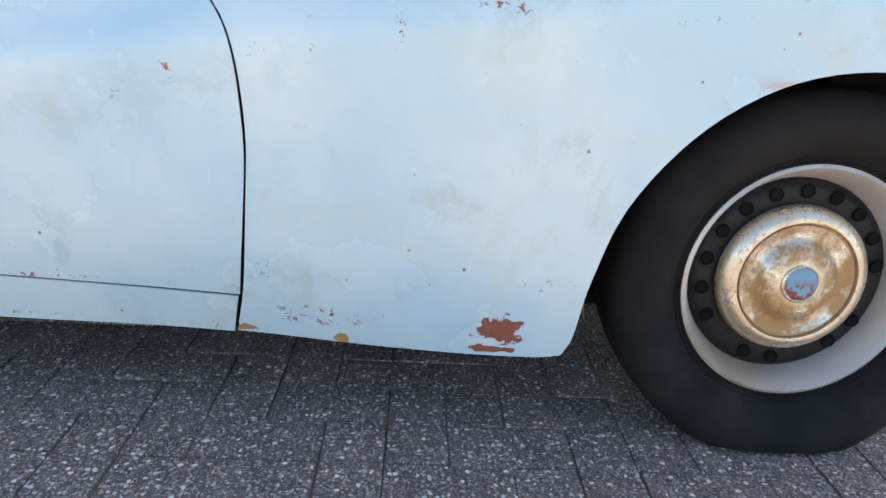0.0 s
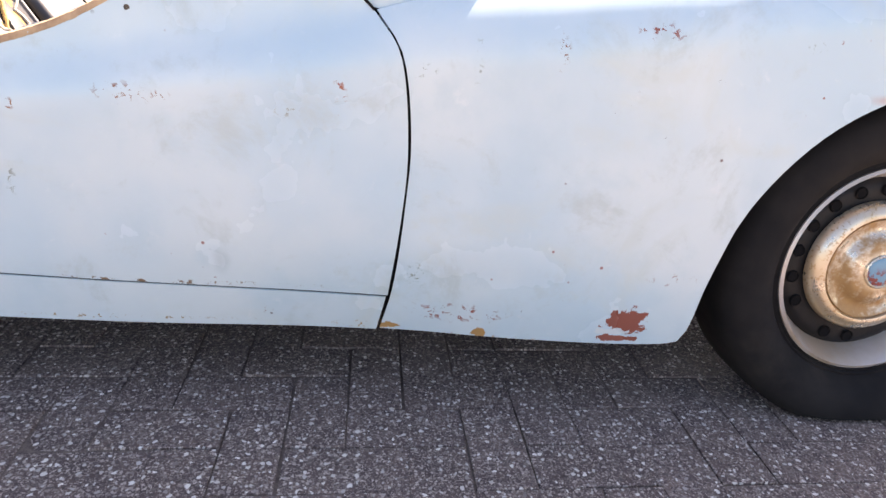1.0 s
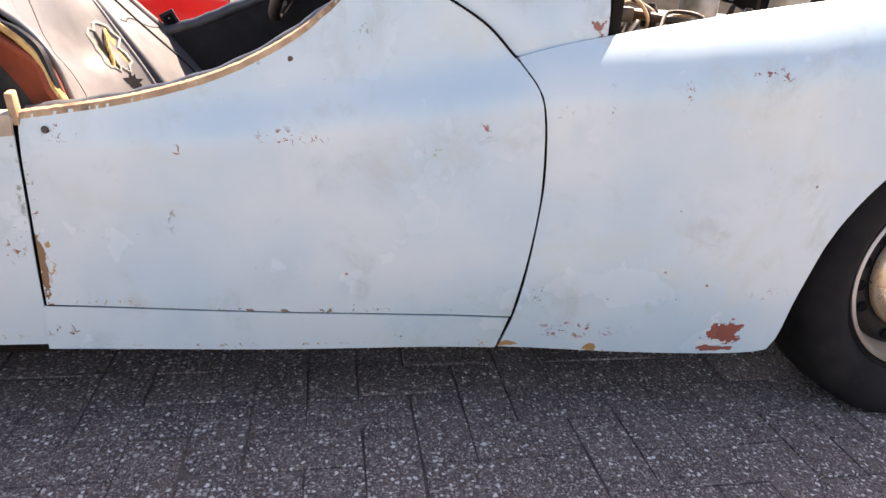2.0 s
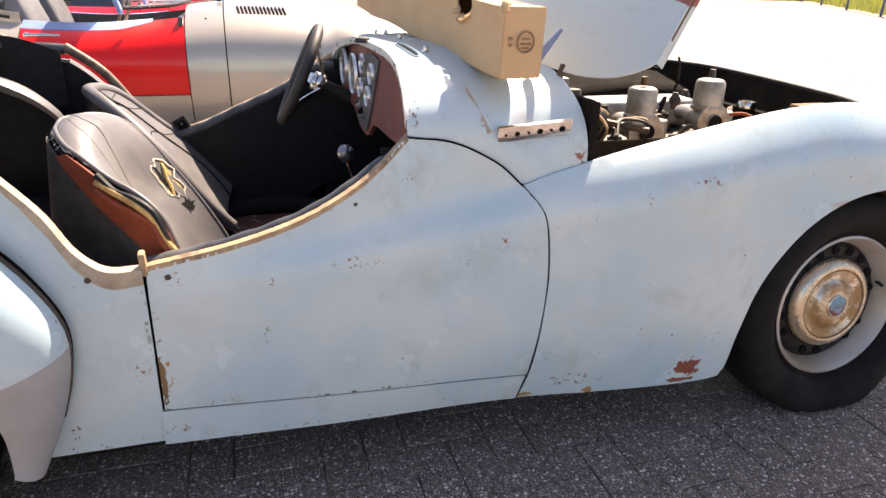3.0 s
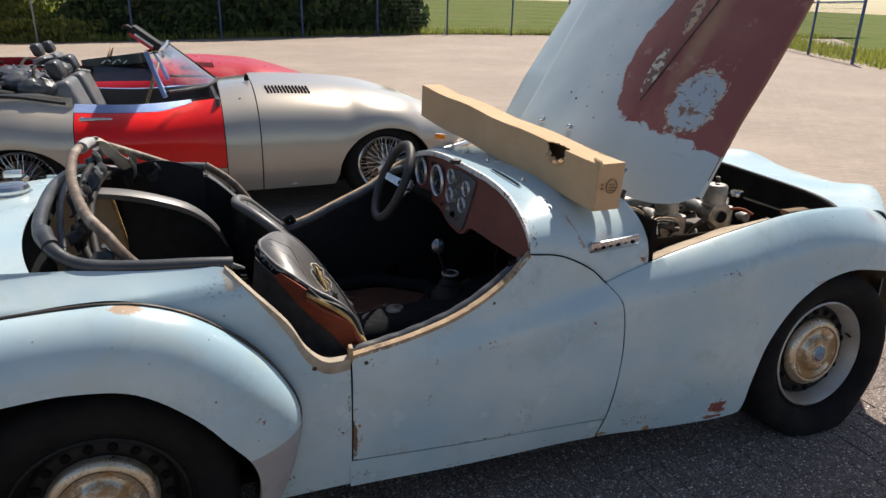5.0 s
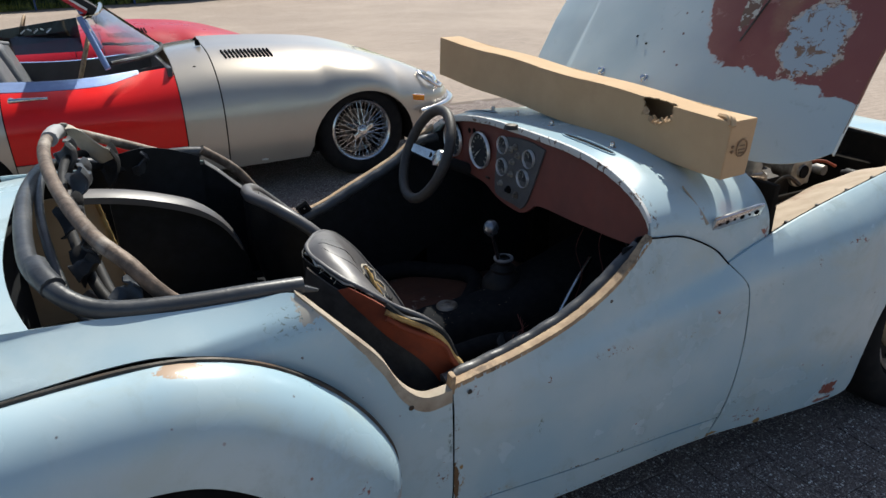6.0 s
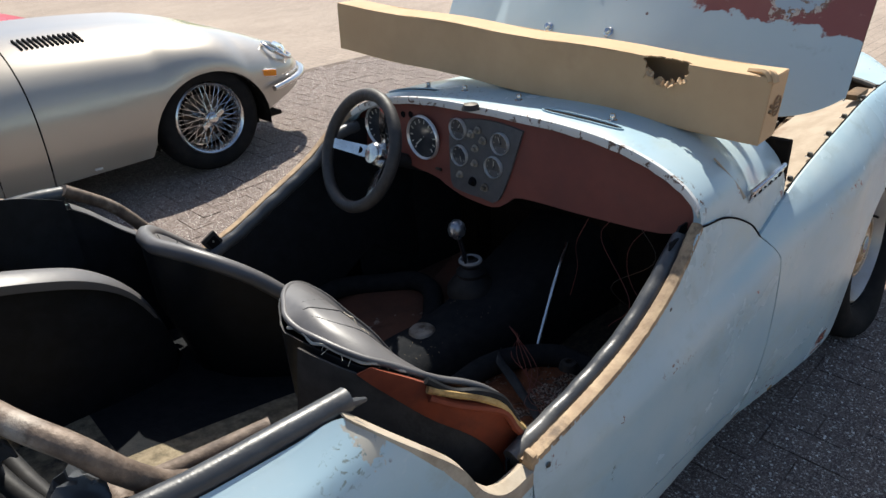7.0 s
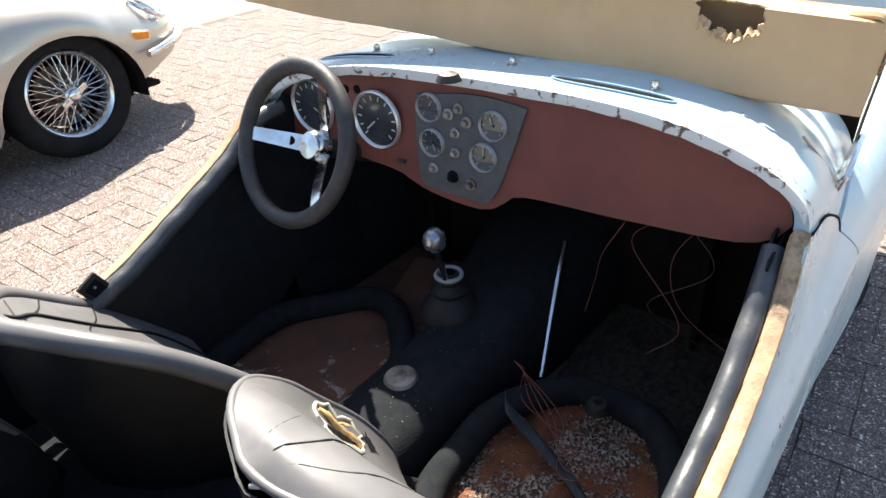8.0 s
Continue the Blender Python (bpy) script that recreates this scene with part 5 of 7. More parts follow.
for s in (-1, 1):
    ring = [(0.86 + 0.27 * math.cos(a) * (1.0 if math.cos(a) > 0 else 0.9) + 0.006 * math.sin(5 * a + s), s * 0.300 + 0.19 * math.sin(a) + 0.005 * math.sin(7 * a), 0.322 + 0.005 * math.sin(4 * a + 2 * s)) for a in np.linspace(0, 2 * math.pi, 48, endpoint=False)]
    pan = part("seat_pan", tube(ring, 0.030, 12, closed=True), M_carpet, roadster, "black vinyl rim of a seat base without cushion")
    verts, faces = [], []
    rg = random.Random(7 + s)
    rows = []
    for k in range(9):
        q = max(0.01, k / 8)
        rows.append([Vector((0.86 + 0.26 * q * math.cos(a), s * 0.300 + 0.184 * q * math.sin(a), 0.300 + 0.012 * noise.noise((6 * q * math.cos(a), 6 * q * math.sin(a), 3 * s)))) for a in np.linspace(0, 2 * math.pi, 41)])
    part("seat_base", sheet(rows, True), M_base if s < 0 else M_pan, pan, "rusty seat base under crumbled padding" if s < 0 else "red-brown board of the seat base")
rg = random.Random(11)
crumbs = []
for k in range(900):
    s = -1
    a, q = rg.uniform(0, 6.28), math.sqrt(rg.random())
    x, y, z = 0.86 + 0.25 * q * math.cos(a), s * 0.300 + 0.178 * q * math.sin(a), 0.308
    if noise.noise((8 * x, 8 * y, 4.0)) < -0.05:
        continue
    d = rg.uniform(0.0012, 0.0048)
    t = pose(x, y, z, rg.uniform(0, 180), rg.uniform(0, 180), rg.uniform(0, 180))
    crumbs.append(([t @ Vector(v) for v in ((d, 0, 0), (-d, d * 0.6, 0), (-d * 0.5, -d, 0), (0, 0, d * 0.8))], [(0, 1, 2), (0, 3, 1), (1, 3, 2), (2, 3, 0)]))
tagged(part("crumbled_padding", join(*crumbs), M_debris, roadster, "crumbs of old seat padding", smooth=False), "", "", "", "stuff")
strap = spline([(1.00, -0.130, 0.350), (0.968, -0.155, 0.356), (0.949, -0.227, 0.330), (0.907, -0.317, 0.322), (0.86, -0.385, 0.318), (0.82, -0.44, 0.325)], 26)
part("seat_strap", sheet([[Vector((p[0] + w * 0.017, p[1] + w * 0.010, p[2] + 0.004 - 0.004 * w * w + 0.002 * math.sin(0.8 * k + 2 * w))) for w in np.linspace(-1, 1, 6)] for k, p in enumerate(strap)]), M_strap, roadster, "limp grey strap", solid=0.003)
part("floor_board", block((0.34, 0.16, 0.012), (1.17, 0.235, 0.30), 0.004, (0, -14, 8)), M_pan, roadster, "red-brown floor board beside the tunnel")
part("seat_knob", lathe([(0.008, 0.018), (0.018, 0.016), (0.022, 0.008), (0.024, 0.0)], 20, "z", (1.067, -0.29, 0.345)), M_black, roadster)
for s in (-1, 1):
    part("footwell_side", sheet([[Vector((x, s * y, z)) for x, y in ((1.06, 0.515), (1.2, 0.520), (1.5, 0.500))] for z in (0.2, 0.5, 0.755)]), M_carpet, roadster, "black lining of the footwell", solid=0.004)
part("footwell_mat", block((0.42, 0.40, 0.012), (1.31, -0.33, 0.236), 0.004, (0, -6, 0)), M_fleck, roadster, "muddy footwell floor")
rear_level = lambda x, y: table(x, [(-0.2, 0.50), (0.1, 0.49), (0.3, 0.46), (0.55, 0.41)]) + 0.006 * noise.noise((9 * x, 9 * y, 2.0))
# far part of the floor is coloured black to stand for shade there
for name, x0, x1, y0, y1, mat, lab in (("rear_floor", -0.18, 0.17, -0.49, 0.49, M_dirt, "dusty floor behind the seats"), ("rear_carpet", 0.17, 0.55, -0.49, 0.05, M_dirt, "dusty carpet behind the seats"), ("rear_mat", 0.17, 0.55, 0.05, 0.49, M_carpet, "far floor behind the seats, its shade put into a black colour")):
    part(name, sheet([[Vector((x, y, rear_level(x, y))) for y in np.linspace(y0, y1, 30)] for x in np.linspace(x0, x1, 18)], True), mat, roadster, lab, solid=0.006)
part("rear_step", block((0.02, 0.98, 0.2), (0.56, 0, 0.31), 0.004), M_carpet, roadster, "black step behind the seats")
rg = random.Random(5)
for k in range(4):
    x, y = 1.14 + 0.03 * k, -0.28 - 0.04 * k
    part("stray_wire", tube([(x, y, 0.71), (x + rg.uniform(-0.05, 0.05), y + rg.uniform(-0.08, 0.08), 0.63), (x + rg.uniform(-0.06, 0.1), y + rg.uniform(-0.08, 0.08), 0.53), (x + rg.uniform(-0.05, 0.1), y + rg.uniform(-0.1, 0.1), 0.45)], 0.0009, 5), rg.choice([M_dash, M_steel, M_guard]), roadster)
for k in range(5):
    part("stray_wire", tube([(1.09 - 0.01 * k, -0.12, 0.35 + 0.012 * k), (1.0, -0.17 - 0.02 * k, 0.355), (0.97 - 0.02 * k, -0.3, 0.345), (0.95, -0.38, 0.34)], 0.0009, 5), rg.choice([M_dash, M_dash, M_steel]), roadster)

# side walls of the cockpit and door trims
for s in (-1, 1):
    rows = []
    for p in spline([(0.597, 0.553)] + DOORTOP if s < 0 else [(0.58, 0.588)] + DOORTOP_FAR, 30):
        rows.append([Vector((p[0], s * (side_y(p[0], p[1]) - 0.045), p[1] - d)) for d in (0.012, 0.12, 0.42)])
    rows.append([Vector((1.505, s * 0.525, z)) for z in (0.76, 0.64, 0.14)])
    part("door_card", sheet(rows, s < 0), M_vinyl_dark, wings[0 if s < 0 else 1][1], "black vinyl door card", solid=0.004)
    rows = []
    for p in spline(DOORTOP if s < 0 else DOORTOP_FAR, 110):
        y = side_y(p[0], p[1])
        k = 0.0007 * noise.noise((60 * p[0], 0.3, s)) + 0.0009 * noise.noise((190 * p[0], 0.8, s))
        rows.append([Vector((p[0], s * (y - d - k), p[1] + h + k)) for d, h in ((-0.001, -0.005), (0.0, 0.004), (0.010, 0.006), (0.019, 0.004), (0.023, -0.006))])
    part("door_cap", sheet(rows, s < 0), M_tan, wings[0 if s < 0 else 1][1], "worn tan strip along the door top", solid=0.003)
    part("door_roll", tube([(p[0], s * (side_y(p[0], p[1]) - 0.039), p[1] - 0.008 - 0.35 * max(0.0, p[0] - 1.04) + 0.0012 * math.sin(90 * p[0])) for p in spline(DOORTOP if s < 0 else DOORTOP_FAR, 40)], 0.017, 12), M_roll, wings[0 if s < 0 else 1][1], "creased black padded roll")
    rows = []
    for p in spline((CUT if s < 0 else CUT_FAR)[::-1], 40):
        y = quarter_y(p[0], p[1])
        t = 0.020 + 0.012 * math.sin(9 * p[0]) ** 2
        rows.append([Vector((p[0], s * (y + 0.002), p[1] - t)), Vector((p[0], s * (y + 0.003), p[1] + 0.002)), Vector((p[0], s * (y - 0.014), p[1] + 0.006)), Vector((p[0], s * (y - 0.028), p[1] - 0.004))])
    part("cut_edging", sheet(rows, s < 0), M_edging if s < 0 else M_vinyl, roadster, "grimy beige edging of the door cut-out", solid=0.003)
    rows = []
    for p in spline((CUT if s < 0 else CUT_FAR)[::-1], 24):
        rows.append([Vector((p[0], s * (quarter_y(p[0], p[1]) - 0.024), p[1] - 0.004)), Vector((p[0] - 0.01, s * 0.50, 0.40))])
    rows = [[Vector((-0.12, s * 0.455, 0.84)), Vector((-0.12, s * 0.47, 0.40))]] + rows
    part("cockpit_side", sheet(rows), M_vinyl_dark, roadster, "black side trim behind the door", solid=0.003)
part("latch_lug", block((0.012, 0.02, 0.05), (0.60, -0.548, 0.565), 0.004, (10, 0, 0)), M_tan, roadster, "bent latch plate at the door gap")
lock = part("door_lock", block((0.070, 0.008, 0.044), (0.611, 0.503, 0.606), 0.003, (0, 62, 0)), M_black, wings[1][1], "square black lock box")
part("lock_plate", block((0.050, 0.003, 0.028), (0.611, 0.4980, 0.606), 0.001, (0, 62, 0)), M_gap, lock)
for dx, dz in ((-0.006, 0.014), (0.006, -0.012)):
    part("lock_screw", lathe([(0.0001, -0.002), (0.002, -0.002), (0.003, 0.0)], 10, "y", (0.611 + dx, 0.4962, 0.606 + dz)), M_alu, lock)
for x, y, z in ((0.64, -0.553, 0.535), (1.0, -0.556, 0.655), (0.36, -0.503, 0.755), (0.42, -0.535, 0.655), (0.505, -0.557, 0.545)):
    part("screw", lathe([(0.0001, -0.002), (0.004, -0.002), (0.006, 0.0)], 10, "y", (x, y - 0.003, z)), M_steel, roadster)

# seats: deeply reclined bucket backs with a rolled rim
OUTER = [(0.77, 0.49, 0.40), (0.70, 0.52, 0.50), (0.58, 0.46, 0.62), (0.475, 0.392, 0.732), (0.432, 0.31, 0.762), (0.428, 0.245, 0.766)]
OUTER_TORN = [(0.70, 0.50, 0.42), (0.665, 0.51, 0.549), (0.640, 0.505, 0.625), (0.60, 0.485, 0.668), (0.548, 0.45, 0.694), (0.50, 0.415, 0.727), (0.462, 0.375, 0.748), (0.436, 0.31, 0.764), (0.428, 0.245, 0.766)]
INNER_TORN = [(0.755, 0.105, 0.38), (0.742, 0.108, 0.42), (0.715, 0.114, 0.48), (0.672, 0.116, 0.56), (0.622, 0.108, 0.634), (0.580, 0.104, 0.695), (0.525, 0.112, 0.748), (0.475, 0.155, 0.768), (0.432, 0.230, 0.772)]
INNER = [(0.79, 0.075, 0.38), (0.72, 0.052, 0.47), (0.63, 0.050, 0.60), (0.55, 0.078, 0.695), (0.475, 0.140, 0.752), (0.428, 0.235, 0.766)]


def bucket(s, shift, inboard):
    o = [Vector((x + shift, s * y + inboard, z)) for x, y, z in spline(OUTER if s > 0 else OUTER_TORN, 30)]
    n = [Vector((x + shift, s * y + inboard, z)) for x, y, z in spline(INNER if s > 0 else INNER_TORN, 30)]
    face = Vector((0.72, 0, 0.69))
    rows = []
    for i, (a, b) in enumerate(zip(o, n)):
        wide = (a - b).length
        row = []
        for t in np.linspace(0, 1, 21):
            q = math.sin(math.pi * t)
            if s > 0:
                row.append(a.lerp(b, t) + face * (-0.050 * q * min(1, wide / 0.3) + 0.016 * q ** 0.3))
            else:
                hollow, dome = min(1.0, max(0.0, (22.0 - i) / 9)), min(1.0, max(0.0, (i - 15) / 6)) * (1 - t) ** 0.6
                row.append(a.lerp(b, t) + face * -0.070 * hollow * max(0.0, q) ** 0.75 * (0.5 + 0.5 * min(1.0, t / 0.7)) + face * 0.030 * dome * max(0.0, q) ** 0.6 * min(1, wide / 0.12))
        rows.append(row)
    seat = part("seat", sheet(rows, s < 0), M_vinyl, roadster, "grey vinyl bucket seat back, split and torn" if s < 0 else "grey vinyl bucket seat back", solid=0.004)
    rim = o + n[::-1]
    part("rim_roll", tube([p - face * 0.002 for p in rim[::2]], 0.0175 if s > 0 else 0.0055, 10, 90), M_vinyl, seat, "padded vinyl rim")
    foot = lambda p, k: Vector((p.x + 0.03 + 0.10 * k, 0.25 * s * 0.25 + p.y * 0.75, max(0.30, p.z - 0.42)))
    shell = [[p + Vector((-0.012, 0, -0.01)), p.lerp(foot(p, 0), 0.35) + Vector((-0.025, 0, 0)), p.lerp(foot(p, 0), 0.7), foot(p, 0)] for p in rim]
    part("shell", sheet(shell, s > 0), M_vinyl_dark, seat, "black outer shell", solid=0.003)
    if s > 0:
        for k in (11, 17, 22):
            part("stitch_seam", tube([rows[k + round(5 * math.sin(math.pi * i / 20))][i] + face * 0.002 for i in range(1, 20, 2)] if k < 22 else [rows[k][i] + face * 0.002 for i in range(2, 19, 2)], 0.0018, 6), M_vinyl_dark, seat)
        part("piping", tube([rows[i][4 if i < 22 else 5] + face * 0.003 for i in range(0, 28, 2)], 0.0032, 6), M_vinyl_dark, seat, "dark piping")
    else:
        for col, i0, i1, r in ((8, 3, 28, 0.0019), (4, 14, 28, 0.0013), (12, 22, 28, 0.0010)):
            part("stitch_seam", tube([rows[i][col] + face * 0.0012 for i in range(i0, i1)], r, 6), M_vinyl_dark, seat, "dark stitched seam")
    return seat, rows, o


torn, face_rows, edge = bucket(-1, -0.005, 0.042)
bucket(1, -0.030, 0.025)
# torn side of the near seat: bare board, curled vinyl, foam
def below(p, i, t):
    """Along the torn side, from its upper edge down to the floor; the board widens towards the foot."""
    deep = 0.006 + 0.150 * max(0.0, 1 - i / 22.0) ** 0.8
    return p + Vector((-0.020 * t, -0.016 + 0.010 * t, -0.012 - deep * t))


part("exposed_board", sheet([[below(p, i, t) for t in np.linspace(0, 1, 6)] for i, p in enumerate(edge[:23])]), M_orange, torn, "bare orange board under the torn cover", solid=0.006)
part("grey_backing", sheet([[below(p, i, 1.0).lerp(Vector((p.x - 0.07, p.y + 0.02, 0.40)), t) + Vector((0, 0.004, 0)) for t in np.linspace(0, 1, 6)] for i, p in enumerate(edge[:28])]), M_felt, torn, "grey felt backing", solid=0.004)
rg = random.Random(3)
for k in range(3):
    part("torn_edge", tube([p + Vector((rg.uniform(-0.006, 0.006), -0.022 - 0.004 * k, -0.012 - 0.012 * k + rg.uniform(-0.006, 0.006))) for p in edge[2 + 2 * k:20:2]], 0.007, 7, 44), (M_vinyl_dark, M_foam, M_orange)[k], torn, "curled torn edge")
fray = [edge[i] + Vector((-0.006 + rg.uniform(-0.003, 0.003), rg.uniform(-0.003, 0.003), -0.004 + rg.uniform(-0.004, 0.003))) for i in range(17, 30)]
part("frayed_hem", tube(fray, 0.0028, 6, 60), M_cloth, torn, "white frayed hem of the cover")
for k in range(9):
    p = edge[17 + k % 12].lerp(edge[18 + k % 12], rg.random())
    part("frayed_thread", tube([p + Vector((-0.006, 0, -0.004)), p + Vector((-0.012 + rg.uniform(-0.008, 0.006), rg.uniform(-0.010, 0.010), -0.007 - rg.uniform(0, 0.006)))], 0.0007, 4, 3), M_cloth, torn)
# split in the face with foam showing; places on the face run along it (0 to 29) and across it (0 to 20)
def on_face(i, j, up=0.0):
    i, j = min(28.99, max(0.0, i)), min(19.99, max(0.0, j))
    k, l = int(i), int(j)
    a, b = face_rows[k][l].lerp(face_rows[k][l + 1], j - l), face_rows[k + 1][l].lerp(face_rows[k + 1][l + 1], j - l)
    return a.lerp(b, i - k) + Vector((0.72, 0, 0.69)) * up


def face_patch(centre, size, up, seed, wobble=0.25, n=22):
    r = random.Random(seed)
    reach = [1 + r.uniform(-wobble, wobble) for _ in range(n)]
    rings = [[on_face(centre[0] + size[0] * q * reach[k] * math.cos(2 * math.pi * k / n), centre[1] + size[1] * q * reach[k] * math.sin(2 * math.pi * k / n), up) for k in range(n)] for q in (0.02, 0.5, 1.0)]
    verts = [p for ring_ in rings for p in ring_]
    faces = [(g * n + k, g * n + (k + 1) % n, (g + 1) * n + (k + 1) % n, (g + 1) * n + k) for g in (0, 1) for k in range(n)]
    return verts, faces, rings[-1]


v, f, hem = face_patch((12.8, 17.9), (2.5, 1.5), 0.002, 5)
part("split_foam", (v, f), M_foam, torn, "yellow foam in the split")
part("curled_lip", tube(hem, 0.0032, 6, closed=True), M_cloth, torn, "pale curled edge of the split")
part("split_gap", face_patch((12.6, 17.5), (2.0, 0.35), 0.0035, 6)[:2], M_gap, torn)
part("split_gap", face_patch((9.0, 18.0), (0.9, 0.9), 0.003, 8, 0.4)[:2], M_gap, torn)
for k in range(4):
    part("foam_tongue", tube([on_face(14.6 - 0.7 * k, 18.9 - 0.3 * k, 0.003), on_face(14.0 - 0.7 * k, 18.4 - 0.3 * k, 0.007), on_face(13.2 - 0.7 * k, 18.0 - 0.3 * k, 0.003)], 0.0035, 7), M_foam, torn, "ragged tongue of foam")

# arched black panel with a grey top roll, and the tan board behind it
arc_s = spline([(-0.05, 0.20, 0.86), (0.06, 0.21, 0.842), (0.16, 0.22, 0.812), (0.25, 0.235, 0.768), (0.32, 0.25, 0.695), (0.365, 0.268, 0.585), (0.385, 0.28, 0.48)], 34)
bench = part("bench_back", sheet([[Vector(p), Vector((p[0], p[1] + 0.02, min(p[2] - 0.01, 0.46)))] for p in arc_s if p[0] > 0.035]), M_vinyl_dark, roadster, "black arched side of the rear bench", solid=0.02)
rows = []
for i, p in enumerate(arc_s[:30]):
    w = 0.030 * min(1.0, (29.3 - i) / 14)
    q = arc_s[min(i + 1, 33)] - arc_s[max(i - 1, 0)]
    nx, nz = -q[2], q[0]
    l = math.hypot(nx, nz)
    nx, nz = nx / l, nz / l
    rows.append([Vector((p[0] + nx * h * w / 0.03, p[1] + dy * w / 0.03, p[2] + nz * h * w / 0.03)) for dy, h in ((-0.034, -0.014), (-0.036, 0.002), (-0.015, 0.012), (0.012, 0.010), (0.016, -0.01))])
part("bench_roll", sheet(rows), M_vinyl, bench, "grey vinyl top roll", solid=0.003)
part("back_board", plate([(-0.24, 0.52), (0.06, 0.52), (0.045, 0.62), (0.012, 0.848), (-0.115, 0.845), (-0.20, 0.70)], 0.006, lambda x, z, d: Vector((x, 0.232 + d, z))), M_fibre, roadster, "tan fibreboard panel beside the hood well", smooth=False)
part("board_strip", tube([(0.064, 0.226, 0.54), (0.042, 0.226, 0.68), (0.014, 0.224, 0.85)], 0.006, 6), M_foam, roadster, "pale edge strip of the board")
part("rear_shelf", block((0.10, 0.90, 0.4), (-0.22, 0, 0.62), 0.01), M_carpet, roadster, "black rear wall of the cockpit")

# folded hood frame and its trim
hood = part("hood_frame", tube([(0.26, -0.455, 0.765), (0.147, -0.45, 0.813), (0.103, -0.45, 0.856), (0.068, -0.43, 0.905), (0.02, -0.34, 0.935), (-0.03, -0.12, 0.962), (-0.055, 0.1, 0.98), (-0.055, 0.25, 0.985), (-0.03, 0.40, 0.975), (0.08, 0.47, 0.92), (0.20, 0.49, 0.865)], 0.0135, 10, 70), M_tube, roadster, "folded hood frame of rusty tubes with black cloth rags")
for dx, dz, r, m in ((0.02, -0.035, 0.010, M_black), (-0.025, -0.05, 0.009, M_roll), (0.045, -0.075, 0.010, M_black)):
    pts = [(0.06 + dx, -0.42, 0.80 + dz * 0.4), (0.015 + dx, -0.40, 0.84 + dz * 0.7), (-0.02 + dx, -0.30, 0.89 + dz), (-0.05 + dx, -0.06, 0.94 + dz + rng.uniform(-0.01, 0.01)), (-0.05 + dx, 0.2, 0.965 + dz), (-0.02 + dx, 0.38, 0.95 + dz), (0.10 + dx, 0.46, 0.90 + dz)]
    part("hoop", tube(pts, r, 10, 50), m, hood, "folded hood hoop")
rags = random.Random(14)
for cx, cy, cz, w, h in ((0.0, -0.33, 0.90, 0.11, 0.07), (-0.02, -0.16, 0.93, 0.12, 0.05), (0.05, -0.41, 0.855, 0.08, 0.06), (0.0, 0.05, 0.945, 0.14, 0.06), (0.06, 0.40, 0.90, 0.12, 0.10), (0.14, 0.455, 0.87, 0.10, 0.07), (-0.03, 0.30, 0.95, 0.10, 0.08)):
    ph = rags.uniform(0, 6)
    rows = []
    for i in range(12):
        u = i / 11 - 0.5
        rows.append([Vector((cx + 0.022 * math.cos(3.4 * (v - 0.3)) + 0.008 * math.sin(9 * u + ph), cy + u * w + 0.006 * math.sin(11 * v + ph), cz + 0.02 - h * v * (0.8 + 0.4 * math.sin(7 * u + ph)) + 0.010 * noise.noise((14 * u, 9 * v, ph)))) for v in np.linspace(0, 1, 9)])
    part("hood_rag", sheet(rows), rags.choice([M_vinyl_dark, M_roll, M_black]), hood, "crumpled rag of black hood cloth", solid=0.003)
TRIM = [(0.335, -0.484, 0.824), (0.25, -0.487, 0.832), (0.119, -0.485, 0.840), (0.01, -0.47, 0.854), (-0.05, -0.42, 0.885), (-0.085, -0.30, 0.905), (-0.10, 0.0, 0.92), (-0.085, 0.30, 0.905), (-0.05, 0.42, 0.885), (0.01, 0.47, 0.866), (0.119, 0.485, 0.86), (0.25, 0.487, 0.86), (0.31, 0.485, 0.855)]
part("hood_trim", tube(TRIM, 0.016, 12, 90), M_roll, hood, "black padded trim round the hood well")
part("trim_rag", tube([(0.33, -0.487, 0.820), (0.346, -0.486, 0.814), (0.362, -0.485, 0.808)], 0.009, 8, taper=(1.0, 0.35)), M_roll, hood, "frayed end of the trim")
part("trim_collar", tube([(-0.045, -0.425, 0.885), (-0.06, -0.39, 0.895), (-0.07, -0.35, 0.90)], 0.020, 10), M_roll, hood, "grey sleeve on the trim")
part("hood_link", tube([(0.26, -0.43, 0.80), (0.12, -0.39, 0.79), (0.03, -0.36, 0.80), (-0.01, -0.33, 0.82)], 0.013, 10), M_tube, hood, "rusty pivot link")
part("link_bolt", lathe([(0.0001, -0.022), (0.012, -0.022), (0.016, -0.014), (0.016, 0.0)], 16, "y", (0.09, -0.385, 0.79)), M_tube, hood)
part("side_stay", tube([(0.31, 0.475, 0.865), (0.40, 0.49, 0.79), (0.47, 0.50, 0.69), (0.52, 0.505, 0.62)], 0.014, 10), M_tube, roadster, "worn edge of the far door cut-out")
rows = []
for i in range(14):
    u = i / 13
    rows.append([Vector((0.30 - 0.30 * u, 0.455 - 0.03 * math.sin(3 * u), 0.85 + 0.05 * math.sin(math.pi * u) - t * (0.15 + 0.04 * math.sin(7 * u)))) for t in np.linspace(0, 1, 6)])
part("hood_cloth", sheet(rows), M_vinyl_dark, hood, "black hood cloth hanging in folds", solid=0.004)
rows = []
for i in range(10):
    u = i / 9
    rows.append([Vector((-0.02 + 0.09 * u + 0.01 * math.sin(6 * t), 0.36 + 0.05 * t, 0.985 - 0.05 * u - 0.10 * t * u + 0.012 * math.sin(5 * u + 3 * t))) for t in np.linspace(0, 1, 8)])
part("cloth_rag", sheet(rows), M_cloth, hood, "cream cloth rag", solid=0.003)
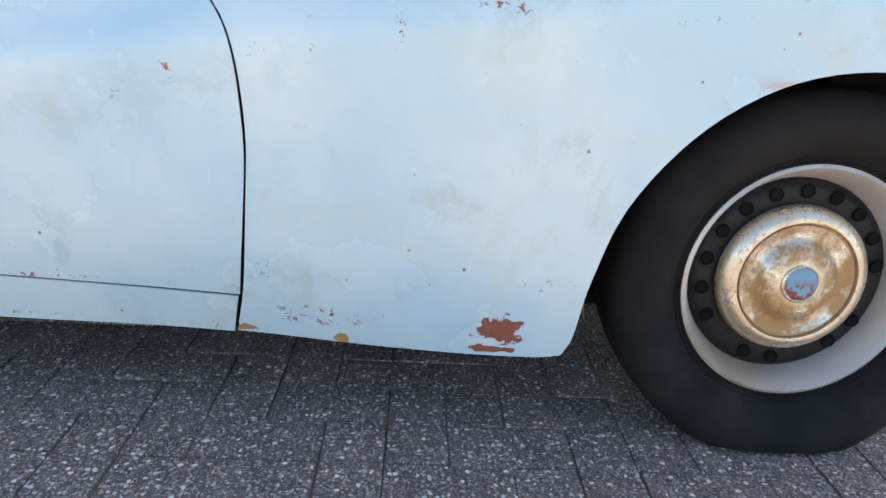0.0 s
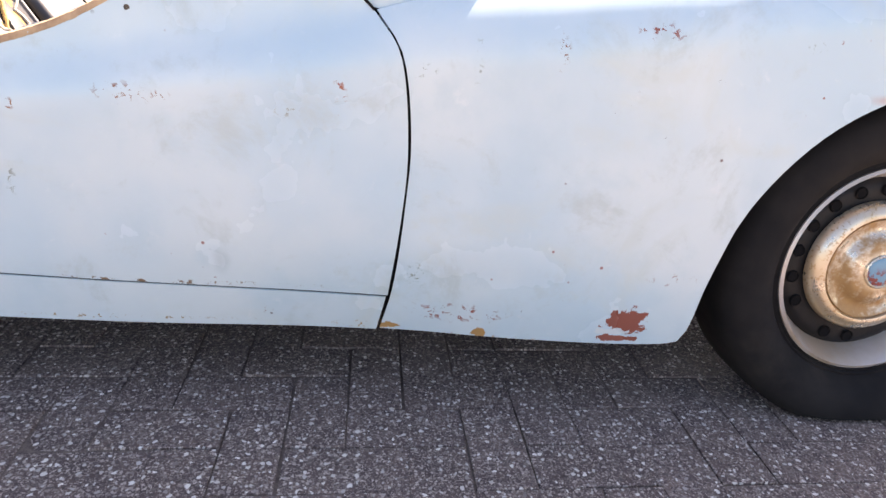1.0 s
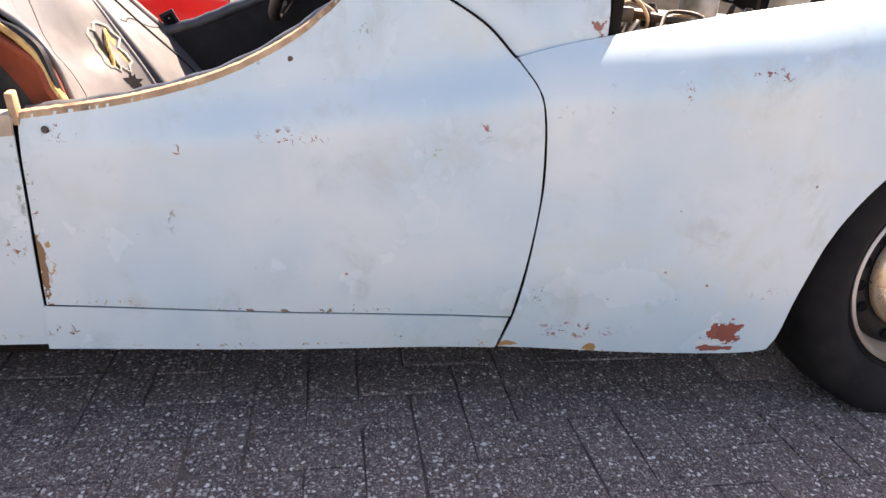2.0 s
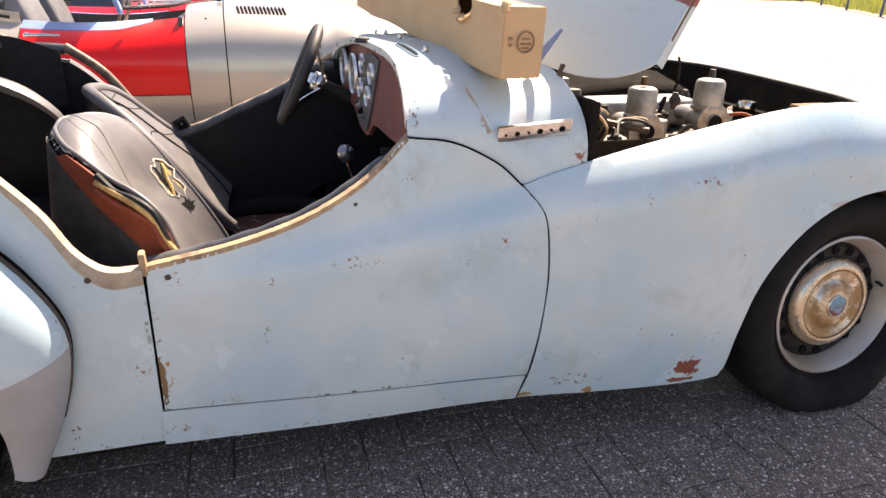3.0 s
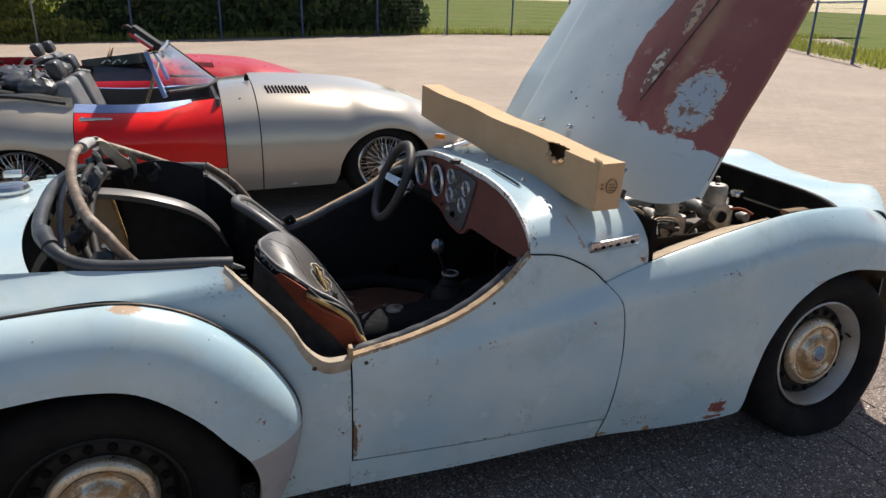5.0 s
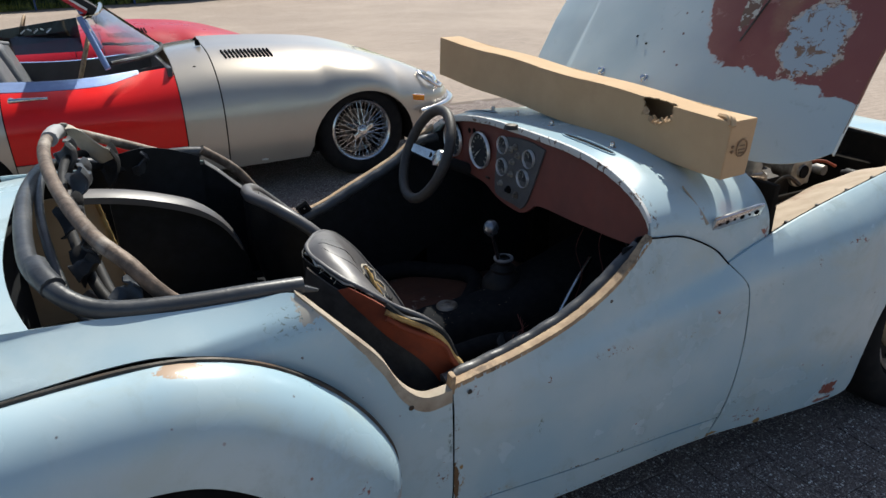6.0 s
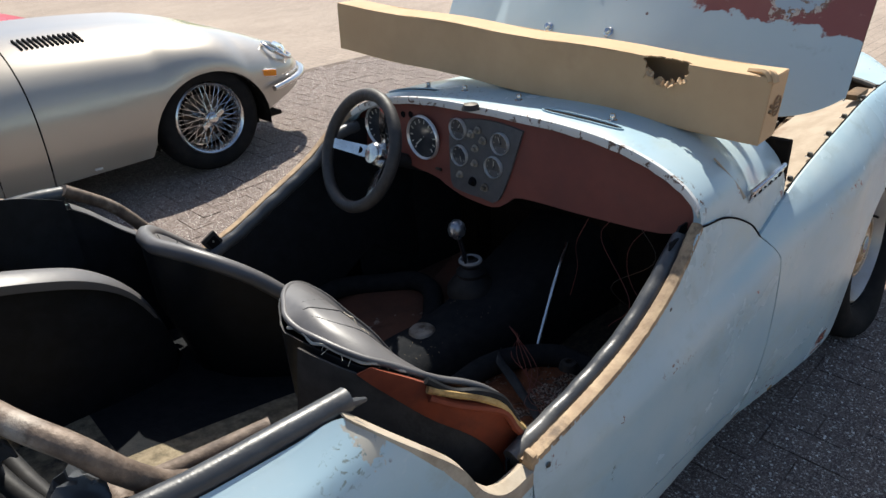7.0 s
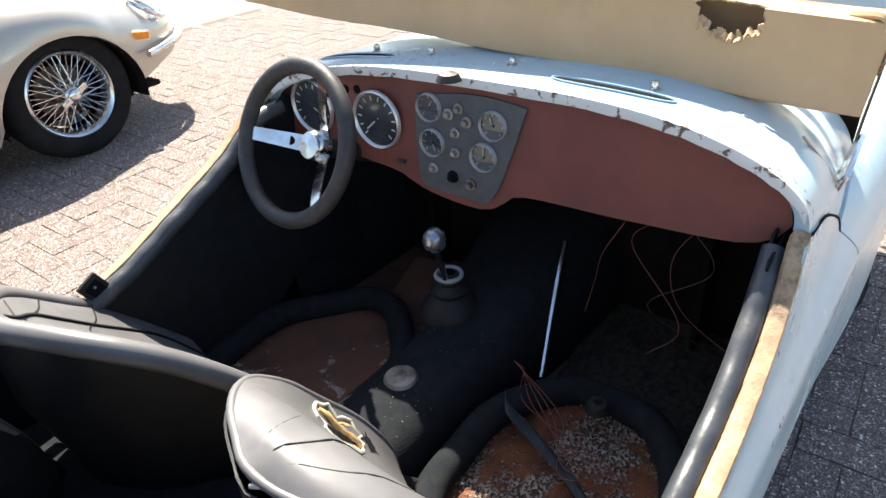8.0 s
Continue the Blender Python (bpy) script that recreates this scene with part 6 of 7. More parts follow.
part("tape_wrap", tube([(-0.05, 0.26, 0.984), (-0.045, 0.33, 0.983), (-0.035, 0.39, 0.977)], 0.019, 10), M_guard, hood, "grey tape wrapped round the hoop")

# cardboard box across the scuttle
box_a, box_b = Vector((1.332, -0.562, 0.958)), Vector((1.268, 0.700, 1.047))
along = (box_b - box_a).normalized()
across = along.cross(Vector((0, 0, 1))).normalized()
upward = across.cross(along) * -1 if across.cross(along).z < 0 else across.cross(along)
if across.x < 0:
    across = -across
length = (box_b - box_a).length
carton = thing("cardboard_box", (1.30, 0.05, 0.93), "long brown cardboard box with a torn hole, lying across the scuttle", "box")
HH, WW = 0.065, 0.042


def on_box(t, w, h):
    return box_a + along * (t * length) + across * (w * WW) + upward * (h * HH)


n = 320
rng = random.Random(9)
for side, label in (((-1, "w"), "back"), ((1, "w"), "front"), ((1, "h"), "top"), ((-1, "h"), "base")):
    k, ax = side
    fine = label in ("back", "top")
    cols, lines = np.linspace(0, 1, n if fine else 60), np.linspace(-1, 1, 57 if fine else 9)
    rows = []
    for q in lines:
        row = []
        for t in cols:
            bow = 0.0025 * math.sin(17 * t + 3 * k)
            row.append(on_box(t, k, q) + across * bow if ax == "w" else on_box(t, q, k) + upward * bow)
        rows.append(row)
    verts, faces = sheet(rows)
    if fine:
        keep = []
        for f in faces:
            t, q = cols[f[0] % n], lines[f[0] // n]
            down = (1 - q) * HH if label == "back" else (q + 1) * WW * 2.0
            edge_ = 1.0 + 0.55 * noise.noise((60 * t, 40 * down, 4.0)) + 0.3 * noise.noise((170 * t, 120 * down, 9.0))
            if ((t - 0.160) / 0.040) ** 2 + (down / 0.046) ** 2 > edge_:
                keep.append(f)
        faces = keep
    part("box_" + {"back": "side", "front": "side", "top": "lid", "base": "base"}[label], (verts, faces), M_carton, carton, solid=0.003)
for t in (0.0, 1.0):
    rows = [[on_box(t, w, h) for w in np.linspace(-1, 1, 5)] for h in np.linspace(-1, 1, 5)]
    part("end_flap", sheet(rows), M_carton, carton, solid=0.003)
for t0, t1, q0, out in ((0.126, 0.142, 0.52, 0.012), (0.146, 0.160, 0.34, 0.016), (0.164, 0.180, 0.36, 0.012), (0.184, 0.198, 0.55, 0.010)):
    rows = [[on_box(t0 + (t1 - t0) * u, -1.02, q0 + 0.05 * math.sin(9 * u)) - across * out * v ** 1.5 - upward * 0.008 * v * (1 + 1.6 * noise.noise((7 * u, 31 * t0, 0.5))) for u in np.linspace(0, 1, 8)] for v in np.linspace(0, 1, 5)]
    part("torn_flap", sheet(rows), M_carton, carton, "torn edge bent outwards", solid=0.002)
for t, w, h in ((0.012, -0.9, 1.0), (0.004, -1.0, 0.9)):
    part("bent_corner", tube([on_box(t + 0.03, -0.4, 1.02), on_box(t, -0.9, 1.12), on_box(t - 0.01, -1.05, 0.9)], 0.006, 6), M_carton, carton, "crumpled corner")
part("end_stamp", tube([on_box(-0.0035, 0.1 + 0.42 * math.cos(a), 0.05 + 0.30 * math.sin(a)) for a in np.linspace(0, 2 * math.pi, 28, endpoint=False)], 0.0018, 5, closed=True), M_ink, carton, "faded round stamp")
for q, wdt in ((0.14, 0.2), (0.0, 0.26), (-0.12, 0.18)):
    part("stamp_bar", tube([on_box(-0.0035, 0.1 - wdt, q), on_box(-0.0035, 0.1 + wdt, q)], 0.0016, 5), M_ink, carton)
for q in (0.12, -0.05):
    part("stamp_bar", tube([on_box(-0.0035, -0.72, q), on_box(-0.0035, -0.60, q + 0.05)], 0.003, 5), M_ink, carton)
part("box_tape", block((0.004, 0.006, 0.12), tuple(on_box(0.42, -1.02, 0.0)), 0.001), M_carton, carton)


# ---- the two cars behind ----
def gt_car(base, body_mat, door_mat, label, detail=True):
    """A low long-nosed open sports car; x runs from its tail (-1.75) to its nose (2.58), y across, its right side at -0.83."""
    cx, cy = base
    car = thing("sports_car", (cx + 0.4, cy, 0), label, "car")
    W = [(-1.78, 0.40), (-1.6, 0.60), (-1.2, 0.76), (-0.8, 0.81), (-0.2, 0.825), (0.5, 0.83), (1.0, 0.825), (1.5, 0.80), (1.9, 0.74), (2.2, 0.62), (2.4, 0.50), (2.55, 0.30), (2.6, 0.12)]
    T = [(-1.78, 0.62), (-1.5, 0.76), (-1.1, 0.88), (-0.7, 0.90), (-0.45, 0.855), (0.0, 0.84), (0.5, 0.90), (0.75, 0.925), (1.2, 0.915), (1.6, 0.875), (2.0, 0.775), (2.3, 0.665), (2.5, 0.56), (2.6, 0.47)]
    MID = [(-1.78, 0.50), (-1.2, 0.55), (-0.4, 0.56), (0.5, 0.55), (1.2, 0.54), (1.9, 0.50), (2.3, 0.46), (2.6, 0.43)]

    def low(x):
        z = table(x, [(-1.78, 0.42), (-1.5, 0.30), (-1.2, 0.22), (-0.4, 0.20), (1.2, 0.20), (1.9, 0.24), (2.3, 0.33), (2.6, 0.40)])
        for hub, r in ((-0.78, 0.345), (1.66, 0.375)):
            if abs(x - hub) < r:
                z = max(z, 0.27 + (0.335 if hub > 0 else 0.30) * math.sqrt(1 - ((x - hub) / r) ** 2))
        return z

    def section(x, limit=90.0, s=-1, n_low=8, n_up=14):
        w, t, m, b = table(x, W), table(x, T), table(x, MID), low(x)
        m = max(m, b + 0.02)
        pts = []
        for k in range(n_low):
            q = k / n_low
            z = b + (m - b) * q
            pts.append(Vector((cx + x, cy + s * (w * (1 - 0.09 * ((m - z) / 0.35) ** 2)), z)))
        for k in range(n_up + 1):
            a = radians(limit) * k / n_up
            y, z = w * math.cos(a) ** 0.72, m + (t - m) * math.sin(a) ** 0.95
            ridge = 0.028 * max(0.0, 1 - (y / 0.21) ** 2) ** 2 if 0.73 < x < 2.3 else 0.0
            pts.append(Vector((cx + x, cy + s * y, z + ridge * min(1.0, (2.3 - x) / 0.8))))
        return pts

    def span(x0, x1, count, limit=90.0):
        xs = sorted(set(list(np.linspace(x0, x1, count)) + [h + r * c for h, r in ((-0.78, 0.345), (1.66, 0.375)) for c in (-0.9999, -0.995, -0.98, -0.94, -0.87, 0.87, 0.94, 0.98, 0.995, 0.9999) if x0 < h + r * c < x1]))
        return xs

    for s in (-1, 1):
        for name, x0, x1, count, limit, mat, lab in (("tail", -1.78, -0.424, 30, 90.0, body_mat, ""), ("cowl", 0.494, 0.724, 8, 90.0, body_mat, ""), ("nose", 0.732, 2.6, 44, 90.0, body_mat, "long bonnet with louvres")):
            rows = [section(x, limit, s) for x in span(x0, x1, count)]
            if name == "tail":
                rows = [[p if not (p.x - cx > -1.12 and abs(p.y - cy) < 0.62) else Vector((p.x, cy + s * 0.62, min(p.z, 0.885))) for p in r] for r in rows]
            part(name, sheet(rows, s > 0), mat, car, lab, solid=0.004)
        rows = [section(x, 52.0, s)[2:] for x in span(-0.418, 0.488, 14)]
        for r in rows:
            for p in r:
                p.z = max(p.z, 0.384)
        door = part("door", sheet(rows, s > 0), door_mat, car, "bright red replacement door" if door_mat is M_red else "", solid=0.004)
        rows = [section(x, 52.0, s)[:7] for x in span(-0.418, 0.488, 14)]
        for r in rows:
            for p in r:
                p.z = min(p.z, 0.378)
        part("sill", sheet(rows, s > 0), body_mat, car, solid=0.004)
        tops = [section(x, 52.0, s)[-1] for x in span(-0.424, 0.494, 14)]
        rows = []
        for x in np.linspace(-0.424, 0.30 if detail else 0.494, 16):
            skin = section(x, 52.0, s)
            deep = 2.5 * min(1.0, max(0.05, (0.34 - x) / 0.22)) if detail else 1.0
            down = [skin[-1 - int(q)].lerp(skin[-2 - int(q)], q - int(q)) + Vector((0, s * 0.003, 0.002)) for q in np.linspace(deep, 0.0, 6)]
            rows.append(down + [skin[-1] + Vector((0, -s * o, h)) for o, h in ((0.02, 0.012), (0.05, 0.010), (0.06, -0.05))])
        part("door_top", sheet(rows, s > 0), M_masking if detail else body_mat, door, "strip covered in blue masking film", solid=0.003)
        part("inner_trim", sheet([[p + Vector((0, -s * 0.07, 0.01)), p + Vector((0, -s * 0.07, -0.5))] for p in tops]), M_seatdark, door, solid=0.004)
    if detail:
        part("door_handle", join(tube([(cx - 0.37, cy - 0.80, 0.735), (cx - 0.30, cy - 0.808, 0.737), (cx - 0.19, cy - 0.80, 0.735)], 0.010, 10, taper=(1.4, 0.7)), lathe([(0.0001, -0.03), (0.014, -0.028), (0.016, 0.0)], 16, "y", (cx - 0.365, cy - 0.775, 0.735))), M_chrome, car, "chrome door handle")
    part("cabin_floor", block((1.5, 1.3, 0.02), (cx - 0.35, cy, 0.28), 0.004), M_seatdark, car)
    part("cabin_bulkhead", block((0.03, 1.36, 0.55), (cx + 0.47, cy, 0.56), 0.006), M_seatdark, car)
    part("cabin_back", block((0.03, 1.2, 0.5), (cx - 1.10, cy, 0.60), 0.006), M_seatdark, car)
    part("underside", block((3.6, 1.2, 0.03), (cx + 0.4, cy, 0.22), 0.01), M_nearblack, car)
    for hub in (-0.78, 1.66):
        for s in (-1, 1):
            part("arch_lining", block((0.80, 0.03, 0.5), (cx + hub, cy + s * 0.52, 0.42), 0.006), M_nearblack, car)
            rows = [[Vector((cx + hub + 0.37 * math.cos(a), cy + s * y, 0.28 + 0.33 * math.sin(a))) for a in np.linspace(-0.2, math.pi + 0.2, 20)] for y in (0.5, 0.76)]
            part("arch_roof", sheet(rows), M_nearblack, car, solid=0.003)
    # seats
    for s in (-1, 1):
        b = block((0.14, 0.44, 0.52), (cx - 0.42, cy + s * 0.33, 0.70), 0.05, (0, -20, 0), 3)
        seat = part("seat", b, M_seatgrey, car, "grey leather seat")
        part("headrest", block((0.09, 0.24, 0.13), (cx - 0.53, cy + s * 0.33, 1.01), 0.045, (0, -20, 0), 3), M_seatdark, seat, "black padded headrest")
        part("cushion", block((0.48, 0.44, 0.14), (cx - 0.18, cy + s * 0.33, 0.44), 0.05, (0, -6, 0), 3), M_seatdark, seat)
    # windscreen
    if detail:
        base_pts = [Vector((cx + 0.16 + 0.34 * (1 - (y / 0.70) ** 2) ** 0.6, cy + y, 0.885 + 0.035 * (1 - abs(y) / 0.7))) for y in np.linspace(-0.70, 0.70, 25)]
        top_pts = [Vector((cx + 0.05 + 0.13 * (1 - (y / 0.60) ** 2) ** 0.6, cy + y, 1.135 + 0.045 * (1 - abs(y) / 0.6))) for y in np.linspace(-0.60, 0.60, 25)]
        pane = part("windscreen", sheet([[b.lerp(t, k / 6) for b, t in zip(base_pts, top_pts)] for k in range(7)]), M_glass, car, "curved windscreen", solid=0.005)
        pane.visible_shadow = False
        part("screen_frame", tube([base_pts[0] + Vector((-0.02, 0, -0.03)), top_pts[0]], 0.017, 10), M_masking if detail else M_chrome, car, "windscreen pillar in blue masking film")
        part("screen_frame", tube([base_pts[-1] + Vector((-0.02, 0, -0.03)), top_pts[-1]], 0.017, 10), M_masking if detail else M_chrome, car)
        part("header_rail", tube(top_pts[::3], 0.016, 10), M_chrome, car, "chrome header rail")
        part("screen_seal", tube(base_pts[::3], 0.012, 8), M_black, car, "black screen seal")
    if detail:
        part("interior_mirror", block((0.02, 0.18, 0.055), (cx + 0.14, cy, 1.10), 0.01), M_black, car)
    swheel = [(cx + 0.02 + 0.07 * math.sin(a), cy + 0.33 + 0.19 * math.cos(a), 0.83 + 0.18 * math.sin(a)) for a in np.linspace(0, 2 * math.pi, 36, endpoint=False)]
    part("steering_wheel", tube(swheel, 0.012, 8, closed=True), M_tan, car, "wooden steering wheel")
    # louvres
    for bank in (-1, 1):
        for k in range(13):
            x = 0.82 + 0.0245 * k
            y = bank * 0.52
            ref = section(x, 90.0, -1, 8, 40)
            z = min((abs(abs(p.y - cy) - 0.52), p.z) for p in ref[8:])[1]
            part("louvre", block((0.011, 0.115, 0.014), (cx + x, cy + y, z + 0.003), 0.003, (-20 * bank, 12, -10 * bank)), M_gap, car)
    # seams, lamps, bumpers
    for s in (-1, 1):
        for x in (0.728, 0.491, -0.421):
            if x < 0.7 and door_mat is body_mat:
                continue
            part("panel_gap", tube([p + Vector((0, s * -0.004, 0)) for p in section(x, 88.0 if x > 0.7 else 50.0, s, 8, 24)[4 if x > 0.7 else 5:]], 0.004, 6), M_gap, car)
        seamline = [section(x, 90.0, s, 8, 40)[8 + 20] + Vector((0, 0, -0.0015)) for x in np.linspace(0.74, 2.2, 24)]
        part("bonnet_seam", tube(seamline, 0.0028, 5), M_gap, car)
        part("lower_seam", tube([section(x, 90.0, s)[4] + Vector((0, -s * 0.001, 0)) for x in np.linspace(0.735, 1.16, 8)], 0.003, 5), M_gap, car)
        lamp = part("side_lamp", block((0.105, 0.020, 0.052), (cx + 2.11, cy + s * 0.672, 0.505), 0.008, (0, 6, s * 18)), M_chrome, car, "amber side lamp in a chrome rim")
        part("lens", block((0.088, 0.014, 0.038), (cx + 2.112, cy + s * 0.684, 0.505), 0.005, (0, 6, s * 18)), M_amber, lamp, "amber lens")
        pts = [(cx + 2.12, cy + s * 0.70, 0.405), (cx + 2.28, cy + s * 0.63, 0.415), (cx + 2.42, cy + s * 0.53, 0.42), (cx + 2.54, cy + s * 0.36, 0.42), (cx + 2.60, cy + s * 0.18, 0.415)]
        part("bumper", tube(pts, 0.033, 12, 30, taper=(0.5, 1.1)), M_chrome, car, "slim chrome bumper")
        part("headlamp_rim", tube([(cx + 2.30 + 0.10 * math.cos(a), cy + s * (0.49 - 0.03 * math.cos(a) + 0.075 * math.sin(a)), 0.60 - 0.05 * math.cos(a) - 0.03 * math.sin(a)) for a in np.linspace(0, 2 * math.pi, 28, endpoint=False)], 0.014, 8, closed=True), M_chrome, car, "chrome headlamp surround")
        part("headlamp", lathe([(0.0001, 0.03), (0.04, 0.025), (0.07, 0.01), (0.085, -0.02)], 24, "x", (cx + 2.32, cy + s * 0.49, 0.57)), M_glass, car, "headlamp")
    return car


def wire_wheel(parent, x, y, turn, dark=False):
    rim = lathe([(0.214, -0.034), (0.219, -0.046), (0.210, -0.052), (0.199, -0.045), (0.190, -0.02), (0.180, 0.0), (0.176, 0.03), (0.178, 0.08), (0.20, 0.10)], 56)
    w = part("wheel", rim, M_chrome, parent, "chrome wire-spoked wheel")
    tyre = [(0.20, -0.02), (0.212, -0.036), (0.222, -0.044), (0.24, -0.052), (0.27, -0.055), (0.295, -0.048), (0.315, -0.03), (0.325, 0.0), (0.328, 0.04), (0.325, 0.08), (0.305, 0.11), (0.2, 0.11)]
    part("tyre", lathe(tyre, 56), M_tyre, w, "black tyre")
    for k in range(48):
        a = 2 * math.pi * k / 48
        skew = (0.42 if k % 2 else -0.42)
        h0, d0 = (0.040, -0.055) if k % 4 < 2 else (0.05, 0.02)
        h1, d1 = (0.192, -0.026) if k % 4 < 2 else (0.186, -0.01)
        p0 = (h0 * math.cos(a + skew), d0, h0 * math.sin(a + skew))
        p1 = (h1 * math.cos(a), d1, h1 * math.sin(a))
        part("spoke", tube([p0, p1], 0.0026, 5, 2), M_chrome, w)
    part("hub", lathe([(0.0001, -0.082), (0.022, -0.081), (0.030, -0.074), (0.032, -0.066), (0.040, -0.062), (0.046, -0.05), (0.05, 0.02), (0.05, 0.06)], 28), M_chrome, w, "chrome hub with winged nut")
    for k in range(2):
        a = math.pi * k + 0.5
        part("spinner_ear", block((0.06, 0.012, 0.03), (0.05 * math.cos(a), -0.068, 0.05 * math.sin(a)), 0.005, (0, -math.degrees(a), 0)), M_chrome, w)
    back = part("brake_disc", lathe([(0.0001, 0.06), (0.13, 0.06), (0.135, 0.07)], 32), M_steel, w)
    w.location = (x, y, 0.322)
    for child in w.children:
        child.matrix_parent_inverse = Matrix.Identity(4)
    w.matrix_parent_inverse = Matrix.Translation(-parent.location)
    w.rotation_euler = (0, 0, radians(turn))
    return w


CY = 3.475
champagne = gt_car((0.0, CY), M_gold, M_red, "champagne-coloured open sports car with a bright red door, parked", True)
ww = wire_wheel(champagne, 1.66, CY - 0.66, 0)
for x, s in ((-0.78, -1), (1.66, 1), (-0.78, 1)):
    copy_thing(ww, pose(x, CY + s * 0.66, 0.322, 0, 20 * s, 0 if s < 0 else 180))
# folded hood and loose trim behind its seats
rng = random.Random(21)
heap = part("folded_hood", block((0.42, 1.15, 0.10), (-0.92, CY, 0.86), 0.04, (0, 6, 0), 3), M_black, champagne, "black folded hood with rags and sticks")
for k in range(26):
    x, y, z = rng.uniform(-1.1, -0.62), CY + rng.uniform(-0.62, 0.55), rng.uniform(0.88, 0.98)
    d = Vector((rng.uniform(-0.25, 0.25), rng.uniform(-0.3, 0.3), rng.uniform(-0.03, 0.10)))
    part("hood_stick", tube([(x, y, z), Vector((x, y, z)) + d * 0.5 + Vector((0, 0, 0.03)), Vector((x, y, z)) + d], rng.uniform(0.006, 0.02), 7), rng.choice([M_black, M_black, M_guard, M_steel]), heap)
for x0, y0, x1, y1 in ((-1.12, -0.66, -0.45, -0.72), (-1.12, -0.66, -1.0, -0.3)):
    part("hood_edge", tube([(x0, CY + y0, 0.86), ((x0 + x1) / 2, CY + (y0 + y1) / 2, 0.875), (x1, CY + y1, 0.83)], 0.010, 8), M_black, heap)
flap = part("header_flap", block((0.055, 0.36, 0.21), (0.055, CY - 0.40, 1.222), 0.012, (0, -53, 0), 2), M_black, champagne, "raised hood catch flap, red and white on its inner side")
part("flap_lining", block((0.020, 0.37, 0.16), (0.028, CY - 0.405, 1.205), 0.004, (0, -53, 0), 2), M_crimson, flap, "red lining")
part("flap_strip", block((0.012, 0.375, 0.13), (0.046, CY - 0.408, 1.212), 0.003, (0, -53, 0), 2), M_white, flap, "pale strip")
part("flap_latch", tube([(-0.02, CY - 0.58, 1.285), (-0.05, CY - 0.59, 1.30), (-0.07, CY - 0.57, 1.285)], 0.012, 7), M_black, flap)
for x, y, z, a, b, c in ((-0.72, -0.30, 0.93, 0.15, 0.22, 0.07), (-0.62, -0.52, 0.90, 0.12, 0.10, 0.07), (-0.85, 0.05, 0.95, 0.16, 0.24, 0.06), (-0.60, 0.25, 0.97, 0.10, 0.20, 0.07), (-0.93, -0.45, 0.90, 0.10, 0.16, 0.05)):
    rows = []
    for i in range(13):
        t = math.pi * i / 12
        rows.append([Vector((x + a * math.sin(t) * math.cos(q), CY + y + b * math.sin(t) * math.sin(q), z + c * math.cos(t))) * 1.0 + Vector((0, 0, 0.025 * noise.noise((9 * math.sin(t) * math.cos(q), 9 * math.sin(t) * math.sin(q), x)))) for q in np.linspace(0, 2 * math.pi, 21)])
    part("hood_fold", sheet(rows, True), M_roll, heap, "crumpled fold of black hood cloth")
side_glass = part("side_window", sheet([[Vector((x, CY + 0.70 - 0.10 * q, 0.84 + q * (0.175 + 0.13 * (x + 0.49)))) for x in np.linspace(-0.49, 0.02, 6)] for q in np.linspace(0, 1, 4)]), M_tint, champagne, "raised far side window with chalk marks", solid=0.005)
side_glass.visible_shadow = False
for k, (w, h) in enumerate(((0.05, 0.03), (0.04, 0.05), (0.05, 0.035), (0.03, 0.05), (0.05, 0.03))):
    part("chalk_bar", block((w * 0.8, 0.002, 0.007), (-0.33 + 0.04 * k, CY + 0.61, 1.0 + 0.012 * (k % 2)), 0, (0, 30 if k % 2 else -40, 0)), M_white, champagne)
for x, y, z, r in ((0.62, -0.62, 0.80, 0.014), (0.70, -0.30, 0.93, 0.016)):
    part("washer_jet", lathe([(0.0001, 0.03), (0.008, 0.028), (r, 0.01), (r, -0.01)], 12, "z", (x, CY + y, z)), M_gap, champagne)
for dx, dz, w in ((0.86, 0.245, 0.09), (1.02, 0.25, 0.06), (0.95, 0.225, 0.04)):
    part("scrape", block((w, 0.003, 0.012), (dx, CY - 0.769, dz), 0.001, (10, 3, 0)), M_white, champagne, "pale scrape on the sill")
RY = 6.15
crimson = gt_car((-0.55, RY), M_crimson, M_crimson, "crimson open sports car parked beyond the others", False)
wr = wire_wheel(crimson, 1.11, RY - 0.66, 0)
for x, s in ((-1.33, -1), (1.11, 1), (-1.33, 1)):
    copy_thing(wr, pose(x, RY + s * 0.66, 0.322, 0, 0, 0 if s < 0 else 180))
rack = part("luggage_rack", tube([(-1.75, RY - 0.4, 0.90), (-1.75, RY + 0.4, 0.90), (-2.15, RY + 0.4, 0.82), (-2.15, RY - 0.4, 0.82)], 0.012, 8, 50), M_chrome, crimson, "chrome luggage rack")
for k in range(4):
    part("rack_bar", tube([(-1.74, RY - 0.3 + 0.2 * k, 0.90), (-2.15, RY - 0.3 + 0.2 * k, 0.82)], 0.008, 6, 3), M_chrome, rack)


# ---- ground ----

def height(x, y):
    rise = table(x, [(-40.0, -0.02), (-8.0, 0.05), (0.0, 0.27), (9.0, 0.55), (16.0, 0.63), (60.0, 0.60)]) / 25
    return rise * min(29.0, max(0.0, y - 5))


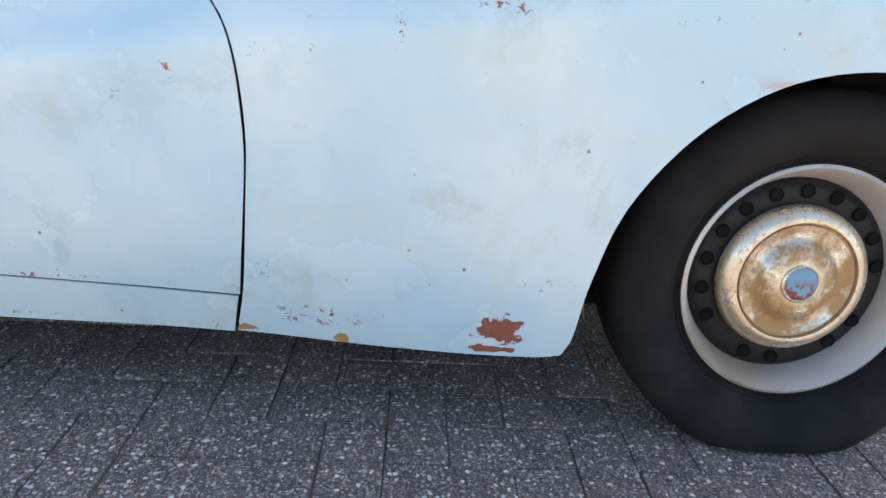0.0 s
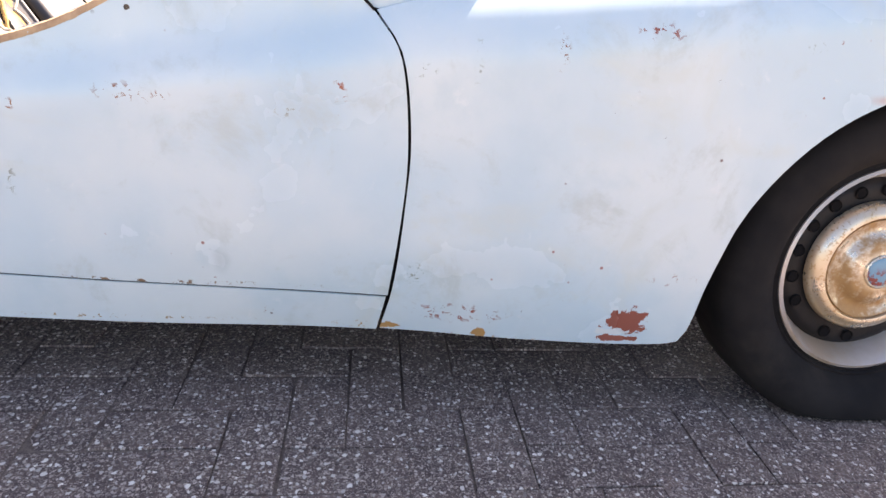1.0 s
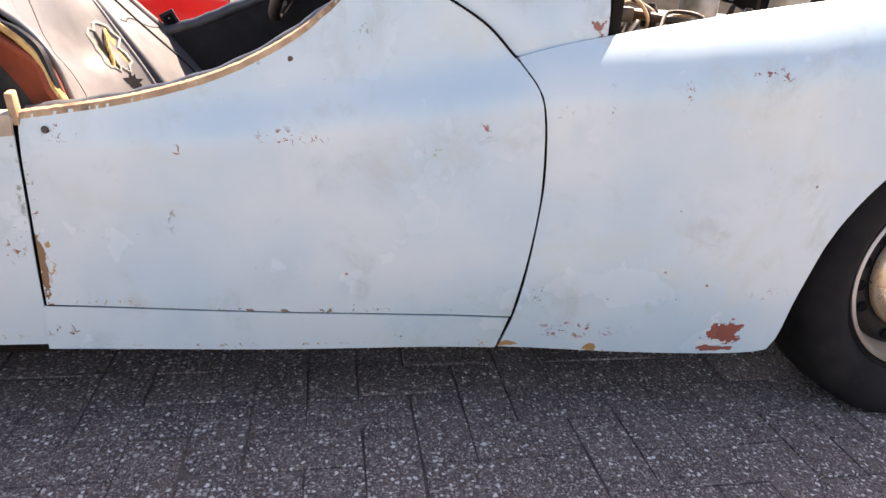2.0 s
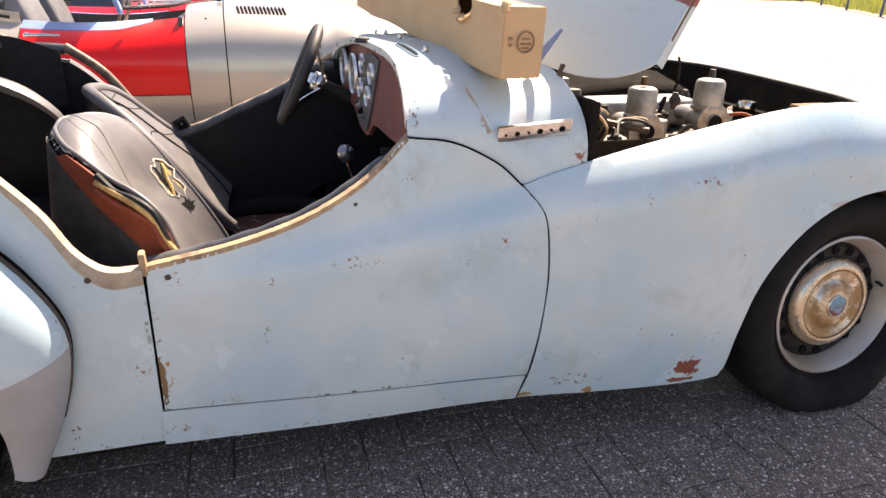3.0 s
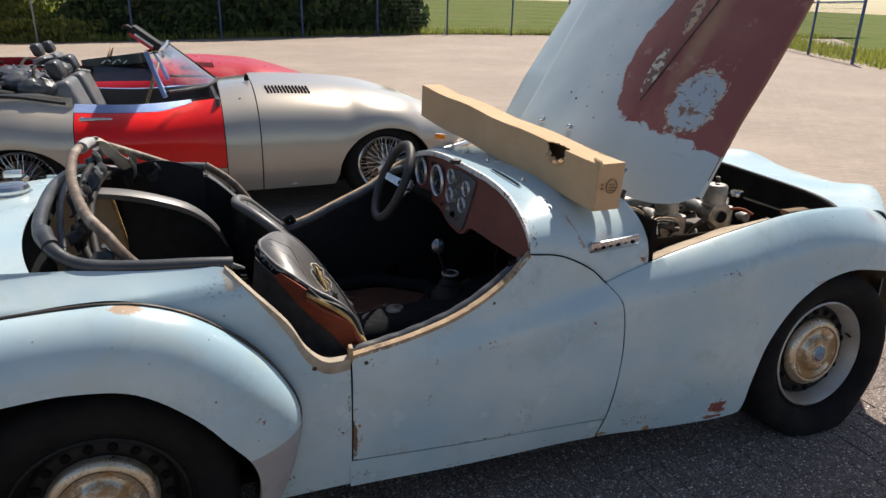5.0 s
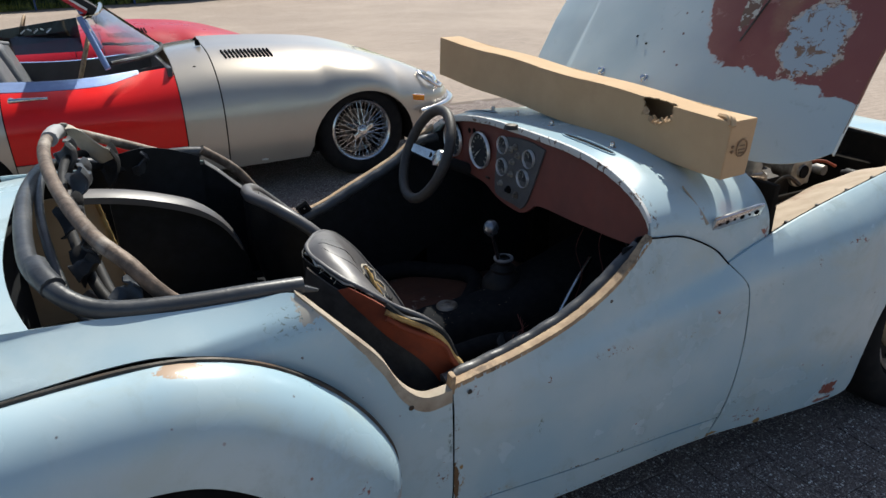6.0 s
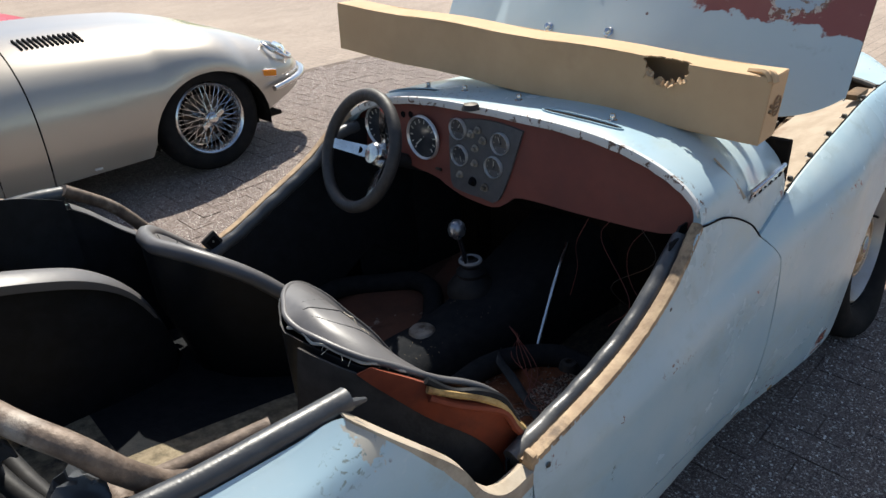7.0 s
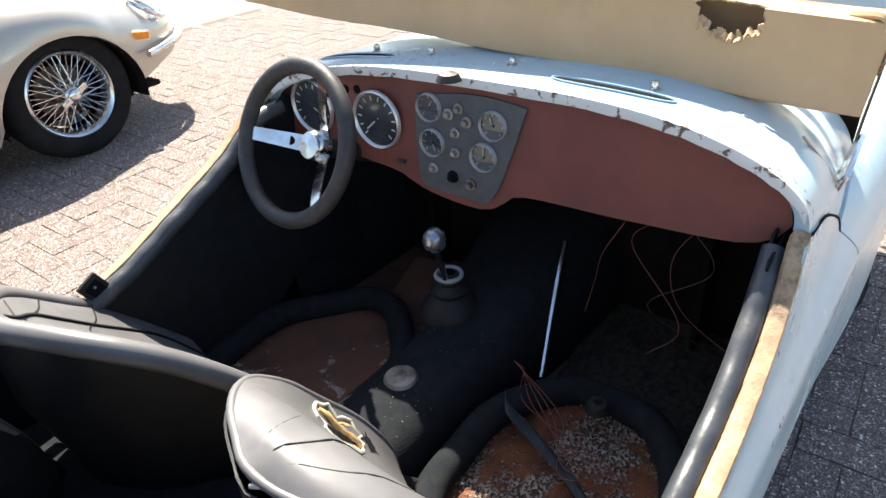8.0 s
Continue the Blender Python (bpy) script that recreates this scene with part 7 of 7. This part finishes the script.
xs = sorted(set([-1500, -500, -150, -60, -30, -15, -8, -5, -3.6] + list(np.arange(-3, 8, 0.5)) + [8, 10, 14, 20, 30, 60, 150, 500, 1500]))
ys = sorted(set([-1500, -300, -60, -20, -8, -4, -2.5] + list(np.arange(-2, 6, 0.5)) + list(np.arange(6, 40, 2)) + [60, 150, 500, 1500]))
ground = part("ground", sheet([[Vector((x, y, height(x, y) - (0.022 if -2.3 < x < 5.2 and -2.1 < y < 5 else 0.0))) for x in xs] for y in ys]), M_lot, None, smooth=False)
tagged(ground, "wide sunlit yard of worn beige concrete pavers", "ground", "", "structure")
bed = part("joint_bed", sheet([[Vector((x, y, -0.0036)) for x in np.linspace(-2.6, 5.4, 9)] for y in np.linspace(-2.4, 4.9, 9)]), M_joint, None)
tagged(bed, "dark sandy joints between the pavers", "joint", "", "structure")


def paver_mesh(w, l, seed):
    r = random.Random(seed)
    bm = block((w - 0.0038, l - 0.0038, 0.05), (0, 0, 0), 0.0)
    bm.faces.ensure_lookup_table()
    top = [f for f in bm.faces if f.normal.z > 0.9]
    bmesh.ops.inset_region(bm, faces=top, thickness=0.003, depth=0.0009)
    for v in bm.verts:
        v.co += Vector((r.uniform(-1, 1), r.uniform(-1, 1), r.uniform(-0.6, 0.6))) * 0.0016
    me = bpy.data.meshes.new("paver")
    bm.to_mesh(me)
    bm.free()
    me.materials.append(M_paver)
    return me


# herringbone bond
CELL = 0.1015
kinds = [paver_mesh(2 * CELL, CELL, k) for k in range(6)]
rng = random.Random(31)
near, rest = [], []
for j in range(-24, 50):
    for i in range(-26, 54):
        c = (i - j) % 4
        if c not in (0, 2):
            continue
        x, y = (i + 1) * CELL if c == 0 else (i + 0.5) * CELL, (j + 0.5) * CELL if c == 0 else j * CELL
        if not (-2.5 < x < 5.3 and -2.3 < y < 4.8):
            continue
        z = -0.0266 + rng.uniform(-0.0015, 0.0015)
        spin = (rng.uniform(-0.6, 0.6), rng.uniform(-0.6, 0.6), rng.uniform(-0.7, 0.7) + (0 if c == 0 else 90))
        (near if 0.3 < x < 2.95 and -1.70 < y < -0.32 else rest).append((x, y, z, spin, rng.randrange(6)))
near.sort(key=lambda p: abs(p[1] + 0.75))
rest += near[300:]
near = near[:300]
for x, y, z, spin, k in near:
    ob = new("paver", kinds[k])
    under(ob, ground)
    ob.matrix_basis = pose(x, y, z, *spin)
base_sets = []
for me in kinds:
    base_sets.append((np.array([v.co for v in me.vertices]), [tuple(p.vertices) for p in me.polygons]))
verts, faces = [], []
for x, y, z, spin, k in rest:
    m = np.array(pose(x, y, z, *spin))
    v = base_sets[k][0] @ m[:3, :3].T + m[:3, 3]
    off = len(verts)
    verts += [tuple(p) for p in v]
    faces += [tuple(i + off for i in f) for f in base_sets[k][1]]
me = bpy.data.meshes.new("pavers")
me.from_pydata(verts, [], faces)
paver2 = M_paver.copy()
paver2.name = "exposed_aggregate_pavers"
info = [n for n in paver2.node_tree.nodes if n.bl_idname == "ShaderNodeObjectInfo"][0]
geo = paver2.node_tree.nodes.new("ShaderNodeNewGeometry")
for l in list(info.outputs["Random"].links):
    paver2.node_tree.links.new(geo.outputs["Random Per Island"], l.to_socket)
me.materials.append(paver2)
field = under(new("pavers", me), ground)
tagged(field, "beige exposed-aggregate concrete pavers", "", "", "stuff")

# ---- fence, bushes, building, distance ----
def leaf_cloud(centre, size, count, seed, leaf=0.12):
    """Many small bent leaves in uneven clumps."""
    r = random.Random(seed)
    clumps = [(Vector((r.uniform(-0.5, 0.5), r.uniform(-0.5, 0.4), r.uniform(-0.48, 0.42))), r.uniform(0.14, 0.30)) for _ in range(44)]
    verts, faces = [], []
    for _ in range(count):
        c, rad = r.choice(clumps)
        d = Vector((r.gauss(0, 1), r.gauss(0, 1), r.gauss(0, 1))).normalized() * rad * r.uniform(0.6, 1.0)
        p = c + d
        p = Vector((centre[0] + p.x * size[0], centre[1] + p.y * size[1], max(centre[2] - size[2] * 0.5 + 0.02, centre[2] + p.z * size[2])))
        t = pose(*p, r.uniform(0, 360), r.uniform(0, 360), r.uniform(0, 360))
        s = leaf * r.uniform(0.6, 1.3)
        k = len(verts)
        verts += [t @ Vector(v) for v in ((-s, 0, 0), (0, -s * 0.5, s * 0.12), (s, 0, 0), (0, s * 0.5, s * 0.12))]
        faces += [(k, k + 1, k + 2), (k, k + 2, k + 3)]
    return verts, faces


def bush(x, y, size, seed, mat, label, count=2600, leaf=0.13):
    z = height(x, y)
    b = thing("bush", (x, y, z), label, "bush", "bushes along the fence")
    rr = random.Random(seed)
    for k in range(4):
        part("branch", tube([(x, y, z), (x + rr.uniform(-0.3, 0.3) * size[0], y + rr.uniform(-0.2, 0.2), z + size[2] * 0.4), (x + rr.uniform(-0.4, 0.4) * size[0], y, z + size[2] * 0.7)], 0.05, 6, taper=(1, 0.3)), M_bark, b)
    part("foliage", leaf_cloud((x, y, z + size[2] * 0.5), size, count, seed, leaf), mat, b, smooth=False)
    return b


FY = 30.0
for k, (x, w, h) in enumerate(((-1.9, 4.4, 4.2), (1.2, 4.6, 4.6), (4.4, 4.6, 4.4), (7.4, 4.4, 4.0), (10.0, 3.6, 3.0))):
    bush(x, FY + 2.2, (w, 2.6, h), 60 + k, M_leaf, "dense dark green shrub behind the fence", 15000, 0.20)
for k, (x, w, h) in enumerate(((-6.3, 3.0, 3.2), (-8.6, 3.4, 4.2))):
    bush(x, FY + 2.5, (w, 2.4, h), 80 + k, M_leaf2, "bright yellow-green shrub behind the fence", 6000, 0.15)
bush(-5.0, FY + 1.0, (3.4, 0.9, 0.9), 91, M_leaf2, "low clump of sunlit yellow grass at the fence", 2600, 0.14)


def fence_post(x, y, tall, mat):
    z = height(x, y)
    p = part("post", block((0.07, 0.07, tall), (x, y, z + tall / 2), 0.008), mat, fence)
    part("post_cap", block((0.085, 0.085, 0.03), (x, y, z + tall + 0.012), 0.008), mat, p)


fence = thing("fence", (10, FY, height(10, FY)), "tall blue wire-mesh fence along the edge of the yard", "fence")
corner = (34.0, FY + 4)
line = [(-16 + 3.6 * k, FY + (0.0 if k < 10 else 0.4 * (k - 9))) for k in range(14)]
line2 = [(34.0 - 2.6 * k, FY + 4 - 4.0 * k) for k in range(6)]
for k, (x, y) in enumerate(line):
    fence_post(x, y, 2.3, M_greypost if k == 3 else M_bluepost)
for x, y in line2:
    fence_post(x, y, 2.0, M_bluepost)
for run, tall in ((line, 2.25), (line2, 1.95)):
    for (x0, y0), (x1, y1) in zip(run, run[1:]):
        z0, z1 = height(x0, y0), height(x1, y1)
        part("rail", tube([(x0, y0, z0 + tall), (x1, y1, z1 + tall)], 0.03, 8, 2), M_bluepost, fence)
        wires = []
        for k in range(12):
            h = 0.1 + (tall - 0.15) * k / 11
            wires.append(tube([(x0, y0, z0 + h), (x1, y1, z1 + h)], 0.004, 4, 2))
        for k in range(30):
            t = k / 30
            x, y, z = x0 + (x1 - x0) * t, y0 + (y1 - y0) * t, z0 + (z1 - z0) * t
            wires.append(tube([(x, y, z + 0.1), (x, y, z + tall)], 0.003, 4, 2))
        part("wire_panel", join(*wires), M_wire, fence, smooth=False)

# grass beyond the fence
rows = [[Vector((x, y, height(x, FY + 4.0) + 0.03 + 0.05 * noise.noise((x * 0.3, y * 0.3, 0)) + 0.040 * max(0, y - FY - 3))) for x in np.linspace(-90, 190, 57)] for y in np.linspace(FY + 0.6, 230, 60)]
meadow = tagged(part("meadow", sheet(rows), M_grass, None), "sunlit rough meadow beyond the fence", "meadow", "", "structure")
side_meadow = part("meadow", sheet([[Vector((20.0 + 2.75 * t * 5.2 + 160 * q, FY - 17 + 5.0 * t * 5 + -20 * q, height(0, FY - 16 + 22 * t) + 0.04 + 5.2 * q)) for t in np.linspace(0, 1, 12)] for q in np.linspace(0, 1, 12)]), M_grass, None)
tagged(side_meadow, "sunlit grass beside the yard", "meadow", "", "structure")
rg = random.Random(77)
verts, faces = [], []
for k in range(9000):
    if k % 2:
        x, y = rg.uniform(-14, 40), FY + rg.uniform(0.2, 1.6) + (0 if k % 4 else rg.uniform(0, 14))
    else:
        t = rg.uniform(-0.1, 1.0)
        x, y = 20.4 + 14.3 * t + rg.uniform(0.2, 3), FY - 17 + 25 * t * 0.86 + rg.uniform(-0.4, 0.4)
    z = height(x, min(y, 33.9)) + 0.02
    h, a = rg.uniform(0.12, 0.45), rg.uniform(0, 6.28)
    i = len(verts)
    verts += [(x - 0.03 * math.cos(a), y - 0.03 * math.sin(a), z), (x + 0.03 * math.cos(a), y + 0.03 * math.sin(a), z), (x + rg.uniform(-0.12, 0.12), y + rg.uniform(-0.12, 0.12), z + h)]
    faces.append((i, i + 1, i + 2))
blades = part("grass_tufts", (verts, faces), M_leaf2, None, smooth=False)
tagged(blades, "long sunlit grass along the fence", "grass", "", "stuff")
# brick building at the yard's edge
BX, BY = -7.43, 26.5
bz = height(BX, BY) - 0.05
building = thing("building", (BX - 3, BY, bz), "yellow-brown brick building with a white-framed glass door", "building")
wall = part("brick_wall", block((0.30, 3.6, 5.0), (BX - 0.15, BY + 1.8, bz + 2.5), 0.004), M_mortar, building, "brick side wall")
bm = block((0.03, 0.21, 0.062), (0, 0, 0), 0.003, segments=1)
me = bpy.data.meshes.new("brick")
bm.to_mesh(me)
bm.free()
me.materials.append(M_brick)
for r in range(17):
    for c in range(16):
        ob = new("brick", me)
        under(ob, wall)
        ob.matrix_basis = pose(BX + 0.004, BY + 0.115 + 0.22 * c + (0.11 if r % 2 else 0.0), bz + 0.04 + 0.075 * r)
part("front_pier", block((0.32, 0.04, 5.0), (BX - 0.16, BY - 0.02, bz + 2.5), 0.004), M_brick, building, "shaded brick pier beside the door")
part("back_wall", block((6, 0.3, 5.0), (BX - 3.4, BY + 3.2, bz + 2.5), 0.004), M_brick, building)
door = part("glass_door", block((2.4, 0.02, 3.0), (BX - 1.56, BY + 0.15, bz + 1.5), 0.002), M_glass, building, "tall dark glass door")
for dx in (-0.37, -1.5, -2.7):
    part("door_post", block((0.07, 0.09, 3.0), (BX + dx, BY + 0.13, bz + 1.5), 0.006), M_white, door, "white frame")
part("door_rail", block((2.4, 0.06, 0.09), (BX - 1.56, BY + 0.12, bz + 0.95), 0.006), M_white, door)
part("roof", block((8, 4, 0.3), (BX - 3.6, BY + 1.7, bz + 5.15), 0.02), M_greypost, building)
